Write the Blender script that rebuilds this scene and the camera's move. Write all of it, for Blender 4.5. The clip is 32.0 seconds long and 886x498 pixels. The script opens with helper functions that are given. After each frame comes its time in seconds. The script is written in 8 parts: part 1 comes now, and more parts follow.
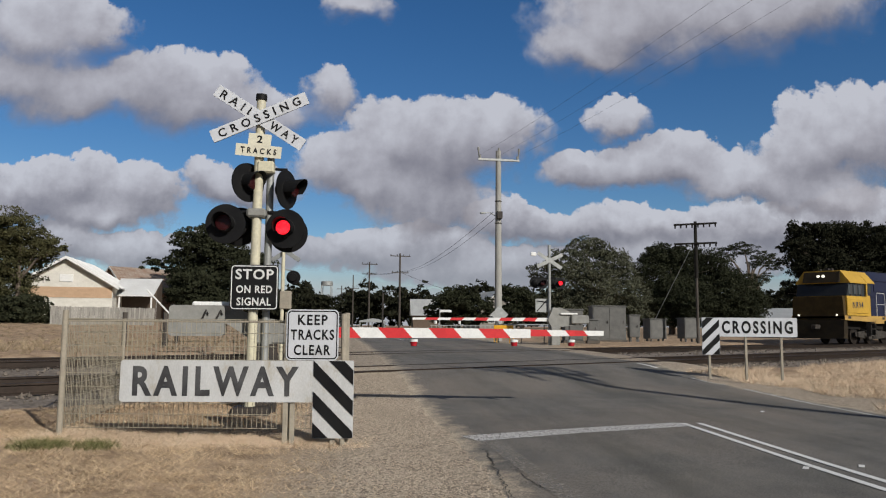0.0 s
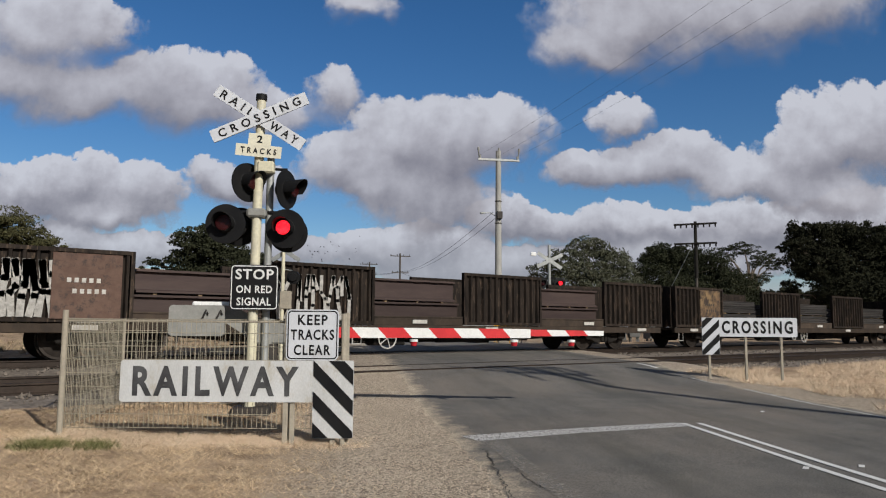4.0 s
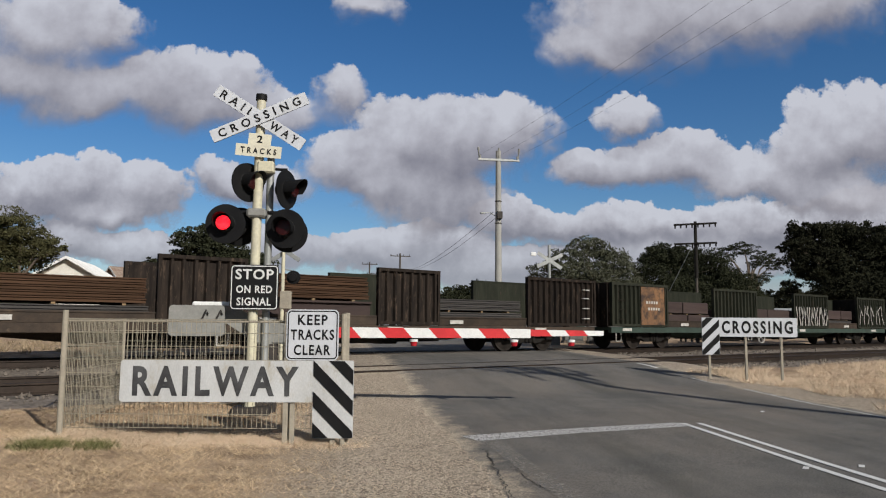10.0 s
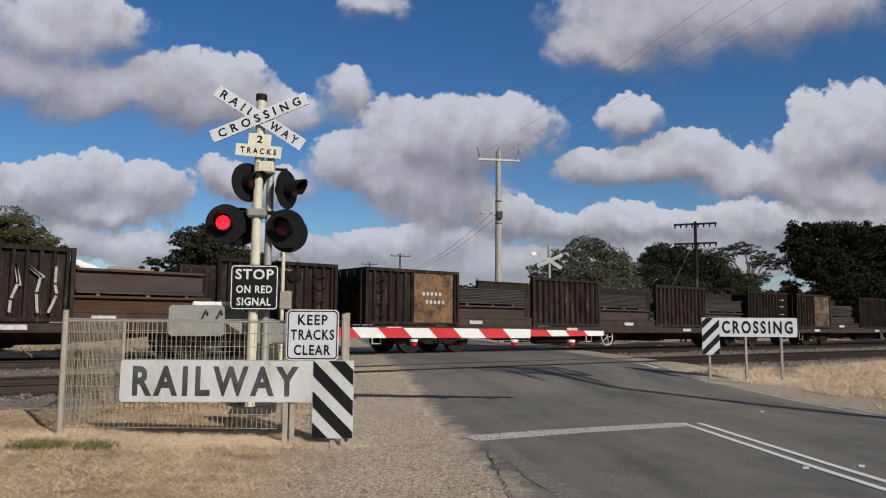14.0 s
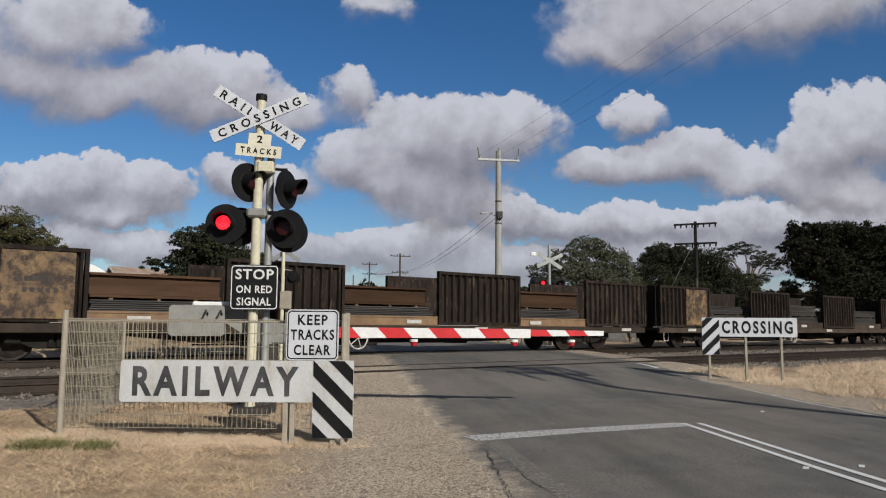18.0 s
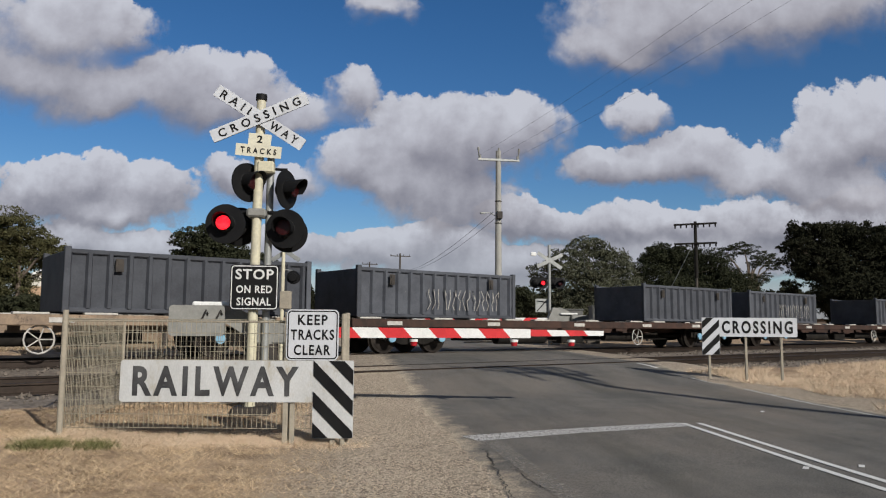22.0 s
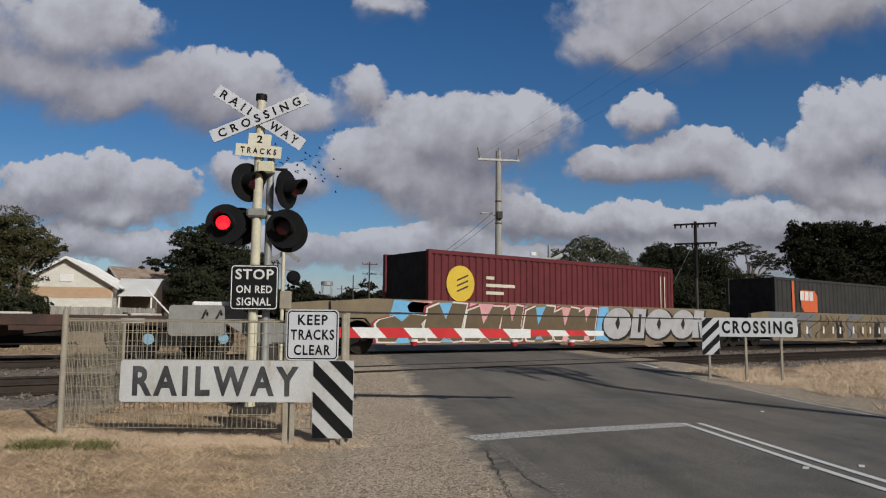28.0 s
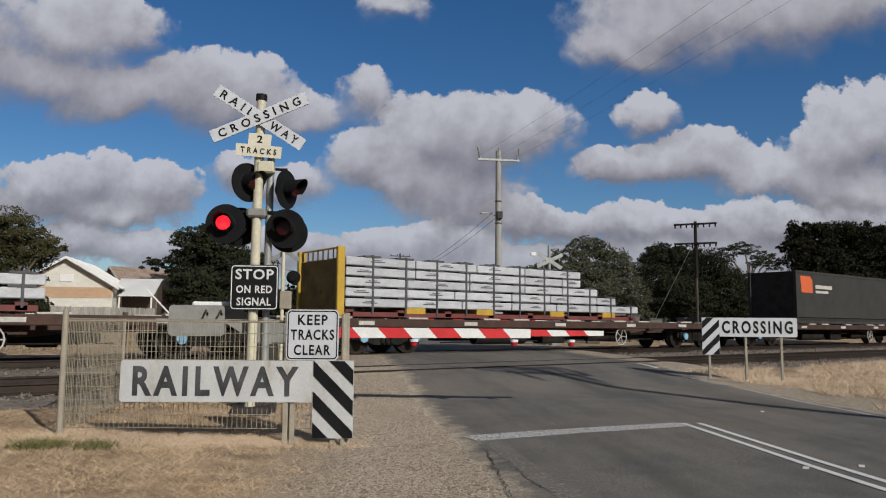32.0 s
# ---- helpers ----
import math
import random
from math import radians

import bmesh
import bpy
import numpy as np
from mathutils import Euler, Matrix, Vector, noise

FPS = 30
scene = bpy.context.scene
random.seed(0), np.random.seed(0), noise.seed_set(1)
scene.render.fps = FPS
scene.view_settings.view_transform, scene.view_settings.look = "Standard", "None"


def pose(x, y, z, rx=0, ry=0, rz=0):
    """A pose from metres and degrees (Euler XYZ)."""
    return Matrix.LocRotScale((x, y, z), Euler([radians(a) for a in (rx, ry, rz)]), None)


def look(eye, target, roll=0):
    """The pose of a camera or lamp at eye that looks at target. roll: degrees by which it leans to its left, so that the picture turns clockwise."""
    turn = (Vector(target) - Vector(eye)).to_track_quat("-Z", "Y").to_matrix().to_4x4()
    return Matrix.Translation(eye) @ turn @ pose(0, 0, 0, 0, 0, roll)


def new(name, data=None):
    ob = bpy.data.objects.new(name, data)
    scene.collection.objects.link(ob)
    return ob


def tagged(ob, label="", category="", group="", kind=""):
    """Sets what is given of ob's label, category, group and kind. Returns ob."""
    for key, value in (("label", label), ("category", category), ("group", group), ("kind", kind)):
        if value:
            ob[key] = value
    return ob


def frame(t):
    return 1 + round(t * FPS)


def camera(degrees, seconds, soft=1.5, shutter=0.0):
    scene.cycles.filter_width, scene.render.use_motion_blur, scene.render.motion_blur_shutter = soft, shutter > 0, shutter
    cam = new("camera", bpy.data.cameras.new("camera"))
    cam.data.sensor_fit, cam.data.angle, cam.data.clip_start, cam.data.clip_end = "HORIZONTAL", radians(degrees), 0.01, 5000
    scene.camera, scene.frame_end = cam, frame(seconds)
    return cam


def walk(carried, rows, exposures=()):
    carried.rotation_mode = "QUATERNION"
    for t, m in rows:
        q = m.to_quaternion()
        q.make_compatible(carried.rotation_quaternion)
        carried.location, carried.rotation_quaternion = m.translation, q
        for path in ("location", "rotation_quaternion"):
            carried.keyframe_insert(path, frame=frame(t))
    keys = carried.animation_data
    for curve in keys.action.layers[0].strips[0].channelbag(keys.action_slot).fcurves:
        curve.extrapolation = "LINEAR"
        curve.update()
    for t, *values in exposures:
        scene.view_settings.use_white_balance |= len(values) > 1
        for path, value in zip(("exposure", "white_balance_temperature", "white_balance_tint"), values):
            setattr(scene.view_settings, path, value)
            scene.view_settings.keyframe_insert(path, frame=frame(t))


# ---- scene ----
cam = camera(60.78, 32.0, soft=1.15)
EYE = Vector((0.0, -19.379, 0.8135))
YAW, PITCH = 0.6611, 0.1014
AIM = EYE + Vector((math.sin(YAW) * math.cos(PITCH), math.cos(YAW) * math.cos(PITCH), math.sin(PITCH)))
walk(cam, [(0, look(EYE, AIM, 0.4125)), (32, look(EYE, AIM, 0.4125))], exposures=[(0, -0.10), (1.5, -0.08), (2.8, -0.01), (25.4, -0.02), (27.5, -0.30), (28.2, -0.28), (29, -0.18), (30, -0.13), (31, -0.19), (32, -0.20)])

# ---- world, sun ----
SUN_ELEV = radians(29)
world = bpy.data.worlds.new("world")
scene.world = world
world.use_nodes = True
wn = world.node_tree.nodes
sky = wn.new("ShaderNodeTexSky")
sky.sky_type, sky.sun_disc = "NISHITA", False
sky.sun_elevation, sky.sun_rotation = SUN_ELEV, radians(180)
sky.altitude, sky.air_density, sky.dust_density, sky.ozone_density = 150, 1.0, 0.05, 4.0
wn["Background"].inputs["Strength"].default_value = 0.052
deep = wn.new("ShaderNodeHueSaturation")
deep.inputs["Hue"].default_value, deep.inputs["Saturation"].default_value, deep.inputs["Value"].default_value = 0.505, 1.24, 1.5
world.node_tree.links.new(sky.outputs[0], deep.inputs["Color"])
# the broken cloud deck goes on unseen outside the view, added to grey the blue fill
wl = world.node_tree.links.new
wc = wn.new("ShaderNodeTexCoord")
deck_n = wn.new("ShaderNodeTexNoise")
deck_n.inputs["Scale"].default_value, deck_n.inputs["Detail"].default_value = 3.2, 5.0
wl(wc.outputs["Generated"], deck_n.inputs["Vector"])
ahead = wn.new("ShaderNodeVectorMath")
ahead.operation = "DOT_PRODUCT"
ahead.inputs[1].default_value = (math.sin(YAW), math.cos(YAW), 0.12)
wl(wc.outputs["Generated"], ahead.inputs[0])
clear = wn.new("ShaderNodeMapRange")
clear.inputs["From Min"].default_value, clear.inputs["From Max"].default_value = 0.74, 0.5
wl(ahead.outputs["Value"], clear.inputs[0])
cover = wn.new("ShaderNodeMapRange")
cover.inputs["From Min"].default_value, cover.inputs["From Max"].default_value = 0.40, 0.52
wl(deck_n.outputs[0], cover.inputs[0])
both = wn.new("ShaderNodeMath")
both.operation = "MULTIPLY"
wl(clear.outputs[0], both.inputs[0])
wl(cover.outputs[0], both.inputs[1])
deck_mix = wn.new("ShaderNodeMix")
deck_mix.data_type = "RGBA"
deck_mix.inputs[7].default_value = (3.1, 3.2, 3.45, 1)
wl(both.outputs[0], deck_mix.inputs[0])
wl(deep.outputs[0], deck_mix.inputs[6])
wl(deck_mix.outputs[2], wn["Background"].inputs["Color"])
sun = new("sun", bpy.data.lights.new("sun", "SUN"))
sun.data.energy, sun.data.angle, sun.data.color = 4.6, radians(0.53), (1.0, 0.955, 0.885)
sun.matrix_world = look((0, -60, 40), (0, -60 + math.cos(SUN_ELEV), 40 - math.sin(SUN_ELEV)))

# ---- materials ----
MATS = {}


def shader(name):
    m = bpy.data.materials.new(name)
    m.use_nodes = True
    nt = m.node_tree
    return m, nt, nt.nodes["Principled BSDF"]


def nd(nt, kind, **inputs):
    n = nt.nodes.new(kind)
    for k, v in inputs.items():
        n.inputs[k.replace("_", " ")].default_value = v
    return n


def coords(nt, stretch=(1, 1, 1)):
    """Object coordinates, shifted from object to object."""
    tc, oi = nt.nodes.new("ShaderNodeTexCoord"), nt.nodes.new("ShaderNodeObjectInfo")
    mul = nt.nodes.new("ShaderNodeVectorMath")
    mul.operation = "MULTIPLY_ADD"
    mul.inputs[1].default_value = stretch
    sc = nt.nodes.new("ShaderNodeMath")
    sc.operation, sc.inputs[1].default_value = "MULTIPLY", 37.0
    nt.links.new(oi.outputs["Random"], sc.inputs[0])
    nt.links.new(tc.outputs["Object"], mul.inputs[0])
    nt.links.new(sc.outputs[0], mul.inputs[2])
    return mul.outputs[0]


def ramp(nt, fac, stops):
    r = nt.nodes.new("ShaderNodeValToRGB")
    e = r.color_ramp.elements
    while len(e) < len(stops):
        e.new(0.5)
    for el, (p, c) in zip(e, stops):
        el.position, el.color = p, (*c, 1) if len(c) == 3 else c
    nt.links.new(fac, r.inputs[0])
    return r.outputs[0]


def mixc(nt, fac, a, b, mode="MIX"):
    m = nt.nodes.new("ShaderNodeMix")
    m.data_type, m.blend_type = "RGBA", mode
    for sock, v in ((m.inputs[0], fac), (m.inputs[6], a), (m.inputs[7], b)):
        if isinstance(v, (int, float)):
            sock.default_value = v
        elif isinstance(v, tuple):
            sock.default_value = (*v, 1)
        else:
            nt.links.new(v, sock)
    return m.outputs[2]


def surf(name, c1, c2=None, rough=0.6, metal=0.0, scale=3.0, fine=40.0, bump=0.1, dirt=None, dirt_at=0.62, stretch=(1, 1, 1), vary=0.0, spec=0.35):
    """A surface of two tones in patches, a fine grain, dirt in stains, and relief."""
    if name in MATS:
        return MATS[name]
    c2 = c2 or tuple(v * 0.8 for v in c1)
    m, nt, b = shader(name)
    co = coords(nt, stretch)
    n1, n2 = nd(nt, "ShaderNodeTexNoise", Scale=scale, Detail=6.0, Roughness=0.65), nd(nt, "ShaderNodeTexNoise", Scale=fine, Detail=4.0)
    for n in (n1, n2):
        nt.links.new(co, n.inputs["Vector"])
    col = ramp(nt, n1.outputs[0], [(0.38, c1), (0.64, c2)])
    col = mixc(nt, 0.35, col, ramp(nt, n2.outputs[0], [(0.3, (0.55, 0.55, 0.55)), (0.7, (1, 1, 1))]), "MULTIPLY")
    if dirt:
        n3 = nd(nt, "ShaderNodeTexNoise", Scale=scale * 1.7, Detail=9.0, Roughness=0.75)
        nt.links.new(co, n3.inputs["Vector"])
        col = mixc(nt, ramp(nt, n3.outputs[0], [(dirt_at - 0.04, (0, 0, 0)), (dirt_at + 0.1, (1, 1, 1))]), col, dirt)
    if vary:
        oi = nt.nodes.new("ShaderNodeObjectInfo")
        hsv = nt.nodes.new("ShaderNodeHueSaturation")
        mr = nd(nt, "ShaderNodeMapRange")
        mr.inputs["To Min"].default_value, mr.inputs["To Max"].default_value = 1 - vary, 1 + vary
        nt.links.new(oi.outputs["Random"], mr.inputs[0])
        nt.links.new(mr.outputs[0], hsv.inputs["Value"])
        nt.links.new(col, hsv.inputs["Color"])
        col = hsv.outputs[0]
    nt.links.new(col, b.inputs["Base Color"])
    b.inputs["Metallic"].default_value = metal
    b.inputs["Specular IOR Level"].default_value = spec
    rr = nd(nt, "ShaderNodeMapRange")
    rr.inputs["To Min"].default_value, rr.inputs["To Max"].default_value = max(rough - 0.12, 0.03), min(rough + 0.12, 1)
    nt.links.new(n2.outputs[0], rr.inputs[0])
    nt.links.new(rr.outputs[0], b.inputs["Roughness"])
    if bump:
        bp = nd(nt, "ShaderNodeBump", Strength=bump, Distance=0.02)
        nt.links.new(n2.outputs[0], bp.inputs["Height"])
        nt.links.new(bp.outputs[0], b.inputs["Normal"])
    MATS[name] = m
    return m


def glow(name, c, power):
    if name in MATS:
        return MATS[name]
    m, nt, b = shader(name)
    b.inputs["Base Color"].default_value = (*c, 1)
    b.inputs["Emission Color"].default_value = (*c, 1)
    b.inputs["Emission Strength"].default_value = power
    MATS[name] = m
    return m


WHITE_SIGN = lambda: surf("white_sign", (0.565, 0.585, 0.62), (0.50, 0.515, 0.54), 0.5, scale=3, fine=90, bump=0.03, dirt=(0.42, 0.40, 0.36), dirt_at=0.62)
BLACK_PAINT = lambda: surf("black_paint", (0.007, 0.007, 0.008), (0.012, 0.012, 0.012), 0.6, fine=60, bump=0.05, spec=0.15)
CREAM = lambda: surf("cream_paint", (0.62, 0.58, 0.42), (0.50, 0.47, 0.36), 0.5, scale=4, fine=30, bump=0.08, dirt=(0.25, 0.2, 0.14), dirt_at=0.66)
GALV = lambda: surf("galvanised_steel", (0.36, 0.37, 0.36), (0.27, 0.28, 0.27), 0.55, 0.35, scale=5, fine=50, bump=0.06)
GREY_PAINT = lambda: surf("grey_paint", (0.26, 0.258, 0.238), (0.20, 0.20, 0.185), 0.6, scale=4, fine=45, bump=0.06, dirt=(0.18, 0.16, 0.13), dirt_at=0.66)
RED_PAINT = lambda: surf("red_paint", (0.62, 0.03, 0.035), (0.52, 0.025, 0.03), 0.4, scale=6, fine=50, bump=0.03)
WHITE_PAINT = lambda: surf("white_paint", (0.76, 0.76, 0.74), (0.68, 0.68, 0.66), 0.45, scale=6, fine=50, bump=0.03, dirt=(0.4, 0.38, 0.34), dirt_at=0.7)
DARK_STEEL = lambda: surf("dark_steel", (0.035, 0.032, 0.03), (0.06, 0.05, 0.042), 0.7, 0.2, scale=4, fine=30, bump=0.15)
POLE_WOOD = lambda: surf("weathered_pole_wood", (0.05, 0.043, 0.037), (0.09, 0.078, 0.066), 0.85, scale=3, fine=30, bump=0.3, stretch=(6, 6, 0.6))


# ---- geometry ----
class Geo:
    """A mesh in the making: lists of points and faces."""

    def __init__(self):
        self.v, self.f = [], []

    def add(self, v, f, m=None):
        n = len(self.v)
        self.v += [tuple(m @ Vector(p)) for p in v] if m else [tuple(p) for p in v]
        self.f += [tuple(n + i for i in q) for q in f]
        return self

    def box(self, x0, x1, y0, y1, z0, z1, b=0.0, m=None):
        if b <= 0:
            v = [(x, y, z) for x in (x0, x1) for y in (y0, y1) for z in (z0, z1)]
            return self.add(v, [(0, 1, 3, 2), (4, 6, 7, 5), (0, 4, 5, 1), (2, 3, 7, 6), (0, 2, 6, 4), (1, 5, 7, 3)], m)
        c, h = Vector(((x0 + x1) / 2, (y0 + y1) / 2, (z0 + z1) / 2)), Vector(((x1 - x0) / 2, (y1 - y0) / 2, (z1 - z0) / 2))
        b = min(b, *(0.45 * k for k in h))
        v, idx = [], {}
        for sx in (-1, 1):
            for sy in (-1, 1):
                for sz in (-1, 1):
                    s = (sx, sy, sz)
                    for a in range(3):
                        p = [c[k] + s[k] * (h[k] if k == a else h[k] - b) for k in range(3)]
                        idx[s, a] = len(v)
                        v.append(p)
        f = []
        for a in range(3):
            o, q = (a + 1) % 3, (a + 2) % 3
            for sg in (-1, 1):
                def S(i, j):
                    s = [0, 0, 0]
                    s[a], s[o], s[q] = sg, i, j
                    return tuple(s)
                loop = [idx[S(-1, -1), a], idx[S(1, -1), a], idx[S(1, 1), a], idx[S(-1, 1), a]]
                f.append(tuple(loop if sg > 0 else loop[::-1]))
            for i in (-1, 1):
                for j in (-1, 1):
                    def E(k):
                        s = [0, 0, 0]
                        s[a], s[o], s[q] = k, i, j
                        return tuple(s)
                    loop = [idx[E(-1), o], idx[E(1), o], idx[E(1), q], idx[E(-1), q]]
                    f.append(tuple(loop if i * j > 0 else loop[::-1]))
        for sx in (-1, 1):
            for sy in (-1, 1):
                for sz in (-1, 1):
                    loop = [idx[(sx, sy, sz), a] for a in range(3)]
                    f.append(tuple(loop if sx * sy * sz > 0 else loop[::-1]))
        return self.add(v, f, m)

    def tube(self, pts, radii, n=8, caps=True, m=None):
        pts = [Vector(p) for p in pts]
        if isinstance(radii, (int, float)):
            radii = [radii] * len(pts)
        v, f = [], []
        for i, p in enumerate(pts):
            d = (pts[min(i + 1, len(pts) - 1)] - pts[max(i - 1, 0)]).normalized()
            a = d.cross(Vector((0, 0, 1)) if abs(d.z) < 0.9 else Vector((1, 0, 0))).normalized()
            c = d.cross(a)
            for k in range(n):
                t = 2 * math.pi * k / n
                v.append(p + (a * math.cos(t) + c * math.sin(t)) * radii[i])
        for i in range(len(pts) - 1):
            for k in range(n):
                k2 = (k + 1) % n
                f.append((i * n + k, i * n + k2, (i + 1) * n + k2, (i + 1) * n + k))
        if caps:
            f += [tuple(range(n))[::-1], tuple(range((len(pts) - 1) * n, len(pts) * n))]
        return self.add(v, f, m)

    def prism(self, poly, t0, t1, plane="xz", m=None):
        """A flat outline (counter-clockwise seen against the third axis) pulled from t0 to t1."""
        put = {"xz": lambda a, b, t: (a, t, b), "xy": lambda a, b, t: (a, b, t), "yz": lambda a, b, t: (t, a, b)}[plane]
        n = len(poly)
        v = [put(a, b, t0) for a, b in poly] + [put(a, b, t1) for a, b in poly]
        f = [tuple(range(n)), tuple(range(n, 2 * n))[::-1]] + [(i, i + n, (i + 1) % n + n, (i + 1) % n) for i in range(n)]
        if plane != "xz":
            f = [q[::-1] for q in f]
        return self.add(v, f, m)

    def mesh(self, name, smooth=None):
        me = bpy.data.meshes.new(name)
        me.from_pydata(self.v, [], self.f)
        if smooth:
            me.shade_smooth()
            me.set_sharp_from_angle(angle=radians(smooth))
        me.update()
        return me


def thing(name, m, label, category, group="", kind=""):
    ob = new(name)
    ob.empty_display_size = 0.2
    ob.matrix_world = m
    return tagged(ob, label, category, group, kind)


def part(name, geo, material, parent, label="", smooth=35, m=None):
    """One mesh object under a thing or a part; geo is a Geo or a mesh to share."""
    me = geo if isinstance(geo, bpy.types.Mesh) else geo.mesh(name, smooth)
    if not me.materials:
        me.materials.append(material)
    ob = new(name, me)
    ob.parent = parent
    if m is not None:
        ob.matrix_local = m
    return tagged(ob, label)


def solo(name, geo, material, label, category="", kind="", smooth=35, m=None, group=""):
    me = geo if isinstance(geo, bpy.types.Mesh) else geo.mesh(name, smooth)
    me.materials.append(material)
    ob = new(name, me)
    if m is not None:
        ob.matrix_world = m
    return tagged(ob, label, category, group, kind)


def rounded(x0, x1, z0, z1, r, n=4):
    pts = []
    for cx, cz, a0 in ((x1 - r, z0 + r, -90), (x1 - r, z1 - r, 0), (x0 + r, z1 - r, 90), (x0 + r, z0 + r, 180)):
        for i in range(n + 1):
            a = radians(a0 + 90 * i / n)
            pts.append((cx + r * math.cos(a), cz + r * math.sin(a)))
    return pts


def letters(body, material, parent, m, height, width, label="", gap=1.32, bold=0.023):
    """Raised lettering in the x-z plane facing -y, centred, fitted to a height and width."""
    cu = bpy.data.curves.new("lettering", "FONT")
    cu.body, cu.size, cu.extrude, cu.align_x, cu.resolution_u = body, 1.0, 0.0, "CENTER", 3
    cu.offset, cu.space_character = bold, gap
    tmp = bpy.data.objects.new("lettering", cu)
    scene.collection.objects.link(tmp)
    bpy.context.view_layer.update()
    me = bpy.data.meshes.new_from_object(tmp.evaluated_get(bpy.context.evaluated_depsgraph_get()))
    bpy.data.objects.remove(tmp)
    me.name = "lettering"
    co = np.empty(len(me.vertices) * 3)
    me.vertices.foreach_get("co", co)
    co = co.reshape(-1, 3)
    lo, hi = co.min(0), co.max(0)
    out = np.zeros_like(co)
    out[:, 0] = ((co[:, 0] - lo[0]) / (hi[0] - lo[0]) - 0.5) * width
    out[:, 2] = ((co[:, 1] - lo[1]) / (hi[1] - lo[1]) - 0.5) * height
    me.vertices.foreach_set("co", out.ravel())
    me.materials.clear()
    me.materials.append(material)
    me.update()
    ob = new("lettering", me)
    ob.parent = parent
    ob.matrix_local = m
    return tagged(ob, label)

# ---- clouds: three far sheets that drift ----
CLOUD_FAR = 3000.0
VIEW = Vector((math.sin(YAW), math.cos(YAW), 0))
SIDE = Vector((math.cos(YAW), -math.sin(YAW), 0))


def cloud_material(name, clouds, tones, soft, puff_size, grey, haze_top=0.0):
    """Cumulus on a sheet: rounded heaps with flat bases, broken up by billows, lit from above."""
    m = bpy.data.materials.new(name)
    m.use_nodes = True
    nt = m.node_tree
    nt.nodes.clear()
    L = nt.links.new

    def put(sock, v):
        if isinstance(v, (int, float, tuple)):
            sock.default_value = v
        elif v is not None:
            L(v, sock)

    def vec(op, a, b, c=None):
        n = nt.nodes.new("ShaderNodeVectorMath")
        n.operation = op
        for s, v in zip(n.inputs, (a, b, c)):
            put(s, v)
        return n.outputs["Value"] if op == "LENGTH" else n.outputs[0]

    def mth(op, a, b=None, c=None, clamp=False):
        n = nt.nodes.new("ShaderNodeMath")
        n.operation, n.use_clamp = op, clamp
        for s, v in zip(n.inputs, (a, b, c)):
            put(s, v)
        return n.outputs[0]

    def fbm(src, scale, detail, rough):
        n = nd(nt, "ShaderNodeTexNoise", Scale=scale, Detail=detail, Roughness=rough)
        L(src, n.inputs["Vector"])
        return n

    def billow(src, scale, detail):
        n = nd(nt, "ShaderNodeTexVoronoi", Scale=scale, Detail=detail, Roughness=0.52)
        n.feature, n.normalize = "SMOOTH_F1", True
        n.inputs["Smoothness"].default_value = 0.35
        L(src, n.inputs["Vector"])
        return n.outputs["Distance"]

    def field(p):
        """How thick the cloud is at p, and how high in its heap p lies."""
        w1 = vec("MULTIPLY_ADD", fbm(p, 0.0046 / puff_size, 5.0, 0.6).outputs["Color"], (300 * puff_size, 0, 190 * puff_size), (-150 * puff_size, 0, -95 * puff_size))
        q = vec("ADD", p, w1)
        total = lift = None
        for cx, cz, rx, up, dn in clouds:
            sep = nt.nodes.new("ShaderNodeSeparateXYZ")
            L(vec("SUBTRACT", q, (cx, 0, cz)), sep.inputs[0])
            h = mth("MAXIMUM", mth("MULTIPLY", sep.outputs[2], 1 / up), mth("MULTIPLY", sep.outputs[2], -1 / dn))
            x = mth("MULTIPLY", sep.outputs[0], 1 / rx)
            d = mth("SQRT", mth("MULTIPLY_ADD", x, x, mth("MULTIPLY", h, h)))
            w = mth("SUBTRACT", 1.0, d, clamp=True)
            w = mth("MULTIPLY", w, w)
            z = mth("MULTIPLY", sep.outputs[2], 1 / (up + dn) * 2)
            total, lift = (w, mth("MULTIPLY", w, z)) if total is None else (mth("ADD", total, w), mth("MULTIPLY_ADD", w, z, lift))
        bl = billow(vec("MULTIPLY_ADD", fbm(p, 0.02 / puff_size, 2.0, 0.5).outputs["Color"], (26, 0, 26), p), 0.0085 / puff_size, 3.2)
        rough_ = fbm(p, 0.014 / puff_size, 6.0, 0.6).outputs[0]
        body = mth("SQRT", total)
        lumps = mth("MULTIPLY_ADD", mth("SUBTRACT", 0.42, bl), 0.6, mth("MULTIPLY", mth("SUBTRACT", rough_, 0.5), 0.85))
        edge = mth("MULTIPLY", mth("SUBTRACT", 1.0, mth("MULTIPLY", body, 0.8), clamp=True), mth("MULTIPLY", body, 5.0, clamp=True))
        return mth("MULTIPLY_ADD", lumps, edge, body), mth("DIVIDE", lift, mth("MAXIMUM", total, 0.004))

    tc = nt.nodes.new("ShaderNodeTexCoord")
    base = tc.outputs["Object"]
    thick, height = field(base)
    # the same field a little way towards the light, for relief
    toward, _ = field(vec("ADD", base, (-22 * puff_size, 0, 58 * puff_size)))
    relief = mth("SUBTRACT", thick, toward)
    low = nt.nodes.new("ShaderNodeSeparateXYZ")
    L(base, low.inputs[0])
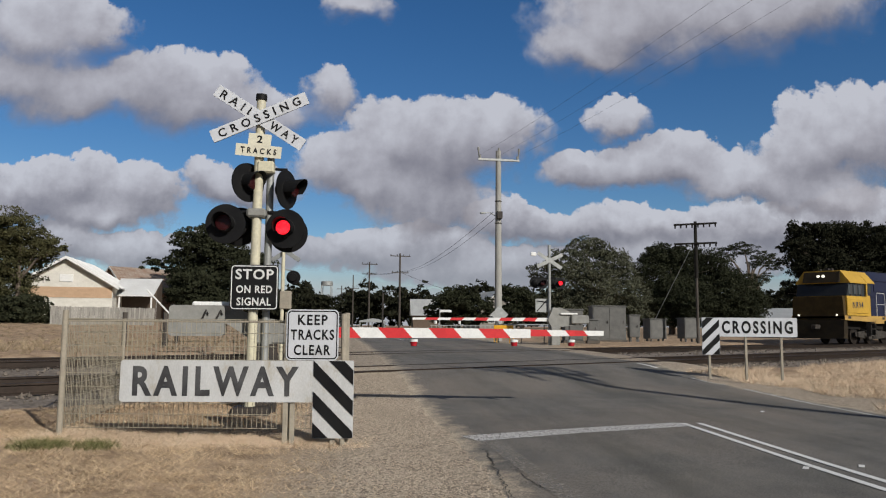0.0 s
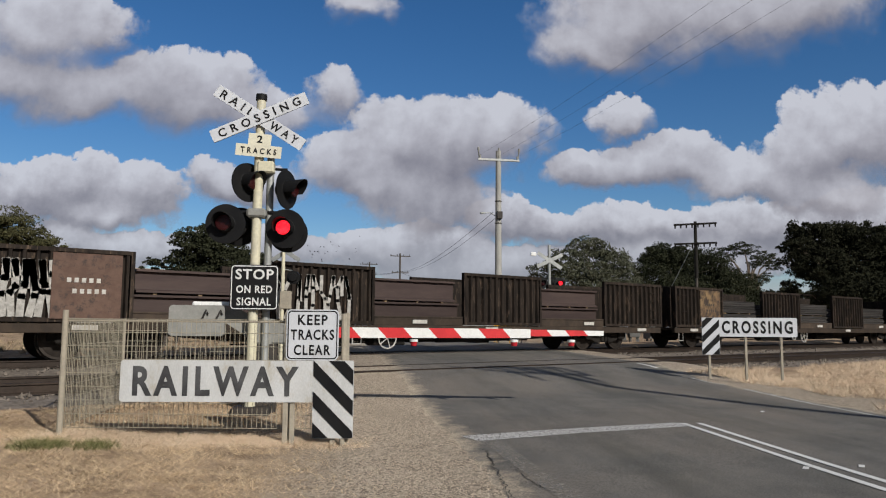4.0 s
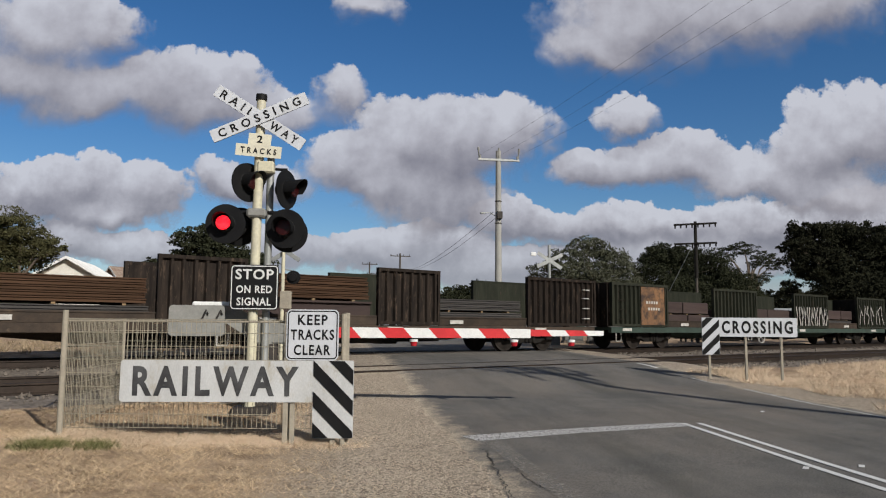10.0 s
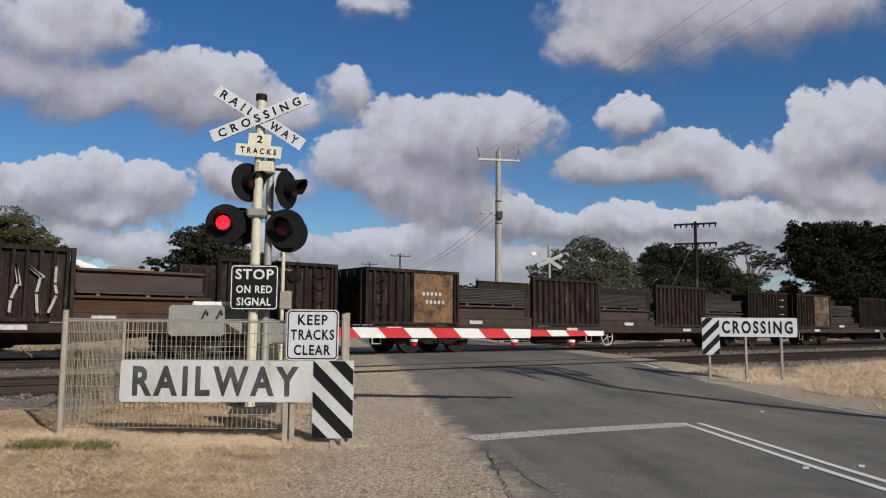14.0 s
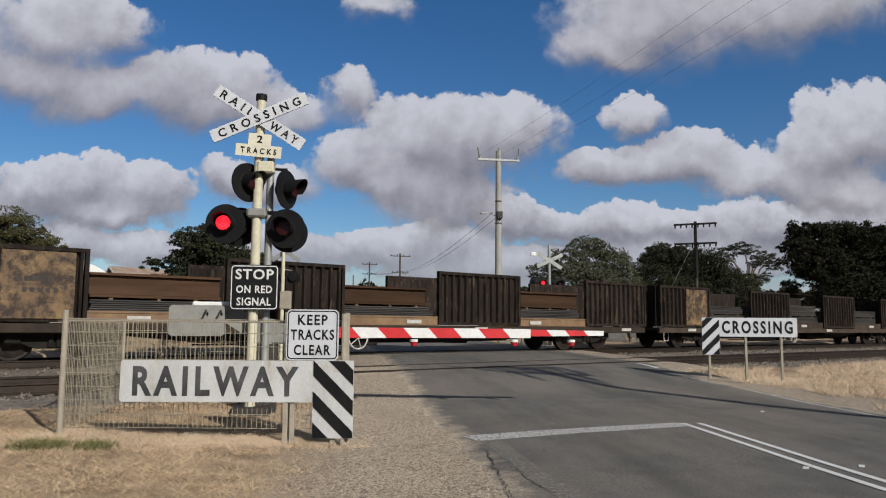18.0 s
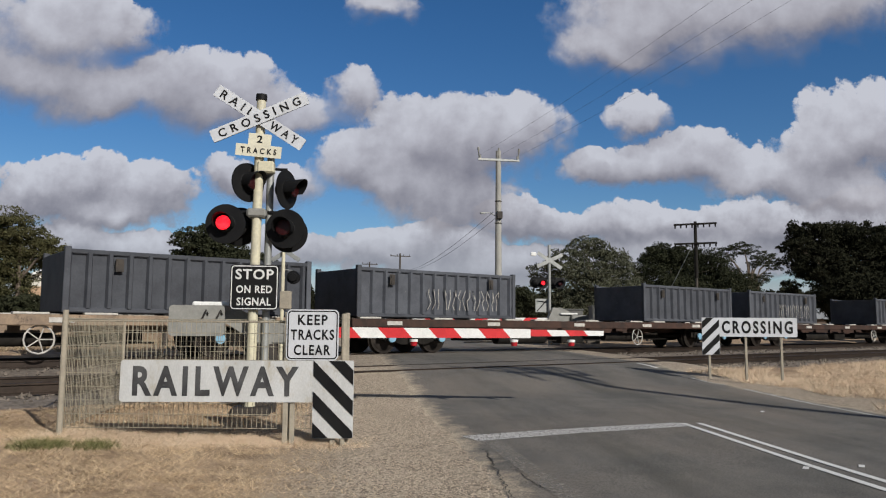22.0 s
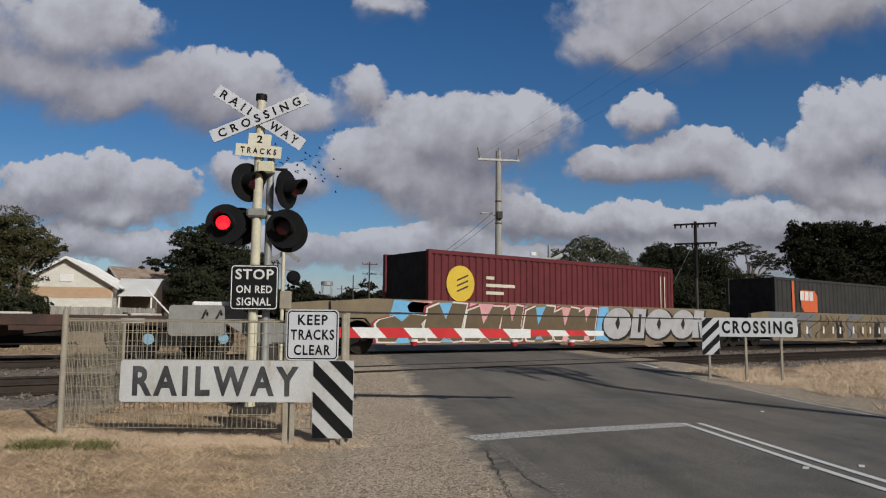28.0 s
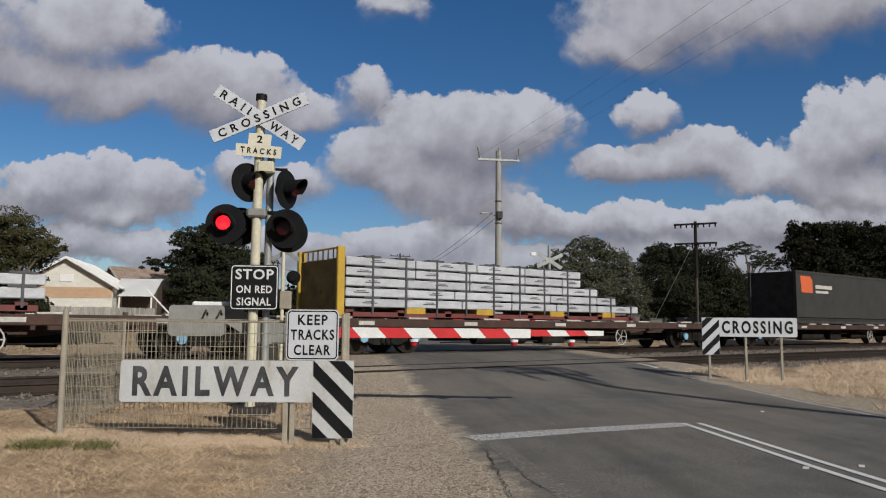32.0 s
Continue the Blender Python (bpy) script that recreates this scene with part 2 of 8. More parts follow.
    if haze_top:
        hz = nd(nt, "ShaderNodeMapRange")
        hz.inputs["From Min"].default_value, hz.inputs["From Max"].default_value = haze_top, 60
        hz.inputs["To Max"].default_value = 0.48
        L(low.outputs[2], hz.inputs[0])
        thick = mth("ADD", thick, hz.outputs[0])
    # crisp above, ragged and soft towards the base
    width = mth("MULTIPLY", mth("SUBTRACT", 1.0, mth("MULTIPLY", height, 1.1)), soft)
    mask = nd(nt, "ShaderNodeMapRange")
    mask.interpolation_type = "SMOOTHSTEP"
    L(mth("DIVIDE", mth("SUBTRACT", thick, 0.17), mth("MAXIMUM", width, 0.11)), mask.inputs[0])
    thin = mth("SUBTRACT", 0.55, thick, clamp=True)
    shade = mth("ADD", mth("MULTIPLY_ADD", height, 0.42, grey), mth("MULTIPLY_ADD", relief, 0.6, mth("MULTIPLY", thin, 0.16)))
    shade = mth("MULTIPLY_ADD", mth("SUBTRACT", fbm(base, 0.0032 / puff_size, 3.0, 0.5).outputs[0], 0.5), 0.9, shade)
    shade = mth("MULTIPLY_ADD", mth("SUBTRACT", fbm(base, 0.012 / puff_size, 6.0, 0.62).outputs[0], 0.5), 0.5, shade)
    col = ramp(nt, shade, tones)
    veil = nd(nt, "ShaderNodeMapRange")
    veil.inputs["From Min"].default_value, veil.inputs["From Max"].default_value = 420, 90
    veil.inputs["To Max"].default_value = 0.75
    L(low.outputs[2], veil.inputs[0])
    col = mixc(nt, veil.outputs[0], col, (0.40, 0.425, 0.49))
    em, tr, mx, out = (nt.nodes.new(k) for k in ("ShaderNodeEmission", "ShaderNodeBsdfTransparent", "ShaderNodeMixShader", "ShaderNodeOutputMaterial"))
    L(col, em.inputs[0])
    L(mth("MULTIPLY", mask.outputs[0], 0.94), mx.inputs[0])
    L(tr.outputs[0], mx.inputs[1])
    L(em.outputs[0], mx.inputs[2])
    L(mx.outputs[0], out.inputs[0])
    return m


# heaps of cloud in metres on their sheets: across, height, half-width, rise above, drop below
HIGH = [(-1688, 1183, 487, 267, 215), (-1423, 1221, 174, 150, 132), (-1768, 991, 438, 167, 177), (-1508, 887, 322, 178, 129), (-1235, 936, 299, 226, 165), (-979, 891, 322, 226, 152), (-702, 834, 298, 165, 117), (-463, 942, 127, 178, 165), (-343, 1290, 165, 90, 120),
        (735, 1235, 520, 342, 300), (1149, 1262, 606, 368, 270), (1500, 1340, 444, 295, 229), (560, 1085, 270, 200, 140), (-2164, 1036, 416, 288, 283), (2322, 1069, 347, 192, 142)]
MIDDLE = [(-445, 661, 251, 175, 162), (-218, 744, 298, 223, 255), (-12, 745, 298, 247, 323), (194, 770, 286, 248, 232), (-56, 490, 386, 208, 160), (-329, 557, 250, 162, 115), (-807, 554, 341, 127, 126), (-945, 599, 205, 104, 115), (722, 850, 190, 112, 100),
          (581, 622, 228, 116, 92), (787, 647, 251, 152, 116), (981, 660, 240, 175, 127), (1636, 758, 344, 307, 209), (1450, 686, 251, 223, 162), (1241, 569, 341, 186, 115), (1865, 759, 275, 307, 232), (1557, 525, 386, 162, 115), (-2389, 705, 297, 140, 139), (2430, 647, 342, 187, 139)]
LOW = [(-1513, 572, 319, 174, 172), (-1716, 547, 296, 162, 172), (-1261, 539, 250, 167, 149), (-1438, 446, 430, 115, 91), (737, 416, 294, 126, 114), (443, 403, 249, 103, 91), (918, 406, 204, 103, 91), (239, 435, 204, 115, 103), (-1611, 319, 293, 114, 90),
       (-1249, 299, 316, 91, 79), (-54, 331, 316, 114, 102), (-325, 306, 271, 102, 90), (-798, 303, 451, 114, 113), (1280, 409, 498, 138, 136), (1757, 435, 363, 184, 159), (217, 242, 585, 113, 112), (938, 270, 676, 125, 113), (-2049, 430, 340, 161, 137), (2183, 370, 452, 183, 159)]
TONES = [(0.05, (0.205, 0.20, 0.238)), (0.36, (0.305, 0.298, 0.338)), (0.62, (0.425, 0.42, 0.468)), (0.98, (0.585, 0.595, 0.655))]
CLOUD_BANKS = []
for name_, heaps, soft_, size_, grey_, haze_, far_, drift_, rise_ in (("high_clouds", HIGH, 0.62, 1.5, 0.40, 0, 1.0, 148, 0), ("middle_clouds", MIDDLE, 0.42, 1.15, 0.475, 0, 1.02, 124, 20), ("low_clouds", LOW, 0.32, 0.8, 0.47, 440, 1.04, 66, 6)):
    g = Geo().add([(-2900, 0, -60), (2900, 0, -60), (2900, 0, 2300), (-2900, 0, 2300)], [(0, 1, 2, 3)])
    bank = solo("backdrop", g, cloud_material(name_, heaps, TONES, soft_, size_, grey_, haze_), "broken white and grey cumulus clouds drifting over a blue sky", kind="structure", smooth=None)
    CLOUD_BANKS.append((bank, far_, drift_, rise_))


def cloud_pose(t, far, drift, rise):
    at = Vector((EYE.x, EYE.y, rise * t / 32.0)) + VIEW * CLOUD_FAR * far + SIDE * (drift * t / 32.0)
    return pose(*at, 0, 0, -math.degrees(YAW))


# ---- ground ----
RN, RD = np.array((0.8703, -0.4925)), np.array((0.4925, 0.8703))
ROAD_L, ROAD_R, ROAD_MID = 11.0, 17.5, 14.05
NEAR_TRACK, FAR_TRACK = -6.2, 0.0
NEAR_RAIL, FAR_RAIL = -0.05, 0.0


def road_z(y):
    return np.interp(y, [-60, -16, -13, -10, -7.7, -5, -1.5, 2.5, 6, 30, 100, 400], [-0.46, -0.43, -0.40, -0.32, -0.085, -0.055, -0.012, -0.012, 0.04, 0.10, 0.34, 0.8])


def ease(t):
    t = np.clip(t, 0, 1)
    return t * t * (3 - 2 * t)


def ground_z(x, y):
    x, y = np.asarray(x, float), np.asarray(y, float)
    p = x * RN[0] + y * RN[1]
    off = np.maximum(ROAD_L - p, p - ROAD_R)
    z = road_z(y) - 0.012
    bed = -0.30 - 0 * y
    in_bed = ease((y + 9.4) / 1.2) * ease((3.4 - y) / 1.2)
    z = np.where(off > 0, z + (np.minimum(bed, z) - z) * in_bed * ease((off - 0.9) / 1.8), z)
    z = z - 0.06 * ease(-off / 0.25)
    z = z + 1.0 * ease((y - 24) / 22) * ease((34 - x) / 20)
    bumps = 0.035 * np.sin(x * 1.31 + 1.7 * np.sin(y * 0.83)) * np.sin(y * 1.13 + 0.9 * np.sin(x * 0.71))
    return z + bumps * ease((off - 1.0) / 3.0) * ease((np.abs(y + 3) - 6.5) / 1.5)


def spread(lo, hi, step, far):
    inner = list(np.arange(lo, hi + 1e-6, step))
    out, s, v = [], step, hi
    while v < far:
        s *= 1.35
        v += s
        out.append(v)
    low, s, v = [], step, lo
    while v > -far:
        s *= 1.35
        v -= s
        low.append(v)
    return np.array(low[::-1] + inner + out)


def sheet(xs, ys, zf):
    X, Y = np.meshgrid(xs, ys, indexing="ij")
    Z = zf(X, Y)
    n, k = X.shape
    gg = Geo()
    gg.v = [tuple(q) for q in np.stack([X, Y, Z], -1).reshape(-1, 3).tolist()]
    gg.f = [(i * k + j, (i + 1) * k + j, (i + 1) * k + j + 1, i * k + j + 1) for i in range(n - 1) for j in range(k - 1)]
    return gg


def ground_material():
    m, nt, b = shader("dry_ground")
    L = nt.links.new
    tc = nt.nodes.new("ShaderNodeTexCoord")
    P = tc.outputs["Object"]

    def noise_(s, d=6.0, r=0.6):
        n = nd(nt, "ShaderNodeTexNoise", Scale=s, Detail=d, Roughness=r)
        L(P, n.inputs["Vector"])
        return n.outputs[0]

    big, mid, fine = noise_(0.35), noise_(2.2, 8, 0.7), noise_(38, 5, 0.7)
    straw = ramp(nt, mid, [(0.3, (0.15, 0.10, 0.064)), (0.5, (0.38, 0.272, 0.178)), (0.7, (0.56, 0.42, 0.295))])
    soil = ramp(nt, mid, [(0.3, (0.20, 0.145, 0.10)), (0.7, (0.41, 0.31, 0.215))])
    col = mixc(nt, ramp(nt, big, [(0.5, (0, 0, 0)), (0.66, (0.8, 0.8, 0.8))]), straw, soil)
    col = mixc(nt, ramp(nt, noise_(0.8), [(0.66, (0, 0, 0)), (0.74, (0.7, 0.7, 0.7))]), col, (0.12, 0.14, 0.05))
    # gravel beside the road
    dot = nt.nodes.new("ShaderNodeVectorMath")
    dot.operation = "DOT_PRODUCT"
    dot.inputs[1].default_value = (RN[0], RN[1], 0)
    L(P, dot.inputs[0])
    ab = nt.nodes.new("ShaderNodeMath")
    ab.operation, ab.inputs[1].default_value = "SUBTRACT", (ROAD_L + ROAD_R) / 2
    L(dot.outputs["Value"], ab.inputs[0])
    ab2 = nt.nodes.new("ShaderNodeMath")
    ab2.operation = "ABSOLUTE"
    L(ab.outputs[0], ab2.inputs[0])
    wob = nt.nodes.new("ShaderNodeMath")
    wob.operation, wob.inputs[1].default_value = "MULTIPLY_ADD", 1.6
    L(big, wob.inputs[0])
    L(ab2.outputs[0], wob.inputs[2])
    band = nd(nt, "ShaderNodeMapRange")
    band.inputs["From Min"].default_value, band.inputs["From Max"].default_value = 6.4, 5.4
    L(wob.outputs[0], band.inputs[0])
    vor = nd(nt, "ShaderNodeTexVoronoi", Scale=42.0)
    L(P, vor.inputs["Vector"])
    bw = nt.nodes.new("ShaderNodeRGBToBW")
    L(vor.outputs["Color"], bw.inputs[0])
    gravel = mixc(nt, 0.7, ramp(nt, mid, [(0.3, (0.40, 0.33, 0.255)), (0.7, (0.54, 0.45, 0.35))]), ramp(nt, bw.outputs[0], [(0.15, (0.2, 0.2, 0.2)), (0.85, (1.35, 1.35, 1.35))]), "MULTIPLY")
    gravel = mixc(nt, ramp(nt, noise_(1.1, 8, 0.7), [(0.46, (0, 0, 0)), (0.62, (0.75, 0.75, 0.75))]), gravel, (0.33, 0.28, 0.215))
    col = mixc(nt, band.outputs[0], col, gravel)
    col = mixc(nt, 0.55, col, ramp(nt, fine, [(0.3, (0.3, 0.3, 0.3)), (0.66, (1.25, 1.25, 1.25))]), "MULTIPLY")
    L(col, b.inputs["Base Color"])
    b.inputs["Roughness"].default_value = 0.95
    b.inputs["Specular IOR Level"].default_value = 0.15
    bp = nd(nt, "ShaderNodeBump", Strength=0.6, Distance=0.04)
    L(fine, bp.inputs["Height"])
    L(bp.outputs[0], b.inputs["Normal"])
    return m


solo("ground", sheet(spread(-14, 60, 0.4, 3600), spread(-24, 40, 0.4, 3600), ground_z), ground_material(),
     "dry straw-coloured grass and bare soil with gravel beside the road", kind="structure", smooth=60)


# ---- road ----
def rp(p, a, z=0.0):
    x, y = RN * p + RD * a
    return (x, y, float(road_z(y)) + z)


def asphalt_material():
    m, nt, b = shader("worn_asphalt")
    L = nt.links.new
    tc = nt.nodes.new("ShaderNodeTexCoord")
    P = tc.outputs["Object"]

    def noise_(s, d=6.0, r=0.6):
        n = nd(nt, "ShaderNodeTexNoise", Scale=s, Detail=d, Roughness=r)
        L(P, n.inputs["Vector"])
        return n.outputs[0]

    fine, mid, big = noise_(70, 4, 0.7), noise_(1.6, 7, 0.65), noise_(0.28, 4)
    # along and across the road, so that wear runs in streaks with the wheels
    run = []
    for w in ((RN[0] * 0.9, RN[1] * 0.9, 0), (RD[0] * 0.09, RD[1] * 0.09, 0), (RN[0], RN[1], 0)):
        dt = nt.nodes.new("ShaderNodeVectorMath")
        dt.operation = "DOT_PRODUCT"
        dt.inputs[1].default_value = w
        L(P, dt.inputs[0])
        run.append(dt.outputs["Value"])
    cmb = nt.nodes.new("ShaderNodeCombineXYZ")
    L(run[0], cmb.inputs[0])
    L(run[1], cmb.inputs[1])
    streak = nd(nt, "ShaderNodeTexNoise", Scale=1.3, Detail=5.0, Roughness=0.6)
    L(cmb.outputs[0], streak.inputs["Vector"])
    col = ramp(nt, mid, [(0.3, (0.118, 0.112, 0.101)), (0.5, (0.152, 0.143, 0.129)), (0.75, (0.198, 0.182, 0.160))])
    col = mixc(nt, ramp(nt, big, [(0.45, (0, 0, 0)), (0.62, (0.7, 0.7, 0.7))]), col, (0.205, 0.178, 0.148))
    col = mixc(nt, 0.8, col, ramp(nt, streak.outputs[0], [(0.32, (0.55, 0.57, 0.55)), (0.52, (0.95, 0.95, 0.95)), (0.7, (1.22, 1.18, 1.13))]), "MULTIPLY")
    col = mixc(nt, ramp(nt, noise_(0.9, 9, 0.75), [(0.64, (0, 0, 0)), (0.72, (0.6, 0.6, 0.6))]), col, (0.05, 0.05, 0.047))
    # dust and loose gravel worn over both edges
    ed = nt.nodes.new("ShaderNodeMath")
    ed.operation, ed.inputs[1].default_value = "SUBTRACT", (ROAD_L + ROAD_R) / 2
    L(run[2], ed.inputs[0])
    ea = nt.nodes.new("ShaderNodeMath")
    ea.operation = "ABSOLUTE"
    L(ed.outputs[0], ea.inputs[0])
    ew = nt.nodes.new("ShaderNodeMath")
    ew.operation, ew.inputs[1].default_value = "MULTIPLY_ADD", 1.5
    L(noise_(2.4, 9, 0.75), ew.inputs[0])
    L(ea.outputs[0], ew.inputs[2])
    eb = nd(nt, "ShaderNodeMapRange")
    eb.inputs["From Min"].default_value, eb.inputs["From Max"].default_value = 3.85, 4.3
    L(ew.outputs[0], eb.inputs[0])
    col = mixc(nt, eb.outputs[0], col, (0.56, 0.465, 0.34))
    col = mixc(nt, 0.7, col, ramp(nt, fine, [(0.32, (0.15, 0.15, 0.15)), (0.68, (1.55, 1.55, 1.55))]), "MULTIPLY")
    L(col, b.inputs["Base Color"])
    b.inputs["Roughness"].default_value = 0.86
    b.inputs["Specular IOR Level"].default_value = 0.3
    bp = nd(nt, "ShaderNodeBump", Strength=0.45, Distance=0.012)
    L(fine, bp.inputs["Height"])
    L(bp.outputs[0], b.inputs["Normal"])
    return m


rng = np.random.default_rng(5)
al = np.concatenate([np.arange(-60, 45, 0.35), np.arange(45, 420, 4.0)])
g = Geo()
wob_l = np.convolve(rng.normal(0, 0.07, len(al)), np.ones(4) / 4, "same")
wob_r = np.convolve(rng.normal(0, 0.06, len(al)), np.ones(4) / 4, "same")
for i, a in enumerate(al):
    e0, e1 = ROAD_L + wob_l[i], ROAD_R + wob_r[i]
    row = [e0 - 0.4, e0] + [e0 + (e1 - e0) * k / 8 for k in range(1, 8)] + [e1, e1 + 0.4]
    for k, p in enumerate(row):
        g.v.append(rp(p, a, -0.035 if k in (0, 10) else 0.0))
W = 11
g.f = [(i * W + j, i * W + j + 1, (i + 1) * W + j + 1, (i + 1) * W + j) for i in range(len(al) - 1) for j in range(W - 1)]
ASPHALT = asphalt_material()
solo("road", g, ASPHALT, "worn grey asphalt road with patches and faded lines", kind="structure", smooth=50)


def worn_paint(name, c, wear):
    m, nt, b = shader(name)
    tc = nt.nodes.new("ShaderNodeTexCoord")
    n = nd(nt, "ShaderNodeTexNoise", Scale=30.0, Detail=8.0, Roughness=0.85)
    nt.links.new(tc.outputs["Object"], n.inputs["Vector"])
    b.inputs["Base Color"].default_value = (*c, 1)
    b.inputs["Roughness"].default_value = 0.8
    nt.links.new(ramp(nt, n.outputs[0], [(wear - 0.06, (0, 0, 0)), (wear + 0.06, (1, 1, 1))]), b.inputs["Alpha"])
    return m


PAINT_NEW, PAINT_OLD = worn_paint("line_paint", (0.62, 0.62, 0.60), 0.36), worn_paint("worn_line_paint", (0.52, 0.51, 0.49), 0.47)


def line(p0, a0, p1, a1, w, mat, label):
    """A painted line on the road from one point to another, following its surface."""
    gg = Geo()
    q0, q1 = np.array((p0, a0)), np.array((p1, a1))
    n = max(2, int(np.linalg.norm(q1 - q0) / 0.3))
    d = (q1 - q0) / np.linalg.norm(q1 - q0)
    s = np.array((-d[1], d[0])) * w / 2
    for i in range(n + 1):
        c = q0 + (q1 - q0) * i / n
        for k in (-1, 1):
            p, a = c + s * k
            gg.v.append(rp(p, a, 0.006))
    gg.f = [(2 * i, 2 * i + 1, 2 * i + 3, 2 * i + 2)[::-1] for i in range(n)]
    solo("road_marking", gg, mat, label, kind="structure", smooth=None)


line(11.05, -8.68, 12.3, -8.2, 0.36, PAINT_OLD, "worn white stop line across the lane")
line(12.3, -8.2, 14.0, -7.7, 0.34, PAINT_OLD, "worn white stop line across the lane")
for dp in (-0.11, 0.11):
    line(14.13 + dp, -7.6, 13.21 + dp, -26, 0.08, PAINT_NEW, "white double centre line")
line(17.42, -3.2, 17.27, -5.6, 0.09, PAINT_OLD, "faded white edge line")
line(17.27, -5.6, 16.9, -20, 0.07, PAINT_OLD, "faded white edge line")
line(17.33, -1.2, 17.46, -2.4, 0.07, PAINT_OLD, "faded white edge line")
line(17.1, 1.1, 17.2, 0.25, 0.1, PAINT_NEW, "white edge line")
for p, a in ((13.78, -10.5), (14.35, -10.47), (15.83, -6.43)):
    line(p - 0.05, a - 0.06, p + 0.035, a + 0.05, 0.05, PAINT_NEW, "small white survey mark on the road")
line(13.3, 22, 13.3, 60, 0.12, PAINT_OLD, "faded white centre line")


def crack(points, w, label):
    """A dark open crack along the crumbling edge of the asphalt."""
    gg, rs_ = Geo(), np.random.default_rng(3)
    fine_ = [np.array(points[k]) * (1 - q) + np.array(points[k + 1]) * q for k in range(len(points) - 1) for q in np.linspace(0, 1, 12, endpoint=False)]
    for c in fine_:
        c = c + rs_.normal(0, 0.012, 2)
        d = w * rs_.uniform(0.3, 1.0)
        gg.v += [rp(c[0] - d, c[1], 0.005), rp(c[0] + d, c[1], 0.005)]
    gg.f = [(2 * i, 2 * i + 1, 2 * i + 3, 2 * i + 2) for i in range(len(fine_) - 1)]
    solo("road_crack", gg, surf("crack_shadowed_tar", (0.02, 0.019, 0.018), (0.03, 0.028, 0.026), 0.9), label, kind="structure", smooth=None)


crack([(11.08, -9.3), (11.06, -9.72), (10.96, -10.59), (10.87, -11.35), (10.8, -12.4)], 0.007, "dark crack along the crumbling road edge")
crack([(11.14, -10.2), (11.16, -10.73), (11.18, -11.08), (11.27, -11.36), (11.3, -12.2)], 0.006, "dark crack beside the worn edge line")
line(11.24, -8.3, 11.32, -12.6, 0.2, worn_paint("dusty_edge_paint", (0.30, 0.275, 0.24), 0.53), "worn pale edge line")


# ---- tracks ----
def rail_geo(x0, x1, y, z):
    prof = [(-0.075, -0.17), (0.075, -0.17), (0.075, -0.155), (0.012, -0.135), (0.012, -0.045), (0.036, -0.03), (0.036, -0.006), (0.028, 0.0),
            (-0.028, 0.0), (-0.036, -0.006), (-0.036, -0.03), (-0.012, -0.045), (-0.012, -0.135), (-0.075, -0.155)]
    return Geo().prism([(y + a, z + b) for a, b in prof], x0, x1, "yz")


RAIL_STEEL = surf("rail_steel", (0.035, 0.026, 0.021), (0.055, 0.04, 0.031), 0.42, 0.5, scale=2, fine=30, bump=0.1)
SLEEPER = surf("concrete_sleeper", (0.13, 0.11, 0.09), (0.08, 0.068, 0.056), 0.9, scale=4, fine=40, bump=0.2)
BALLAST = surf("ballast_stone", (0.23, 0.195, 0.16), (0.11, 0.092, 0.077), 0.92, scale=9, fine=45, bump=0.6)
slp = Geo().prism([(-1.25, -0.1), (1.25, -0.1), (1.25, 0.0), (0.95, 0.03), (-0.95, 0.03), (-1.25, 0.0)], -0.12, 0.12, "yz").mesh("sleeper")
STONES = []
for yc, zr, what in ((FAR_TRACK, FAR_RAIL, "main"), (NEAR_TRACK, NEAR_RAIL, "siding")):
    tr = thing("railway_track", pose(0, yc, zr), "steel rails on concrete sleepers in brown stone ballast", "railway track", "railway tracks", "structure")
    for s in (-1, 1):
        part("rail", rail_geo(-700, 760, s * 0.7535, 0.0), RAIL_STEEL, tr)
    for i in range(112):
        x = -8 + 0.66 * i
        p = x * RN[0] + yc * RN[1]
        if ROAD_L - 1.4 < p < ROAD_R + 1.4:
            continue
        part("sleeper", slp, SLEEPER, tr, m=pose(x, 0, -0.2, 0, 0, random.uniform(-0.6, 0.6)))
    bed = Geo().prism([(-2.6, -0.36), (-1.55, -0.19), (1.55, -0.19), (2.6, -0.36), (2.6, -0.6), (-2.6, -0.6)][::-1], -700, 760, "yz")
    part("ballast_bed", bed, BALLAST, tr)
    rs = np.random.default_rng(int(20 + yc))
    sg = Geo()
    for _ in range(9000 if yc < -1 else 5000):
        x, y = rs.uniform(0, 50), rs.uniform(-2.5, 2.5)
        p = x * RN[0] + (yc + y) * RN[1]
        if ROAD_L - 0.3 < p < ROAD_R + 0.3:
            continue
        z = -0.19 - max(0, abs(y) - 1.55) * 0.162
        r = rs.uniform(0.02, 0.05)
        o = rs.normal(0, 0.3, (6, 3)) * r
        v = np.array([(1, 0, 0), (-1, 0, 0), (0, 1, 0), (0, -1, 0), (0, 0, 1), (0, 0, -1)]) * r * rs.uniform(0.7, 1.3, 3) + o + (x, y, z + r * 0.3)
        sg.add(v.tolist(), [(0, 2, 4), (2, 1, 4), (1, 3, 4), (3, 0, 4), (2, 0, 5), (1, 2, 5), (3, 1, 5), (0, 3, 5)])
    st = part("ballast_stones", sg, BALLAST, tr, smooth=None)
    st["kind"] = "stuff"

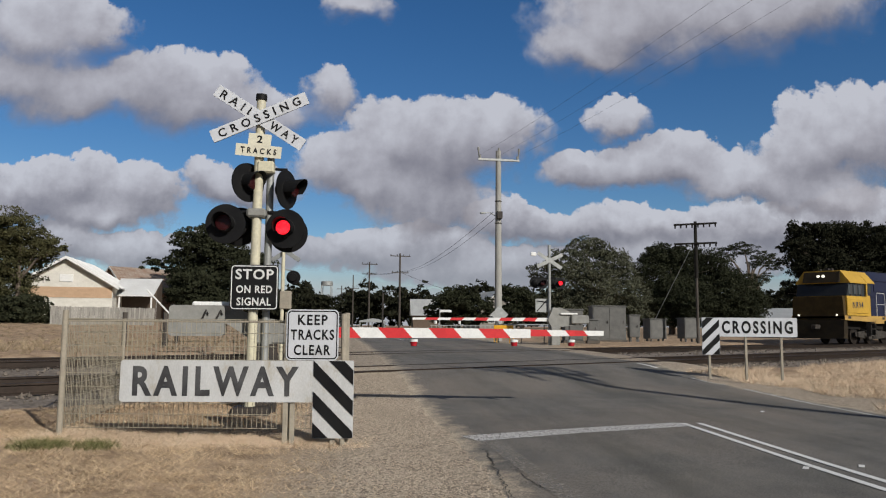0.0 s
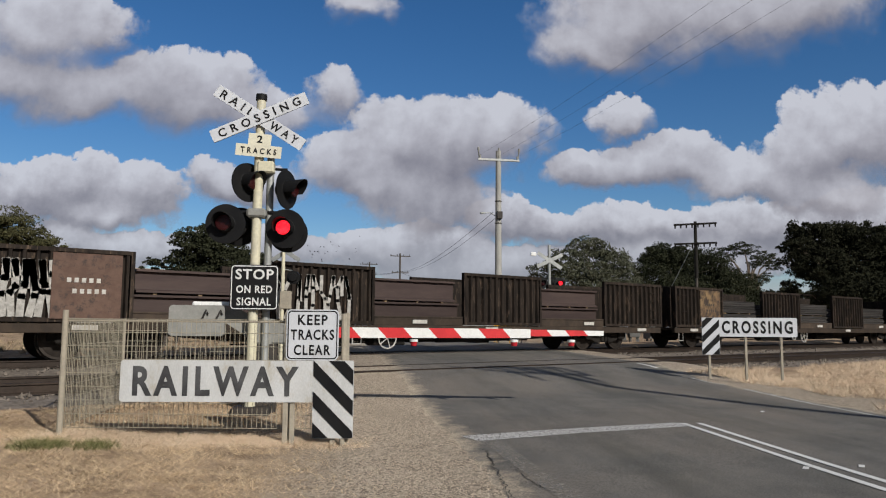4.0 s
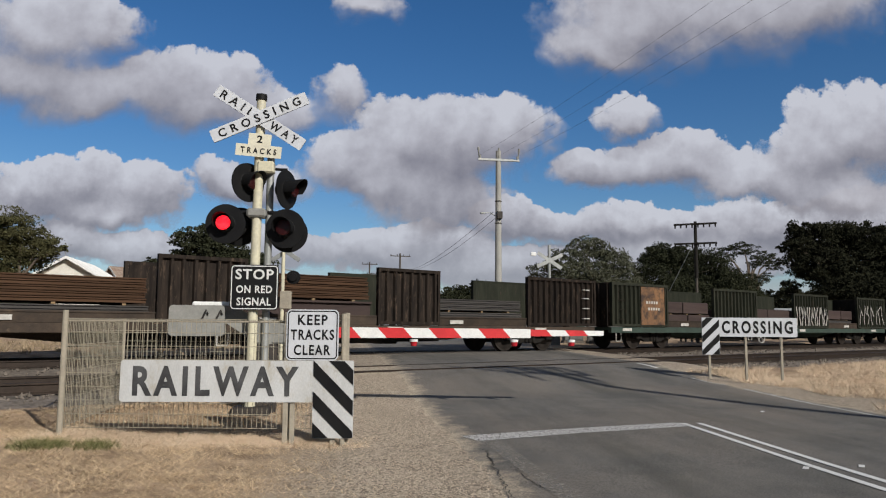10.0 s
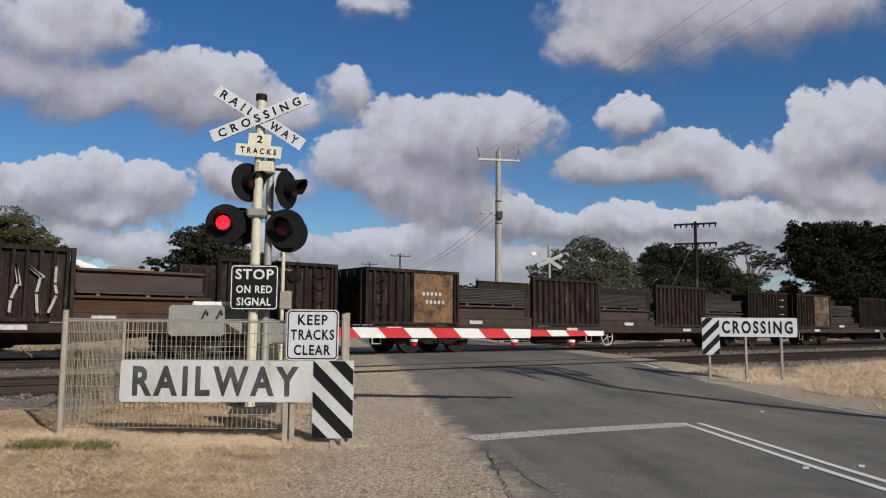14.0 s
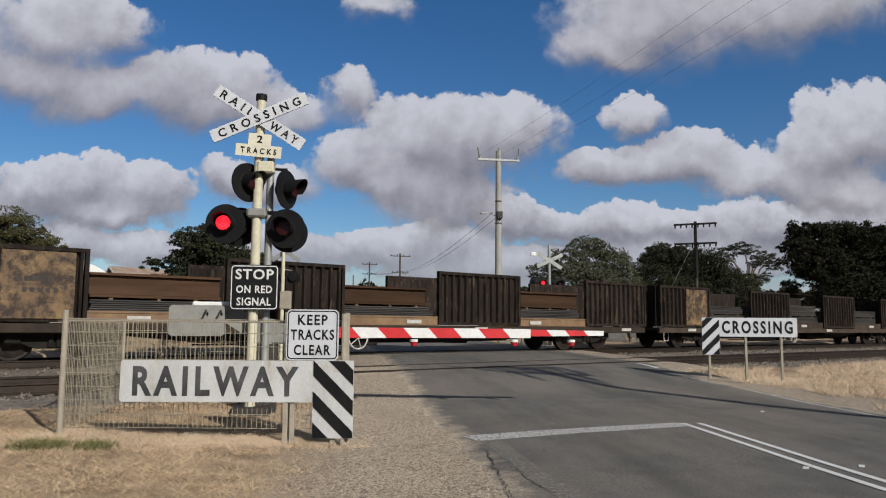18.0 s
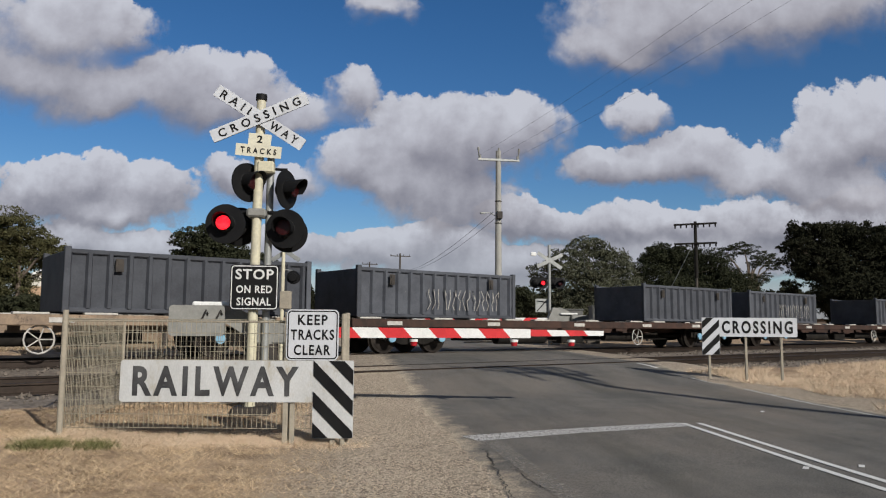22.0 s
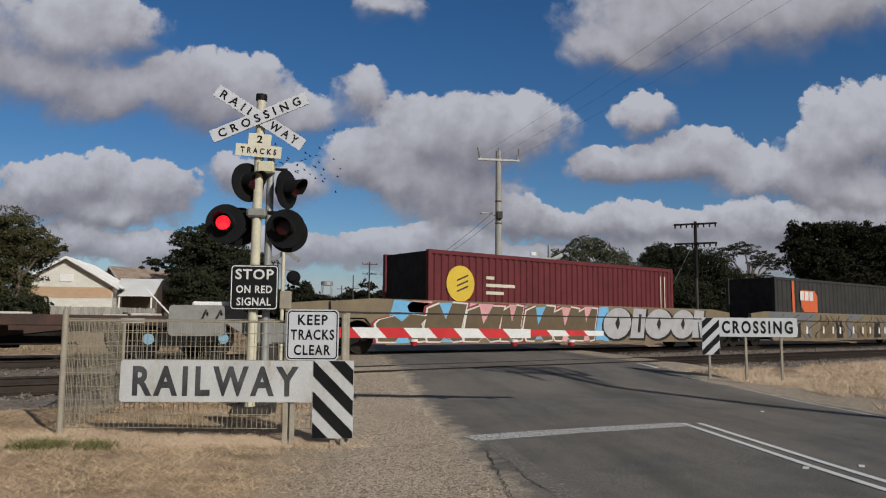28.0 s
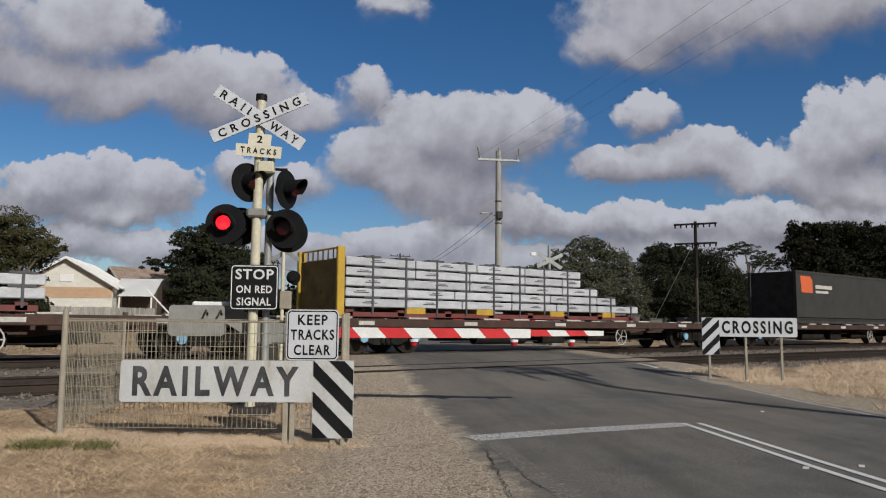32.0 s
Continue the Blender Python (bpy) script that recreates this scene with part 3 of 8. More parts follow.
# ---- the train: every vehicle and load is a thing of its own, front end at x = 0 ----
SPEED, TRAIN_AT = 20.555, 40.1
TRAIN = []
WAGON = surf("sooty_brown_wagon_paint", (0.013, 0.0105, 0.009), (0.032, 0.024, 0.019), 0.8, 0.0, scale=1.9, fine=25, bump=0.14, dirt=(0.105, 0.074, 0.052), dirt_at=0.59, stretch=(3, 1, 0.5), vary=0.25, spec=0.1)
WAGON_GREEN = surf("dull_green_wagon_paint", (0.019, 0.021, 0.015), (0.032, 0.034, 0.024), 0.65, 0.1, scale=1.6, fine=25, bump=0.12, dirt=(0.06, 0.045, 0.035), dirt_at=0.62, stretch=(3, 1, 0.5), vary=0.15, spec=0.1)
SILL = surf("dirty_brown_sill", (0.06, 0.045, 0.034), (0.036, 0.029, 0.024), 0.8, scale=2.5, fine=25, bump=0.1, dirt=(0.15, 0.11, 0.075), dirt_at=0.66, vary=0.25, spec=0.1)
GREEN_SILL = surf("dull_green_sill", (0.035, 0.058, 0.045), (0.026, 0.04, 0.032), 0.75, scale=2.5, fine=25, bump=0.1, dirt=(0.09, 0.075, 0.055), dirt_at=0.66)
TAN_SILL = surf("tan_sill", (0.24, 0.15, 0.08), (0.16, 0.10, 0.058), 0.75, scale=2.5, fine=25, bump=0.1, dirt=(0.07, 0.05, 0.04), dirt_at=0.66)
UNDER = surf("underframe_grime", (0.012, 0.011, 0.010), (0.024, 0.021, 0.018), 0.85, scale=3, fine=25, bump=0.15, spec=0.1)
LOCO_FRAME = surf("dusty_loco_bogie", (0.075, 0.068, 0.060), (0.045, 0.041, 0.037), 0.8, scale=3, fine=25, bump=0.15, dirt=(0.02, 0.018, 0.016), dirt_at=0.55, spec=0.1)
WHEEL = surf("wheel_steel", (0.03, 0.026, 0.023), (0.055, 0.046, 0.04), 0.55, 0.6, scale=3, fine=30, bump=0.1, spec=0.1)
SLAB = surf("purple_brown_steel", (0.055, 0.040, 0.038), (0.075, 0.055, 0.05), 0.6, 0.25, scale=1.2, fine=20, bump=0.06, stretch=(0.4, 1, 3), vary=0.15, spec=0.1)
SECTION = surf("grey_rolled_steel", (0.05, 0.047, 0.045), (0.08, 0.074, 0.07), 0.6, 0.2, scale=1.2, fine=20, bump=0.05, stretch=(0.3, 1, 4), vary=0.2, spec=0.1)
RUSTY = surf("rusty_rolled_steel", (0.05, 0.028, 0.017), (0.08, 0.045, 0.027), 0.7, 0.2, scale=1.4, fine=20, bump=0.08, stretch=(0.3, 1, 3), vary=0.2, spec=0.1)
TIMBER = surf("dunnage_timber", (0.28, 0.19, 0.10), (0.2, 0.14, 0.08), 0.85, scale=6, fine=30, bump=0.1)
PLATE = {"rust": surf("rust_plate", (0.085, 0.046, 0.032), (0.12, 0.07, 0.05), 0.7, scale=4, fine=30, dirt=(0.03, 0.022, 0.019), dirt_at=0.56),
         "tan": surf("tan_plate", (0.22, 0.145, 0.07), (0.13, 0.08, 0.045), 0.7, scale=1.8, fine=30, dirt=(0.03, 0.02, 0.015), dirt_at=0.47),
         "orange": surf("orange_plate", (0.21, 0.11, 0.05), (0.14, 0.075, 0.04), 0.7, scale=1.8, fine=30, dirt=(0.035, 0.023, 0.018), dirt_at=0.5),
         "yellow": surf("yellow_plate", (0.40, 0.25, 0.05), (0.29, 0.18, 0.045), 0.65, scale=1.8, fine=30, dirt=(0.12, 0.075, 0.03), dirt_at=0.6),
         "dark": surf("dark_plate", (0.06, 0.05, 0.045), (0.09, 0.075, 0.065), 0.7, scale=4, fine=30)}
SPRAY = surf("white_spray_paint", (0.42, 0.405, 0.375), (0.25, 0.24, 0.22), 0.7, scale=9, fine=60, bump=0.02, dirt=(0.13, 0.12, 0.11), dirt_at=0.6)
STENCIL = surf("white_stencil", (0.54, 0.52, 0.48), (0.38, 0.36, 0.33), 0.7, scale=9, fine=60, bump=0.02, dirt=(0.25, 0.22, 0.2), dirt_at=0.64)


def corrugated(gg, x0, x1, z0, z1, y, depth, pitch, sign=-1, flat=0.5, thick=0.03):
    """An upright sheet with trapezoid ribs standing out towards sign * y."""
    n = max(1, round((x1 - x0) / pitch))
    s, line_ = (x1 - x0) / n, []
    for i in range(n):
        a = x0 + i * s
        line_ += [(a, 0), (a + s * flat * 0.8, 0), (a + s * (flat * 0.8 + 0.1), 1), (a + s * 0.92, 1)]
    line_.append((x1, 0))
    front = [(x, y + sign * depth * d) for x, d in line_]
    outline = front + [(x1, y - sign * thick), (x0, y - sign * thick)]
    return gg.prism(outline, z0, z1, "xy")


def ring(gg, x0, x1, z0, z1, t, y0, y1):
    """An upright rectangular frame of bars t wide."""
    v = [(x, y, z) for y in (y0, y1) for e in (0, t) for x, z in ((x0 + e, z0 + e), (x1 - e, z0 + e), (x1 - e, z1 - e), (x0 + e, z1 - e))]
    f = []
    for k in range(4):
        j = (k + 1) % 4
        f += [(k, j, 4 + j, 4 + k), (12 + k, 12 + j, 8 + j, 8 + k), (8 + k, 8 + j, j, k), (4 + k, 4 + j, 12 + j, 12 + k)]
    return gg.add(v, f)


def wheel_geo():
    gg = Geo()
    for s in (-1, 1):
        y = s * 0.74
        gg.tube([(0, y - s * 0.07, 0), (0, y - s * 0.04, 0), (0, y - s * 0.04, 0), (0, y + s * 0.06, 0)], [0.50, 0.50, 0.465, 0.458], 24)
        gg.tube([(0, y + s * 0.061, 0), (0, y + s * 0.075, 0)], [0.40, 0.37], 20)
        gg.tube([(0, y + s * 0.06, 0), (0, y + s * 0.22, 0)], [0.13, 0.12], 12)
    return gg.tube([(0, -0.7, 0), (0, 0.7, 0)], 0.08, 10)


WHEELSET = wheel_geo().mesh("wheelset", 40)


def bogie_mesh(axles, half):
    gg = Geo()
    for s in (-1, 1):
        y0, y1 = sorted((s * 0.90, s * 1.04))
        gg.prism([(-half - 0.3, 0.42), (-half + 0.2, 0.36), (-0.45, 0.26), (0.45, 0.26), (half - 0.2, 0.36), (half + 0.3, 0.42), (half + 0.3, 0.62),
                  (half - 0.3, 0.66), (0.45, 0.74), (-0.45, 0.74), (-half + 0.3, 0.66), (-half - 0.3, 0.62)], y0, y1)
        for k in range(-1, 2):
            gg.tube([(k * 0.16, s * 1.06, 0.3), (k * 0.16, s * 1.06, 0.62)], 0.065, 8)
        for a in axles:
            gg.box(a - 0.16, a + 0.16, s * 1.05 - 0.07, s * 1.05 + 0.07, 0.36, 0.62, 0.03)
    return gg.box(-0.25, 0.25, -1.0, 1.0, 0.5, 0.72, 0.03).mesh("bogie", 35)


BOGIE2, BOGIE3 = bogie_mesh((-0.9, 0.9), 0.9), bogie_mesh((-1.85, 0.0, 1.85), 1.9)


def bogie(parent, x, axles=2):
    b = part("bogie", BOGIE2 if axles == 2 else BOGIE3, UNDER if axles == 2 else LOCO_FRAME, parent, m=pose(x, 0, 0))
    for a in ((-0.9, 0.9) if axles == 2 else (-1.85, 0.0, 1.85)):
        part("wheelset", WHEELSET, WHEEL, b, m=pose(a, 0, 0.46))


def vehicle(name, u, label, category, group=""):
    ob = thing(name, pose(u, 0, 0), label, category, group)
    TRAIN.append((ob, u, 0.0, 0))
    return ob


def load(name, u, label, category, group="", z=0.0):
    ob = thing(name, pose(u, 0, z), label, category, group)
    TRAIN.append((ob, u, z, 0))
    return ob


def outlines(rs, x0, x1, z0, z1, n, w):
    """A row of boxy double-lined shapes, painted as thin upright and level strokes."""
    gg = Geo()
    s = (x1 - x0) / n
    for i in range(n):
        a, b = x0 + i * s + 0.04, x0 + (i + 1) * s - 0.04
        m = (a + b) / 2
        for x, lo, hi in ((a, z0, z1), (b, z0, z1), (m - s * 0.17, z0 + rs.uniform(0, 0.2), z1 - rs.uniform(0.15, 0.45)), (m + s * 0.17, z0 + rs.uniform(0, 0.3), z1 - rs.uniform(0.15, 0.4))):
            e = rs.uniform(-0.03, 0.03)
            gg.prism([(x + e - w / 2, lo), (x + e + w / 2, lo), (x - e + w / 2, hi), (x - e - w / 2, hi)], -0.004, 0.004)
        for z, p, q in ((z1, a, b), (z0, a, m - s * 0.15), (z0, m + s * 0.15, b), (z0 + (z1 - z0) * rs.uniform(0.4, 0.65), m - s * 0.17, m + s * 0.17), (z1 - rs.uniform(0.15, 0.3), m - s * 0.17, m + s * 0.17)):
            gg.box(p - w / 2, q + w / 2, -0.0045, 0.0045, z - w / 2, z + w / 2)
    return gg


def scrawl(rs, x0, x1, z0, z1, n, w):
    """Loose painted strokes that fill a patch, as one flat raised shape."""
    gg = Geo()
    for i in range(n):
        cx = x0 + (x1 - x0) * (i + 0.5) / n
        hw = (x1 - x0) / n * 0.42
        pts = [(cx + rs.uniform(-hw, hw), z0 + (z1 - z0) * q) for q in (0.0, rs.uniform(0.2, 0.5), rs.uniform(0.5, 0.8), 1.0)]
        if rs.random() < 0.6:
            pts.append((cx + hw, z1 - (z1 - z0) * rs.uniform(0.2, 0.6)))
        for (ax, az), (bx, bz) in zip(pts, pts[1:]):
            d = Vector((bx - ax, bz - az))
            if d.length < 1e-4:
                continue
            s = Vector((-d.y, d.x)).normalized() * w / 2
            e = d.normalized() * w * 0.4
            gg.prism([(ax - e.x - s.x, az - e.y - s.y), (bx + e.x - s.x, bz + e.y - s.y), (bx + e.x + s.x, bz + e.y + s.y), (ax - e.x + s.x, az - e.y + s.y)], -0.004, 0.004)
    return gg


# -- steel-carrying wagons --
BOX_X = [(0.0, 3.35), (6.5, 9.85), (13.1, 16.45), (19.65, 23.0)]
BOX_SHORT = [(0.0, 3.35), (7.7, 9.9), (13.8, 16.0), (19.65, 23.0)]
PANEL, MESHES = {}, {}


def panel_mesh(w):
    if round(w, 2) not in PANEL:
        PANEL[round(w, 2)] = (corrugated(Geo(), 0.1, w - 0.1, 0.92, 2.36, 0, 0.085, 0.27, -1, 0.74).mesh("side_panel", 30), ring(Geo(), 0, w, 0.84, 2.45, 0.09, -0.10, 0.03).mesh("panel_frame", 30))
    return PANEL[round(w, 2)]


def wagon_frame():
    gg = Geo()
    for s in (-1, 1):
        y0, y1 = sorted((s * 1.25, s * 1.40))
        gg.box(0.0, 23.0, y0, y1, 0.60, 0.82, 0.015)
    gg.box(0.0, 23.0, -1.25, 1.25, 0.72, 0.80)
    gg.prism([(3.6, 0.6), (6.0, 0.38), (17.0, 0.38), (19.4, 0.6)], -0.5, 0.5)
    for x in (-0.42, 23.0):
        gg.box(x, x + 0.42, -0.16, 0.16, 0.62, 0.86, 0.03)
    return gg.mesh("underframe", 30)


gear = Geo().box(0.2, 10.4, -0.35, 0.35, 0.34, 0.66, 0.02).tube([(1.2, -0.75, 0.42), (3.4, -0.75, 0.42)], 0.19, 12).box(4.2, 5.3, -0.9, -0.4, 0.24, 0.6, 0.03).tube([(0, -0.6, 0.3), (10.6, -0.6, 0.36)], 0.025, 6)
gear.tube([(6.6, -0.7, 0.45), (8.4, -0.7, 0.45)], 0.15, 12).box(9.0, 9.6, 0.2, 0.8, 0.25, 0.62, 0.03)
MESHES["gear"] = gear.mesh("brake_gear", 35)
MESHES["frame"] = wagon_frame()
MESHES["bearer"] = Geo().box(0, 0.09, -1.2, 1.2, 0, 0.05, 0.005).mesh("bearer", 30)
MESHES["low_side"] = Geo().box(0, 3.15, -0.03, 0.03, 0.82, 1.06, 0.01).box(0, 3.15, -0.05, 0.05, 1.04, 1.09, 0.01).mesh("low_side", 30)
end_g = Geo()
end_g.box(0.0, 0.08, -1.3, 1.3, 0.84, 2.45, 0.01)
MESHES["end_rib"] = Geo().box(-0.06, 0.001, -0.05, 0.05, 0.84, 2.40, 0.01).mesh("end_rib", 30)
MESHES["end"] = end_g.mesh("end_wall", 30)
hb = Geo()
for k in range(16):
    a0, a1 = 2 * math.pi * k / 16, 2 * math.pi * (k + 1) / 16
    hb.tube([(0.3 * math.cos(a0), 0, 0.3 * math.sin(a0)), (0.3 * math.cos(a1), 0, 0.3 * math.sin(a1))], 0.02, 6)
for k in range(5):
    a0 = 2 * math.pi * k / 5
    hb.tube([(0, 0, 0), (0.3 * math.cos(a0), 0, 0.3 * math.sin(a0))], 0.014, 5)
MESHES["brake"] = hb.mesh("brake_wheel", 40)
MESHES["step"] = Geo().tube([(0, 0, 0.66), (0, 0, 0.3), (0.28, 0, 0.3), (0.28, 0, 0.66)], 0.022, 6).mesh("step", 40)
for nm in ("rung", "white_rung"):
    MESHES[nm] = Geo().tube([(0, 0, 0), (0, -0.06, 0), (0.3, -0.06, 0), (0.3, 0, 0)], 0.016, 6).mesh("grab_iron", 40)
for nm in ("mark", "dark_mark"):
    MESHES[nm] = Geo().box(0, 0.085, -0.026, -0.02, 0, 0.10).mesh("stencil_mark", 30)
MESHES["tag"] = Geo().box(-0.26, 0.26, -0.01, 0.01, -0.055, 0.055, 0.003).mesh("stencil_tag", 30)
MESHES["plate"] = Geo().box(-0.72, 0.72, -0.02, 0.02, -0.72, 0.72, 0.01).mesh("number_board", 30)


LAYERS = {"C": (SLAB, 0.58), "R": (RUSTY, 0.52), "S": (SECTION, 0.50), "B": (RUSTY, 0.62), "D": (SECTION, 0.34), "P": (SLAB, 0.42)}


def stack(u, x0, x1, layers, rs):
    """A stack of steel on one bay of a wagon, layer by layer from the floor, with bearers between.
    C, R: deep channels lying on edge; S, B, D: bundles of thin sections; P: plain billets."""
    if not layers:
        return
    what = "bundled rolled steel sections" if layers[-1] in "SBD" else "deep rolled steel channels" if layers[-1] in "CR" else "thick steel billets"
    tone = {"C": "purple-brown", "R": "rusty", "S": "grey", "B": "rusty", "D": "grey", "P": "purple-brown"}[layers[-1]]
    ob = load("steel_load", u + x0, f"stack of {tone} {what} on timber bearers", "steel stack", "steel loads on the wagons", 0.82)
    w = x1 - x0
    z = 0.06
    for x in (0.45, w - 0.75):
        part("bearer", MESHES["bearer"], TIMBER, ob, m=pose(x, 0, 0.005))
    for k, kind in enumerate(layers):
        mat, h = LAYERS[kind]
        h *= rs.uniform(0.93, 1.07)
        a, b = rs.uniform(0.02, 0.1), w - rs.uniform(0.02, 0.12 if k == 0 else 0.3)
        if kind in "CR":
            prof = [(-1.24, z), (1.2, z), (1.2, z + h), (-1.24, z + h), (-1.24, z + h - 0.055), (-1.14, z + h - 0.075), (-1.14, z + 0.075), (-1.24, z + 0.055)]
            part("steel_channel", Geo().prism(prof, a, b, "yz"), mat, ob, smooth=None)
        elif kind == "P":
            cut = rs.uniform(0.35, 0.7) * (b - a) + a
            for p, q in ((a, cut - 0.03), (cut + 0.03, b)):
                part("billet", Geo().box(p, q, -1.24, 1.18, z, z + h, 0.02), mat, ob, smooth=30)
        else:
            n = 3 if kind == "D" else 5
            t = h / n
            for i in range(n):
                e = rs.uniform(-0.02, 0.03) - 0.012 * (i % 2)
                prof = [(-1.22 + e, z + i * t + 0.012), (1.18, z + i * t + 0.012), (1.18, z + (i + 1) * t), (-1.22 + e, z + (i + 1) * t - 0.004), (-1.22 + e, z + (i + 1) * t - 0.03), (-1.185 + e, z + (i + 1) * t - 0.045), (-1.185 + e, z + i * t + 0.03)]
                part("steel_section", Geo().prism(prof, a + rs.uniform(0, 0.05), b - rs.uniform(0, 0.12), "yz"), mat, ob, smooth=None)
        z += h
        if k < len(layers) - 1:
            for x in (0.5, w / 2, w - 0.7):
                part("bearer", MESHES["bearer"], TIMBER, ob, m=pose(x, 0, z))
            z += 0.05


def steel_wagon(u, plate, tags, styles, green=False, short=False, tan=False, seed=0):
    rs = np.random.default_rng(100 + seed)
    tone = {"rust": "a rust-brown", "tan": "a tan", "orange": "an orange", "yellow": "a yellow", "dark": "a dark"}[plate]
    w = vehicle("steel_wagon", u, f"{'dull green' if green else 'sooty brown'} ribbed steel wagon, {tone} board{', spray-painted sides' if tags else ''}", "freight wagon", "steel wagons of the train")
    sill = part("underframe", MESHES["frame"], SILL, w)
    if green:
        sill.material_slots[0].link = "OBJECT"
        sill.material_slots[0].material = GREEN_SILL
    bogie(w, 2.9)
    bogie(w, 20.1)
    boxes = BOX_SHORT if short else BOX_X
    for x0, x1 in boxes:
        for s in (-1, 1):
            for me, nm in zip(panel_mesh(x1 - x0), ("side_panel", "panel_frame")):
                o = part(nm, me, WAGON, w, m=pose(x0, -1.36, 0) if s < 0 else pose(x1, 1.36, 0, 0, 0, 180))
                if green or (short and s > 0 and x0 > 13):
                    o.material_slots[0].link = "OBJECT"
                    o.material_slots[0].material = WAGON_GREEN
    for me_ in (pose(0.02, 0, 0), pose(22.98, 0, 0, 0, 0, 180)):
        part("end_wall", MESHES["end"], WAGON, w, m=me_)
        for k in range(7):
            part("end_rib", MESHES["end_rib"], WAGON, w, m=me_ @ pose(0, -1.2 + k * 0.4, 0))
    for k in range(3):
        a, b = boxes[k][1], boxes[k + 1][0]
        o = part("low_side", MESHES["low_side"], SILL, w, m=pose(a, -1.36, 0) @ Matrix.Diagonal(((b - a) / 3.15, 1, 1, 1)))
        if tan:
            o.material_slots[0].link = "OBJECT"
            o.material_slots[0].material = TAN_SILL
        stack(u, a, b, styles[k], rs)
        tag = part("stencil_tag", MESHES["tag"], STENCIL, w, m=pose(a + rs.uniform(0.5, 2.4), -1.42, 0.93))
    for x0, x1 in boxes:
        part("stencil_tag", MESHES["tag"], STENCIL, w, m=pose(x0 + rs.uniform(0.6, 2.4) * (x1 - x0) / 3.35, -1.415, 0.72))
    for z in (1.1, 1.45, 1.8, 2.1):
        part("grab_iron", MESHES["rung"], WAGON, w, m=pose(0.35, -1.44, z))
        part("grab_iron", MESHES["white_rung"] if seed % 2 else MESHES["rung"], STENCIL if seed % 2 else WAGON, w, m=pose(22.3, -1.44, z))
    part("brake_wheel", MESHES["brake"], STENCIL, w, m=pose(10.4, -1.3, 0.46))
    part("step", MESHES["step"], STENCIL, w, m=pose(9.2, -1.36, 0))
    part("brake_gear", MESHES["gear"], UNDER, w, m=pose(6.0, 0, 0))
    part("step", MESHES["step"], WAGON, w, m=pose(0.3, -1.36, 0))
    board = part("number_board", MESHES["plate"], PLATE["rust"], w, m=pose(2.35, -1.475, 1.62), label=f"{plate} coloured number board")
    board.material_slots[0].link = "OBJECT"
    board.material_slots[0].material = PLATE[plate]
    for r in range(2):
        for k in range(5):
            part("stencil_mark", MESHES["dark_mark" if plate == "tan" else "mark"], STENCIL if plate != "tan" else DARK_STEEL(), board, m=pose(-0.42 + k * 0.15 + 0.12 * r, 0, 0.08 - r * 0.24))
    if plate == "yellow":
        part("emblem_block", Geo().prism([(-0.55, 0.1), (-0.2, 0.1), (0.0, 0.3), (0.2, 0.1), (0.55, 0.1), (0.3, 0.5), (-0.3, 0.5)], -0.026, -0.02), BLACK_PAINT(), board, "black emblem block")
    for k in tags:
        x0, x1 = boxes[k]
        if k == 0:
            x1 = x0 + 1.6
        part("graffiti_tag", (outlines(rs, x0 + 0.12, x1 - 0.12, 1.0, 2.05, 4, 0.07) if (seed, k) == (8, 1) else scrawl(rs, x0 + 0.1, x1 - 0.1, 0.98, 1.8, 13, 0.075) if (seed, k) == (6, 2) else scrawl(rs, x0 + 0.15, x1 + 0.1, 1.0, 2.1, 9, 0.15) if (seed, k) == (0, 0) else scrawl(rs, x0 + 0.3, x1 - 0.8, 1.0, 2.1, 9, 0.1) if (seed, k) == (0, 1) else scrawl(rs, x0 + 0.15, x1 - 0.15, 1.05 if k else 1.3, 2.0, 7 if k else 4, 0.055)), SPRAY, w, "white spray-painted strokes", smooth=None, m=pose(0, -1.47, 0))


STEEL = [("rust", (0, 1), ("CC", "CC", "CC")), ("tan", (), ("SS", "SS", "SS")), ("dark", (), ("C", "CD", "C")), ("dark", (), ("DS", "DS", "DS")),
         ("rust", (), ("SS", "SS", "SD")), ("tan", (), ("DB", "CB", "DD")), ("orange", (2, 3), ("PP", "DP", "DP")), ("yellow", (), ("CC", "CC", "CC")),
         ("orange", (1, 2), ("RC", "RC", "RC")), ("orange", (), ("CS", "CS", "CS")), ("tan", (), ("SS", "SC", "SS")), ("dark", (), ("SS", "SB", "SS")),
         ("tan", (), ("SR", "SR", "SR")), ("tan", (), ("SD", "SS", "SD")), ("rust", (), ("R", "", "RD"))]
for i, (plate, tags, styles) in enumerate(STEEL):
    steel_wagon(43.8 + 23.9 * i, plate, tags, styles, green=i == 6, short=i == 5, tan=i == 12, seed=i)


# -- container flats --
GREY_BOX = surf("slate_grey_container", (0.086, 0.092, 0.106), (0.062, 0.066, 0.077), 0.65, 0.0, scale=1.6, fine=25, bump=0.08, dirt=(0.2, 0.2, 0.2), dirt_at=0.68, vary=0.2, spec=0.1)
DECK_TAN = surf("scuffed_tan_deck", (0.30, 0.22, 0.15), (0.20, 0.15, 0.11), 0.75, scale=2.5, fine=25, bump=0.1, dirt=(0.05, 0.04, 0.035), dirt_at=0.6)
DECK_DARK = surf("dark_red_deck", (0.075, 0.045, 0.036), (0.045, 0.033, 0.029), 0.8, scale=2.5, fine=25, bump=0.1, vary=0.2, spec=0.1)
LAMP_WHITE = surf("pale_blue_hub_cap", (0.22, 0.42, 0.56), (0.18, 0.34, 0.46), 0.5)
fg = Geo()
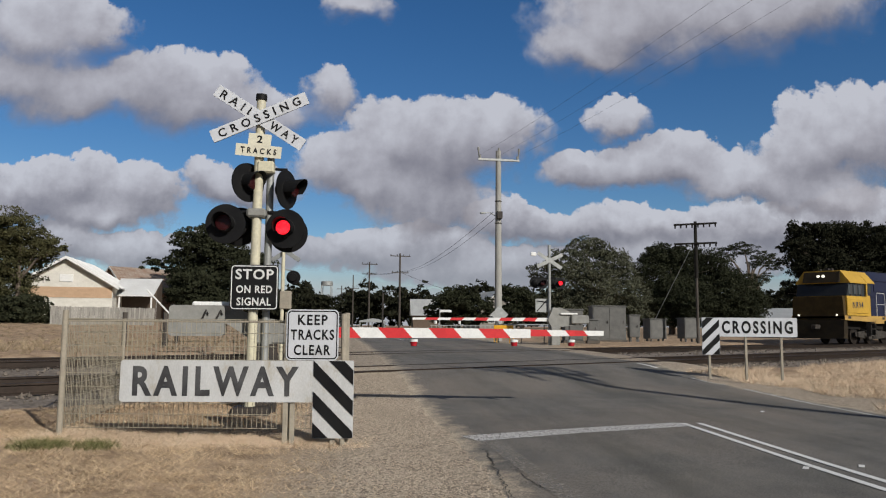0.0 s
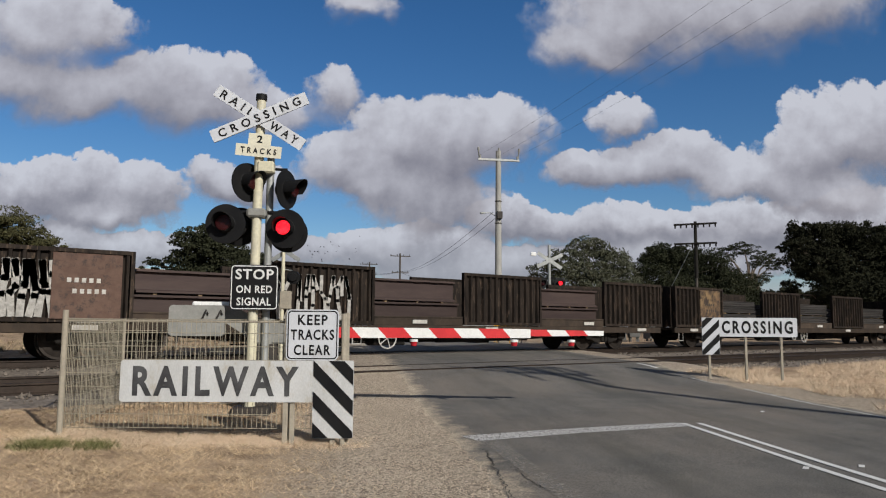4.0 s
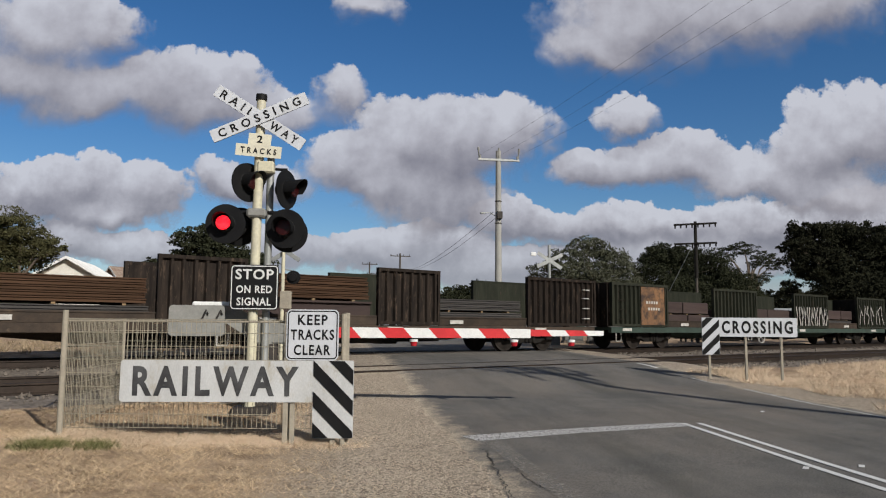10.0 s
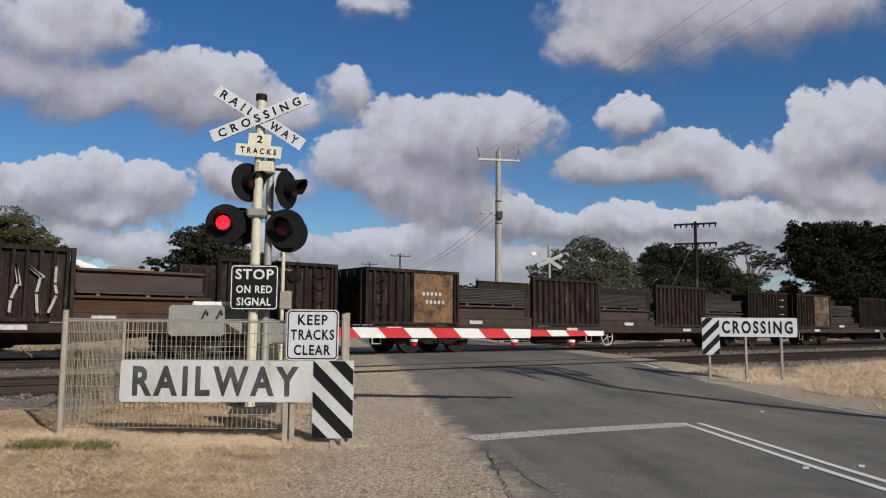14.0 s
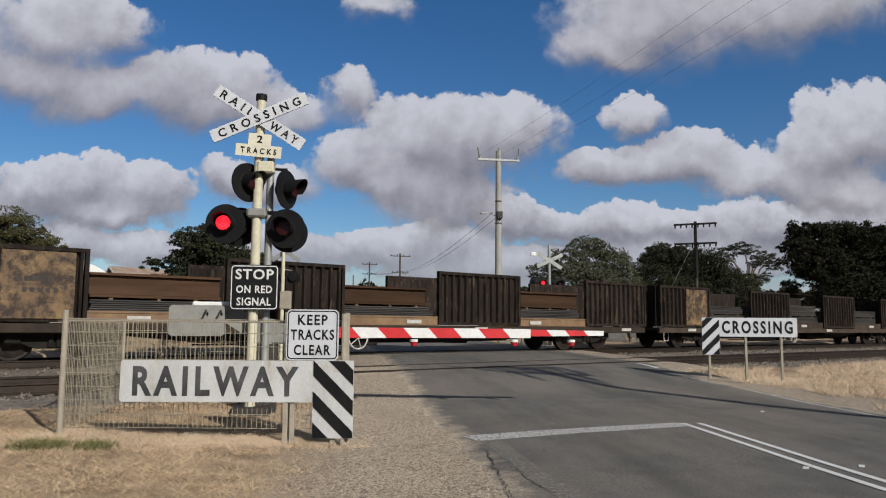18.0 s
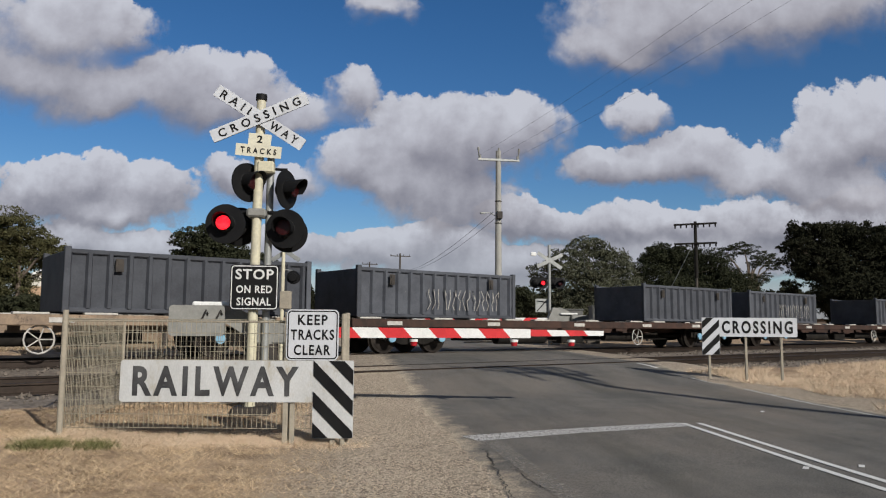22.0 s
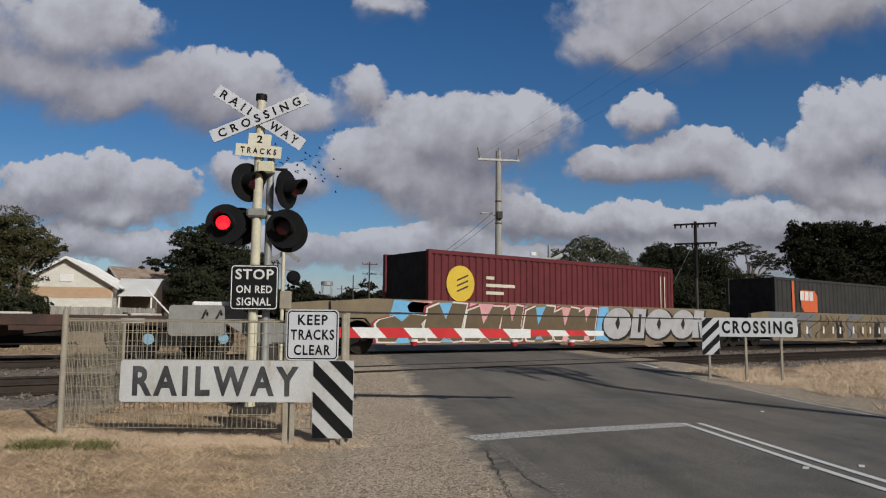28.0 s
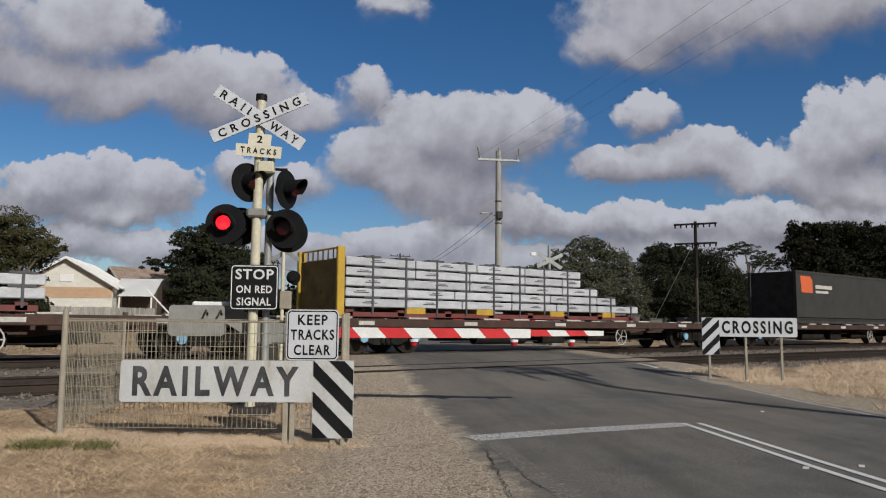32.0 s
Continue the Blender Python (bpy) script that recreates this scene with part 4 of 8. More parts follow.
for s in (-1, 1):
    y0, y1 = sorted((s * 1.18, s * 1.34))
    fg.box(0.0, 19.8, y0, y1, 0.76, 1.0, 0.02)
for k in range(14):
    fg.box(0.1 + k * 1.5, 0.35 + k * 1.5, -1.2, 1.2, 0.8, 0.98, 0.01)
fg.box(0, 19.8, -0.3, 0.3, 0.6, 0.95).prism([(4.2, 0.76), (6.5, 0.5), (13.5, 0.5), (15.8, 0.76)], -0.4, 0.4)
for x in (-0.3, 19.8):
    fg.box(x, x + 0.3, -0.15, 0.15, 0.62, 0.86, 0.03)
MESHES["flat"] = fg.mesh("deck_frame", 30)
MESHES["lock"] = Geo().box(-0.35, 0.35, -0.12, 0.12, 0, 0.05, 0.01).mesh("container_lock", 30)
MESHES["print"] = Geo().box(0, 0.5, -0.002, 0.002, 0, 0.03).box(0.1, 0.4, -0.002, 0.002, 0.05, 0.07).mesh("printed_mark")
MESHES["hub"] = Geo().tube([(0, -1.2, 0.46), (0, -1.26, 0.46)], 0.13, 12).mesh("hub_cap", 30)
MESHES["half_side"] = corrugated(Geo(), 0.16, 5.9, 0.10, 1.34, 0, 0.09, 0.44, -1, 0.82).mesh("side_wall", 30)
MESHES["half_rail"] = Geo().box(0.1, 5.96, -0.05, 0.05, 0, 0.11, 0.02).mesh("rail", 30)
MESHES["half_end"] = Geo().box(0, 0.08, -1.18, 1.18, 0.02, 1.36, 0.01).mesh("end_wall", 30)
MESHES["half_floor"] = Geo().box(0.05, 6.0, -1.13, 1.13, 0.1, 0.16).mesh("floor_plate", 30)
MESHES["half_post"] = Geo().box(0, 0.14, -0.07, 0.07, 0.0, 1.46, 0.015).mesh("corner_post", 30)
MESHES["lash"] = Geo().box(-0.09, 0.09, -0.02, 0.02, -0.15, 0.15, 0.01).box(-0.05, 0.05, -0.035, -0.02, -0.12, -0.02).box(-0.05, 0.05, -0.035, -0.02, 0.02, 0.12).mesh("vent", 30)


def flat_wagon(u, deck, label, hubs=True):
    w = vehicle("container_flat_wagon", u, label, "flat wagon", "flat wagons of the train")
    o = part("deck_frame", MESHES["flat"], deck, w)
    o.material_slots[0].link = "OBJECT"
    o.material_slots[0].material = deck
    bogie(w, 2.3)
    bogie(w, 17.5)
    for x in (0.6, 3.2, 6.1, 7.4, 9.9, 12.4, 13.8, 16.5, 19.1):
        for s in (-1, 1):
            part("container_lock", MESHES["lock"], STENCIL, w, m=pose(x, s * 1.22, 1.0))
    for x in (1.4, 5.2, 9.2, 13.0, 16.2, 18.9):
        part("stencil_tag", MESHES["tag"], STENCIL, w, m=pose(x, -1.355, 0.88))
    if hubs:
        for x in (1.4, 3.2, 16.6, 18.4):
            part("hub_cap", MESHES["hub"], LAMP_WHITE, w, m=pose(x, 0, 0))
    part("brake_wheel", MESHES["brake"], STENCIL, w, m=pose(12.6, -1.2, 0.46))
    part("brake_gear", MESHES["gear"], UNDER, w, m=pose(4.6, 0, 0))
    return w


def half_container(u, tags=0, seed=0):
    c = load("half_height_container", u, "slate grey ribbed half-height container" + (" with white graffiti strokes" if tags else ""), "container", "half-height containers", 1.05)
    for s in (-1, 1):
        part("side_wall", MESHES["half_side"], GREY_BOX, c, m=pose(0, -1.16, 0) if s < 0 else pose(6.06, 1.16, 0, 0, 0, 180))
        for z, nm in ((1.30, "top_rail"), (0.0, "bottom_rail")):
            part(nm, MESHES["half_rail"], GREY_BOX, c, m=pose(0, s * 1.17, z))
        for x in (0.0, 5.92):
            part("corner_post", MESHES["half_post"], GREY_BOX, c, m=pose(x, s * 1.17, 0))
    for x in (0.0, 5.98):
        part("end_wall", MESHES["half_end"], GREY_BOX, c, m=pose(x, 0, 0))
    part("floor_plate", MESHES["half_floor"], GREY_BOX, c)
    for x in (1.15, 4.95):
        part("vent", MESHES["lash"], DARK_STEEL(), c, m=pose(x, -1.27, 1.08))
    if tags:
        rs = np.random.default_rng(seed)
        gg = scrawl(rs, 2.4, 5.3, 0.25, 0.85, 15, 0.022)
        if tags > 1:
            gg = Geo()
            for cx in (1.75, 3.6):
                for i_, (dx, za, zb, r) in enumerate(((0, 0.32, 0.62, 0.17), (0.02, 1.0, 1.02, 0.13), (0.3, 0.28, 0.45, 0.14), (0.48, 0.3, 1.12, 0.15), (0.74, 0.34, 0.5, 0.19), (0.82, 0.78, 0.92, 0.12), (1.12, 0.32, 0.78, 0.16), (1.16, 1.05, 1.07, 0.12))):
                    poly = [(cx + dx + r * math.cos(q * math.pi / 8), (zb if q <= 8 else za) + r * math.sin(q * math.pi / 8)) for q in range(17)]
                    gg.prism(poly, -0.004 - 0.0003 * i_, 0.004)
        part("graffiti_tag", gg, SPRAY, c, "white sprayed shapes", smooth=None, m=pose(0, -1.262, 0))


for i in range(5):
    u = 402.7 + 20.3 * i
    flat_wagon(u, DECK_TAN if i in (0, 4) else DECK_DARK, f"{'tan' if i in (0, 4) else 'dark'} skeletal flat wagon with white container locks")
    half_container(u + 0.2, tags=2 if i == 0 else 1 if i in (1, 2) else 0, seed=i)
    half_container(u + 13.0, tags=1 if i == 4 else 0, seed=40 + i)


# -- covered boxes --
def box_container(name, u, z, length, height, mats, label, category, ribs=True, pitch=0.28):
    c = load(name, u, label, category, "", z)
    body, end = mats
    for s in (-1, 1):
        gg = Geo()
        if ribs:
            corrugated(gg, 0.14, length - 0.14, 0.16, height - 0.12, s * 1.185, 0.045, pitch, s, 0.4)
        else:
            gg.box(0.1, length - 0.1, *sorted((s * 1.18, s * 1.23)), 0.3, height - 0.1, 0.02)
        part("side_wall", gg, body, c)
    gg = Geo().box(0.06, length - 0.06, -1.17, 1.17, 0.1, height - 0.03, 0.01)
    part("core", gg, end, c)
    gg = Geo()
    for x in (0.0, length - 0.15):
        for y in (-1.25, 1.1):
            gg.box(x, x + 0.15, y, y + 0.15, 0, height, 0.015)
    for z0 in (0.0, height - 0.13):
        for y in (-1.25, 1.13):
            gg.box(0.15, length - 0.15, y, y + 0.12, z0, z0 + 0.13, 0.01)
    part("corner_frame", gg, body, c)
    return c


MAROON = surf("maroon_container_paint", (0.145, 0.036, 0.040), (0.115, 0.030, 0.034), 0.5, 0.05, scale=1.2, fine=25, bump=0.05, dirt=(0.09, 0.04, 0.035), dirt_at=0.66, spec=0.1)
# near-black for container ends: the unlit end's shade is in the colour
NEARBLACK = surf("shaded_dark_end", (0.03, 0.026, 0.026), (0.045, 0.04, 0.04), 0.7, spec=0.1)
CHARCOAL = surf("charcoal_container_paint", (0.052, 0.052, 0.050), (0.041, 0.041, 0.040), 0.55, 0.05, scale=1.2, fine=25, bump=0.05, dirt=(0.09, 0.09, 0.085), dirt_at=0.68, spec=0.1)
ORANGE = surf("orange_vinyl", (0.62, 0.13, 0.045), (0.55, 0.12, 0.045), 0.5, scale=3, fine=30, bump=0.02)
YELLOW_DISC = surf("yellow_vinyl", (0.66, 0.46, 0.05), (0.6, 0.42, 0.05), 0.5, scale=3, fine=30, bump=0.02)
CREAM_VINYL = surf("cream_vinyl", (0.62, 0.58, 0.47), (0.56, 0.52, 0.42), 0.5, scale=3, fine=30, bump=0.02)
WELL_TAN = surf("olive_tan_well_paint", (0.20, 0.155, 0.095), (0.16, 0.125, 0.08), 0.65, scale=1.2, fine=25, bump=0.06, dirt=(0.08, 0.065, 0.05), dirt_at=0.64)
WELL_GREY = surf("grey_well_paint", (0.21, 0.20, 0.19), (0.15, 0.145, 0.14), 0.65, scale=1.2, fine=25, bump=0.06, dirt=(0.08, 0.065, 0.05), dirt_at=0.6)


def disc(cx, cz, r, n=28):
    return [(cx + r * math.cos(2 * math.pi * k / n), cz + r * math.sin(2 * math.pi * k / n)) for k in range(n)]


def slabs(gg, items, y0=-0.004, y1=0.004):
    for x0, x1, z0, z1 in items:
        gg.box(x0, x1, y0, y1, z0, z1)
    return gg


# curtain-sided box and a plain grey container on one flat
flat_wagon(504.2, DECK_DARK, "dark skeletal flat wagon under two tall boxes")
cv = box_container("curtain_sided_box", 504.4, 1.05, 12.85, 2.72, (MAROON, surf("pale_grey_panel", (0.62, 0.63, 0.63), (0.54, 0.55, 0.55), 0.5, dirt=(0.35, 0.35, 0.35))), "maroon curtain-sided freight box with a cream stripe and triangle emblem", "freight box", ribs=False)
part("stripe", Geo().box(0.15, 12.2, -1.245, -1.236, 0.62, 0.86), CREAM_VINYL, cv, "cream stripe", smooth=None)
gg = Geo().prism([(2.3, 1.66), (4.55, 1.66), (3.75, 2.55)], -1.247, -1.238).prism([(3.85, 2.55), (4.3, 2.2), (5.3, 1.72), (5.1, 1.55), (4.75, 1.66)], -1.247, -1.238)
part("triangle_emblem", gg, CREAM_VINYL, cv, "cream triangle emblem", smooth=None)
gg = slabs(Geo(), [(2.2 + k * 0.72, 2.75 + k * 0.72, z, z + 0.09) for k in range(4) for z in (1.1, 1.42)] + [(2.2 + k * 0.72, 2.3 + k * 0.72, 1.1, 1.5) for k in range(4)])
part("emblem_bars", gg, CREAM_VINYL, cv, smooth=None, m=pose(0, -1.242, 0))
gg = Geo()
for k in range(22):
    gg.box(0.3 + k * 0.56, 0.36 + k * 0.56, -1.25, -1.235, 0.12, 0.58)
gg.box(0.15, 12.7, -1.25, -1.235, 0.3, 0.36).box(0.15, 12.7, -1.25, -1.235, 0.06, 0.12)
part("curtain_straps", gg, surf("dark_red_strap", (0.08, 0.02, 0.022), (0.06, 0.018, 0.02), 0.6), cv, smooth=None)
PALE = surf("pale_grey_container", (0.40, 0.42, 0.41), (0.34, 0.36, 0.35), 0.55, scale=1.5, fine=25, bump=0.05, dirt=(0.22, 0.22, 0.2), dirt_at=0.7)
gc = box_container("grey_container", 517.5, 1.05, 5.9, 2.78, (PALE, PALE), "plain pale grey ribbed steel container", "container")
gg = slabs(Geo(), [(x, x + 0.22, z, z + 0.2) for x in (0.85, 4.7) for z in (1.0, 1.35, 1.7, 2.05)])
part("dark_bars", gg, DARK_STEEL(), gc, smooth=None, m=pose(0, -1.255, 0))


# -- timber flats --
WRAP = surf("white_wrapped_timber", (0.50, 0.515, 0.54), (0.40, 0.41, 0.43), 0.55, scale=2.4, fine=12, bump=0.25, dirt=(0.36, 0.35, 0.34), dirt_at=0.62, stretch=(1, 1, 3), vary=0.12)
YELLOW = surf("yellow_rack_paint", (0.50, 0.32, 0.04), (0.38, 0.24, 0.035), 0.6, scale=2, fine=25, bump=0.05, dirt=(0.16, 0.10, 0.04), dirt_at=0.6)
RED_RACK = surf("dull_red_rack_paint", (0.17, 0.045, 0.04), (0.12, 0.036, 0.033), 0.65, scale=2, fine=25, bump=0.05)
STRAP = surf("strap", (0.06, 0.06, 0.07), (0.08, 0.08, 0.09), 0.6)


def timber_flat(u, rack=True, ends=(12.9, 12.9, 11.6, 10.6, 10.2), seed=0):
    flat_wagon(u - 0.6, DECK_DARK, "dark skeletal flat wagon carrying wrapped timber")
    r = load("timber_rack", u, "dull red and yellow flat rack with an upright end frame", "flat rack", "timber racks", 1.05)
    gg = Geo()
    for s in (-1, 1):
        gg.box(0, 12.9, s * 1.12 - 0.08, s * 1.12 + 0.08, 0.0, 0.14, 0.01)
    for k in range(8):
        gg.box(0.2 + k * 1.75, 0.45 + k * 1.75, -1.2, 1.2, 0.02, 0.2, 0.01)
    part("base_frame", gg, RED_RACK, r)
    for x in (2.6, 5.3, 8.6, 11.3):
        part("bearer_block", Geo().box(x - 0.35, x + 0.35, -1.22, 1.2, 0.1, 0.28, 0.01), YELLOW, r)
    if rack:
        # stained end panel, its rack yellow darkened to carry the shade of that end
        part("end_panel", Geo().box(0, 0.1, -1.1, 1.1, 0.2, 1.62, 0.01), surf("shaded_stained_rack_panel", (0.24, 0.155, 0.035), (0.13, 0.085, 0.03), 0.7, scale=1.5, dirt=(0.05, 0.035, 0.02), dirt_at=0.6), r)
        for y in (-1.22, 1.1):
            part("end_post", Geo().box(-0.08, 0.16, y, y + 0.12, 0, 1.95, 0.02), YELLOW, r)
        gg = Geo()
        for k in range(8):
            gg.tube([(0.04, -1.05 + k * 0.3, 1.6), (0.04, -1.05 + k * 0.3, 1.93)], 0.02, 6)
        gg.tube([(0.04, -1.15, 1.92), (0.04, 1.15, 1.92)], 0.03, 6)
        part("end_frame", gg, YELLOW, r)
    rs = np.random.default_rng(seed)
    pk = load("timber_stack", u + 0.15, "stacked packs of timber wrapped in white plastic and strapped down", "timber stack", "timber stacks", 1.33)
    for k, e in enumerate(ends):
        x, z = 0.05, k * 0.292
        while x < e - 0.4:
            l = min(rs.choice([1.8, 2.1, 2.4]), e - x)
            if e - x - l < 0.6:
                l = e - x
            for y in (-1.2, 0.02):
                pack = part("timber_pack", Geo().box(x, x + l - 0.03, y, y + 1.16, z, z + 0.236, 0.02), WRAP, pk, smooth=None)
                if y < -1:
                    part("printed_mark", MESHES["print"], STRAP, pack, "small dark printed mark", m=pose(x + 0.2 + rs.uniform(0, max(0.05, l - 1.1)), -1.204, z + 0.10))
            x += l
    for x in np.arange(0.9, ends[0], 1.15):
        top = max(k for k, e in enumerate(ends) if e > x) + 1
        z1 = top * 0.292
        part("strap", Geo().prism([(-1.225, -0.2), (-1.2, -0.2), (-1.2, z1), (1.2, z1), (1.2, z1 + 0.015), (-1.225, z1 + 0.015)], x, x + 0.06, "yz"), STRAP, pk, smooth=None)
        for k in range(top):
            part("spacer", Geo().box(x - 0.25, x + 0.3, -1.21, 1.18, k * 0.292 + 0.238, k * 0.292 + 0.290), STRAP, pk, smooth=None)


timber_flat(524.9, False, (12.6, 12.6, 12.6, 12.0, 8.4, 8.4), 3)
timber_flat(587.6, True, (12.9, 12.9, 11.0, 10.4, 9.9), 4)
timber_flat(607.9, True, (12.9, 12.9, 9.6, 9.6, 9.3), 5)
timber_flat(628.2, True, (12.9, 11.6, 10.6, 9.7, 9.7), 6)


# -- well wagons --
def well_wagon(u, mats, seed, bright):
    w = vehicle("well_wagon", u, "low well wagon with slab sides covered in " + ("coloured graffiti" if bright else "brown graffiti shapes"), "well wagon", "well wagons of the train")
    outline = [(0.6, 1.02), (1.7, 1.02), (2.4, 0.26), (18.1, 0.26), (18.8, 1.02), (19.9, 1.02), (19.9, 1.46), (18.6, 1.57), (1.9, 1.57), (0.6, 1.46)]
    for s in (-1, 1):
        y0, y1 = sorted((s * 1.28, s * 1.42))
        part("well_side", Geo().prism(outline, y0, y1), mats, w)
    part("well_floor", Geo().box(2.6, 18.0, -1.28, 1.28, 0.30, 0.40).box(0.3, 2.6, -1.28, 1.28, 1.0, 1.2).box(18.0, 20.2, -1.28, 1.28, 1.0, 1.2), UNDER, w)
    part("side_rail", Geo().box(0.7, 19.8, -1.45, -1.42, 1.15, 1.19), DARK_STEEL(), w)
    bogie(w, 1.0)
    bogie(w, 19.5)
    rs = np.random.default_rng(seed)

    def spray(tone, c):
        return surf(f"{tone.replace(' ', '_')}_spray", c, tuple(v * 0.85 for v in c), 0.6, scale=3, fine=30, bump=0.02, dirt=tuple(v * 0.6 for v in c), dirt_at=0.66)

    shift = 1.2 if bright else 0.0

    def patch(poly, y, tone, c, name):
        part(name, Geo().prism([(x - shift, min(max(z, 0.29), 1.55)) for x, z in poly], y - 0.003, y), spray(tone, c), w, f"{tone} sprayed shape", smooth=None)

    if bright:
        # backing patches, then brown shapes with a pale line inside a dark red rim
        sky_blue, pink, red, brown, white, black = (0.16, 0.42, 0.66), (0.66, 0.33, 0.34), (0.23, 0.035, 0.04), (0.13, 0.095, 0.055), (0.68, 0.65, 0.6), (0.02, 0.018, 0.018)
        for x0, x1, z0, z1, tone, c in ((3.75, 6.6, 0.3, 1.55, "light blue", sky_blue), (6.3, 9.0, 0.6, 1.52, "pink", pink), (8.7, 10.2, 0.4, 1.5, "light blue", sky_blue), (10.0, 12.4, 0.35, 1.53, "pink", pink), (12.2, 13.2, 0.3, 1.55, "light blue", sky_blue), (4.4, 5.2, 1.2, 1.54, "pink", pink)):
            patch([(x0, z0), (x0 + (x1 - x0) * 0.5, z0 + rs.uniform(-0.05, 0.1)), (x1, z0), (x1 + 0.1, (z0 + z1) / 2), (x1, z1), ((x0 + x1) / 2, z1 - rs.uniform(0, 0.08)), (x0 + 0.1, z1), (x0 - 0.1, (z0 + z1) / 2)], -1.421, tone, c, "graffiti_patch")
        for k, (x, wd, ht) in enumerate(((3.3, 1.7, 0.75), (5.0, 1.5, 1.15), (6.5, 1.5, 1.1), (8.0, 0.9, 1.12), (9.0, 1.3, 1.15), (10.3, 1.25, 1.1), (11.5, 1.0, 1.12))):
            lean, j = rs.uniform(0.1, 0.5), rs.uniform(-0.12, 0.12, 8)
            poly = [(x + j[0], 0.34), (x + wd * 0.35, 0.33), (x + wd * 0.5, 0.62 + j[1]), (x + wd * 0.68, 0.32), (x + wd + j[2], 0.36), (x + wd * 0.86 + lean * 0.4, 0.75 + j[3]), (x + wd + lean * 0.5, 0.35 + ht), (x + wd * 0.55 + lean, 0.38 + ht + j[4] * 0.3), (x + wd * 0.48, 0.9 + j[5]), (x + wd * 0.25 + lean * 0.6, 0.34 + ht), (x + lean * 0.2, 0.3 + ht * 0.9), (x - 0.1, 0.75 + j[6])]
            cx, cz = x + wd / 2, 0.9
            grow = lambda q, f: [(cx + (a_ - cx) * f, cz + (b_ - cz) * f) for a_, b_ in q]
            patch(grow(poly, 1.14), -1.424 - 0.0004 * k, "dark red", red, "graffiti_rim")
            patch(grow(poly, 1.04), -1.429 - 0.0004 * k, "white", white, "graffiti_line")
            patch(grow(poly, 0.96), -1.434 - 0.0004 * k, "brown", brown, "graffiti_shape")
        silver = (0.40, 0.40, 0.41)
        for k, (x, wd) in enumerate(((13.0, 1.4), (14.4, 1.0), (15.4, 1.5), (17.0, 1.4), (18.3, 0.9))):
            poly = [(x, 0.42), (x + wd * 0.8, 0.40), (x + wd, 1.5), (x + wd * 0.25, 1.52)]
            cx, cz = x + wd / 2, 0.95
            if k in (0, 2, 3):
                poly = [(cx + 0.1 * math.sin(q) + wd * 0.56 * math.cos(q), 0.95 + 0.57 * math.sin(q)) for q in np.linspace(0, 2 * math.pi, 18, endpoint=False)]
            patch([(cx + (a_ - cx) * 1.16 + 0.05, cz + (b_ - cz) * 1.08 - 0.04) for a_, b_ in poly], -1.425 - 0.0004 * k, "black", black, "graffiti_rim")
            patch(poly, -1.431 - 0.0004 * k, "silver", silver, "graffiti_shape")
            patch([(cx - 0.05, 0.62), (cx + 0.10, 0.62), (cx + 0.2, 1.3), (cx + 0.05, 1.3)] if k == 1 else [(cx - 0.14, 0.95), (cx, 0.7), (cx + 0.13, 0.95), (cx + 0.06, 1.22)] if k != 4 else [(cx + 0.02, 0.4), (cx + 0.14, 0.4), (cx + 0.02, 1.05), (cx - 0.02, 1.05)], -1.436 - 0.0004 * k, "black", black, "graffiti_line")
    else:
        for k, (x0, x1, z0, z1) in enumerate(((2.0, 6.2, 1.12, 1.55), (3.3, 4.6, 0.6, 1.2), (9.6, 11.2, 1.2, 1.55), (14.8, 16.6, 0.9, 1.5))):
            patch([(x0, z1), (x0 + 0.3, z0), ((x0 + x1) / 2, z0 + 0.12), (x1, z0 + 0.05), (x1 + 0.3, z1)], -1.421 - 0.0004 * k, "slate", (0.15, 0.155, 0.165), "graffiti_patch")
        for k in range(16):
            x, z = 3.0 + k * 0.93, 0.5
            pts = []
            for q in range(9):
                pts.append((x + 0.5 * math.sin(q * 0.7 + k) + 0.09 * q, 0.36 + 1.1 * q / 8))
            w2 = rs.uniform(0.025, 0.06)
            patch([(a_ - w2, b_) for a_, b_ in pts] + [(a_ + w2, b_) for a_, b_ in pts[::-1]], -1.428 - 0.0003 * k, "black", (0.03, 0.028, 0.026), "graffiti_line")
        for k in range(13):
            x = 3.4 + k * 1.05 + rs.uniform(-0.2, 0.2)
            h, wd = rs.uniform(0.7, 1.15), rs.uniform(0.5, 0.95)
            poly = [(x, 0.34), (x + wd, 0.34 + rs.uniform(0, 0.15)), (x + wd * rs.uniform(0.7, 1.1), 0.34 + h), (x + wd * 0.4, 0.34 + h * rs.uniform(0.6, 1.0)), (x + rs.uniform(-0.1, 0.2), 0.34 + h)]
            tone, c = (("brown", (0.155, 0.118, 0.072)), ("black", (0.03, 0.028, 0.026)), ("slate", (0.17, 0.17, 0.175)), ("brown", (0.155, 0.118, 0.072)))[k % 4]
            patch(poly, -1.423 - 0.0004 * k, tone, c, "graffiti_shape")
            q = x + rs.uniform(0, wd)
            patch([(q, 0.6), (q + 0.16, 0.55), (q + 0.2, 0.85), (q + 0.05, 0.95)], -1.431 - 0.0004 * k, "white", (0.6, 0.58, 0.54), "graffiti_line")
    return w


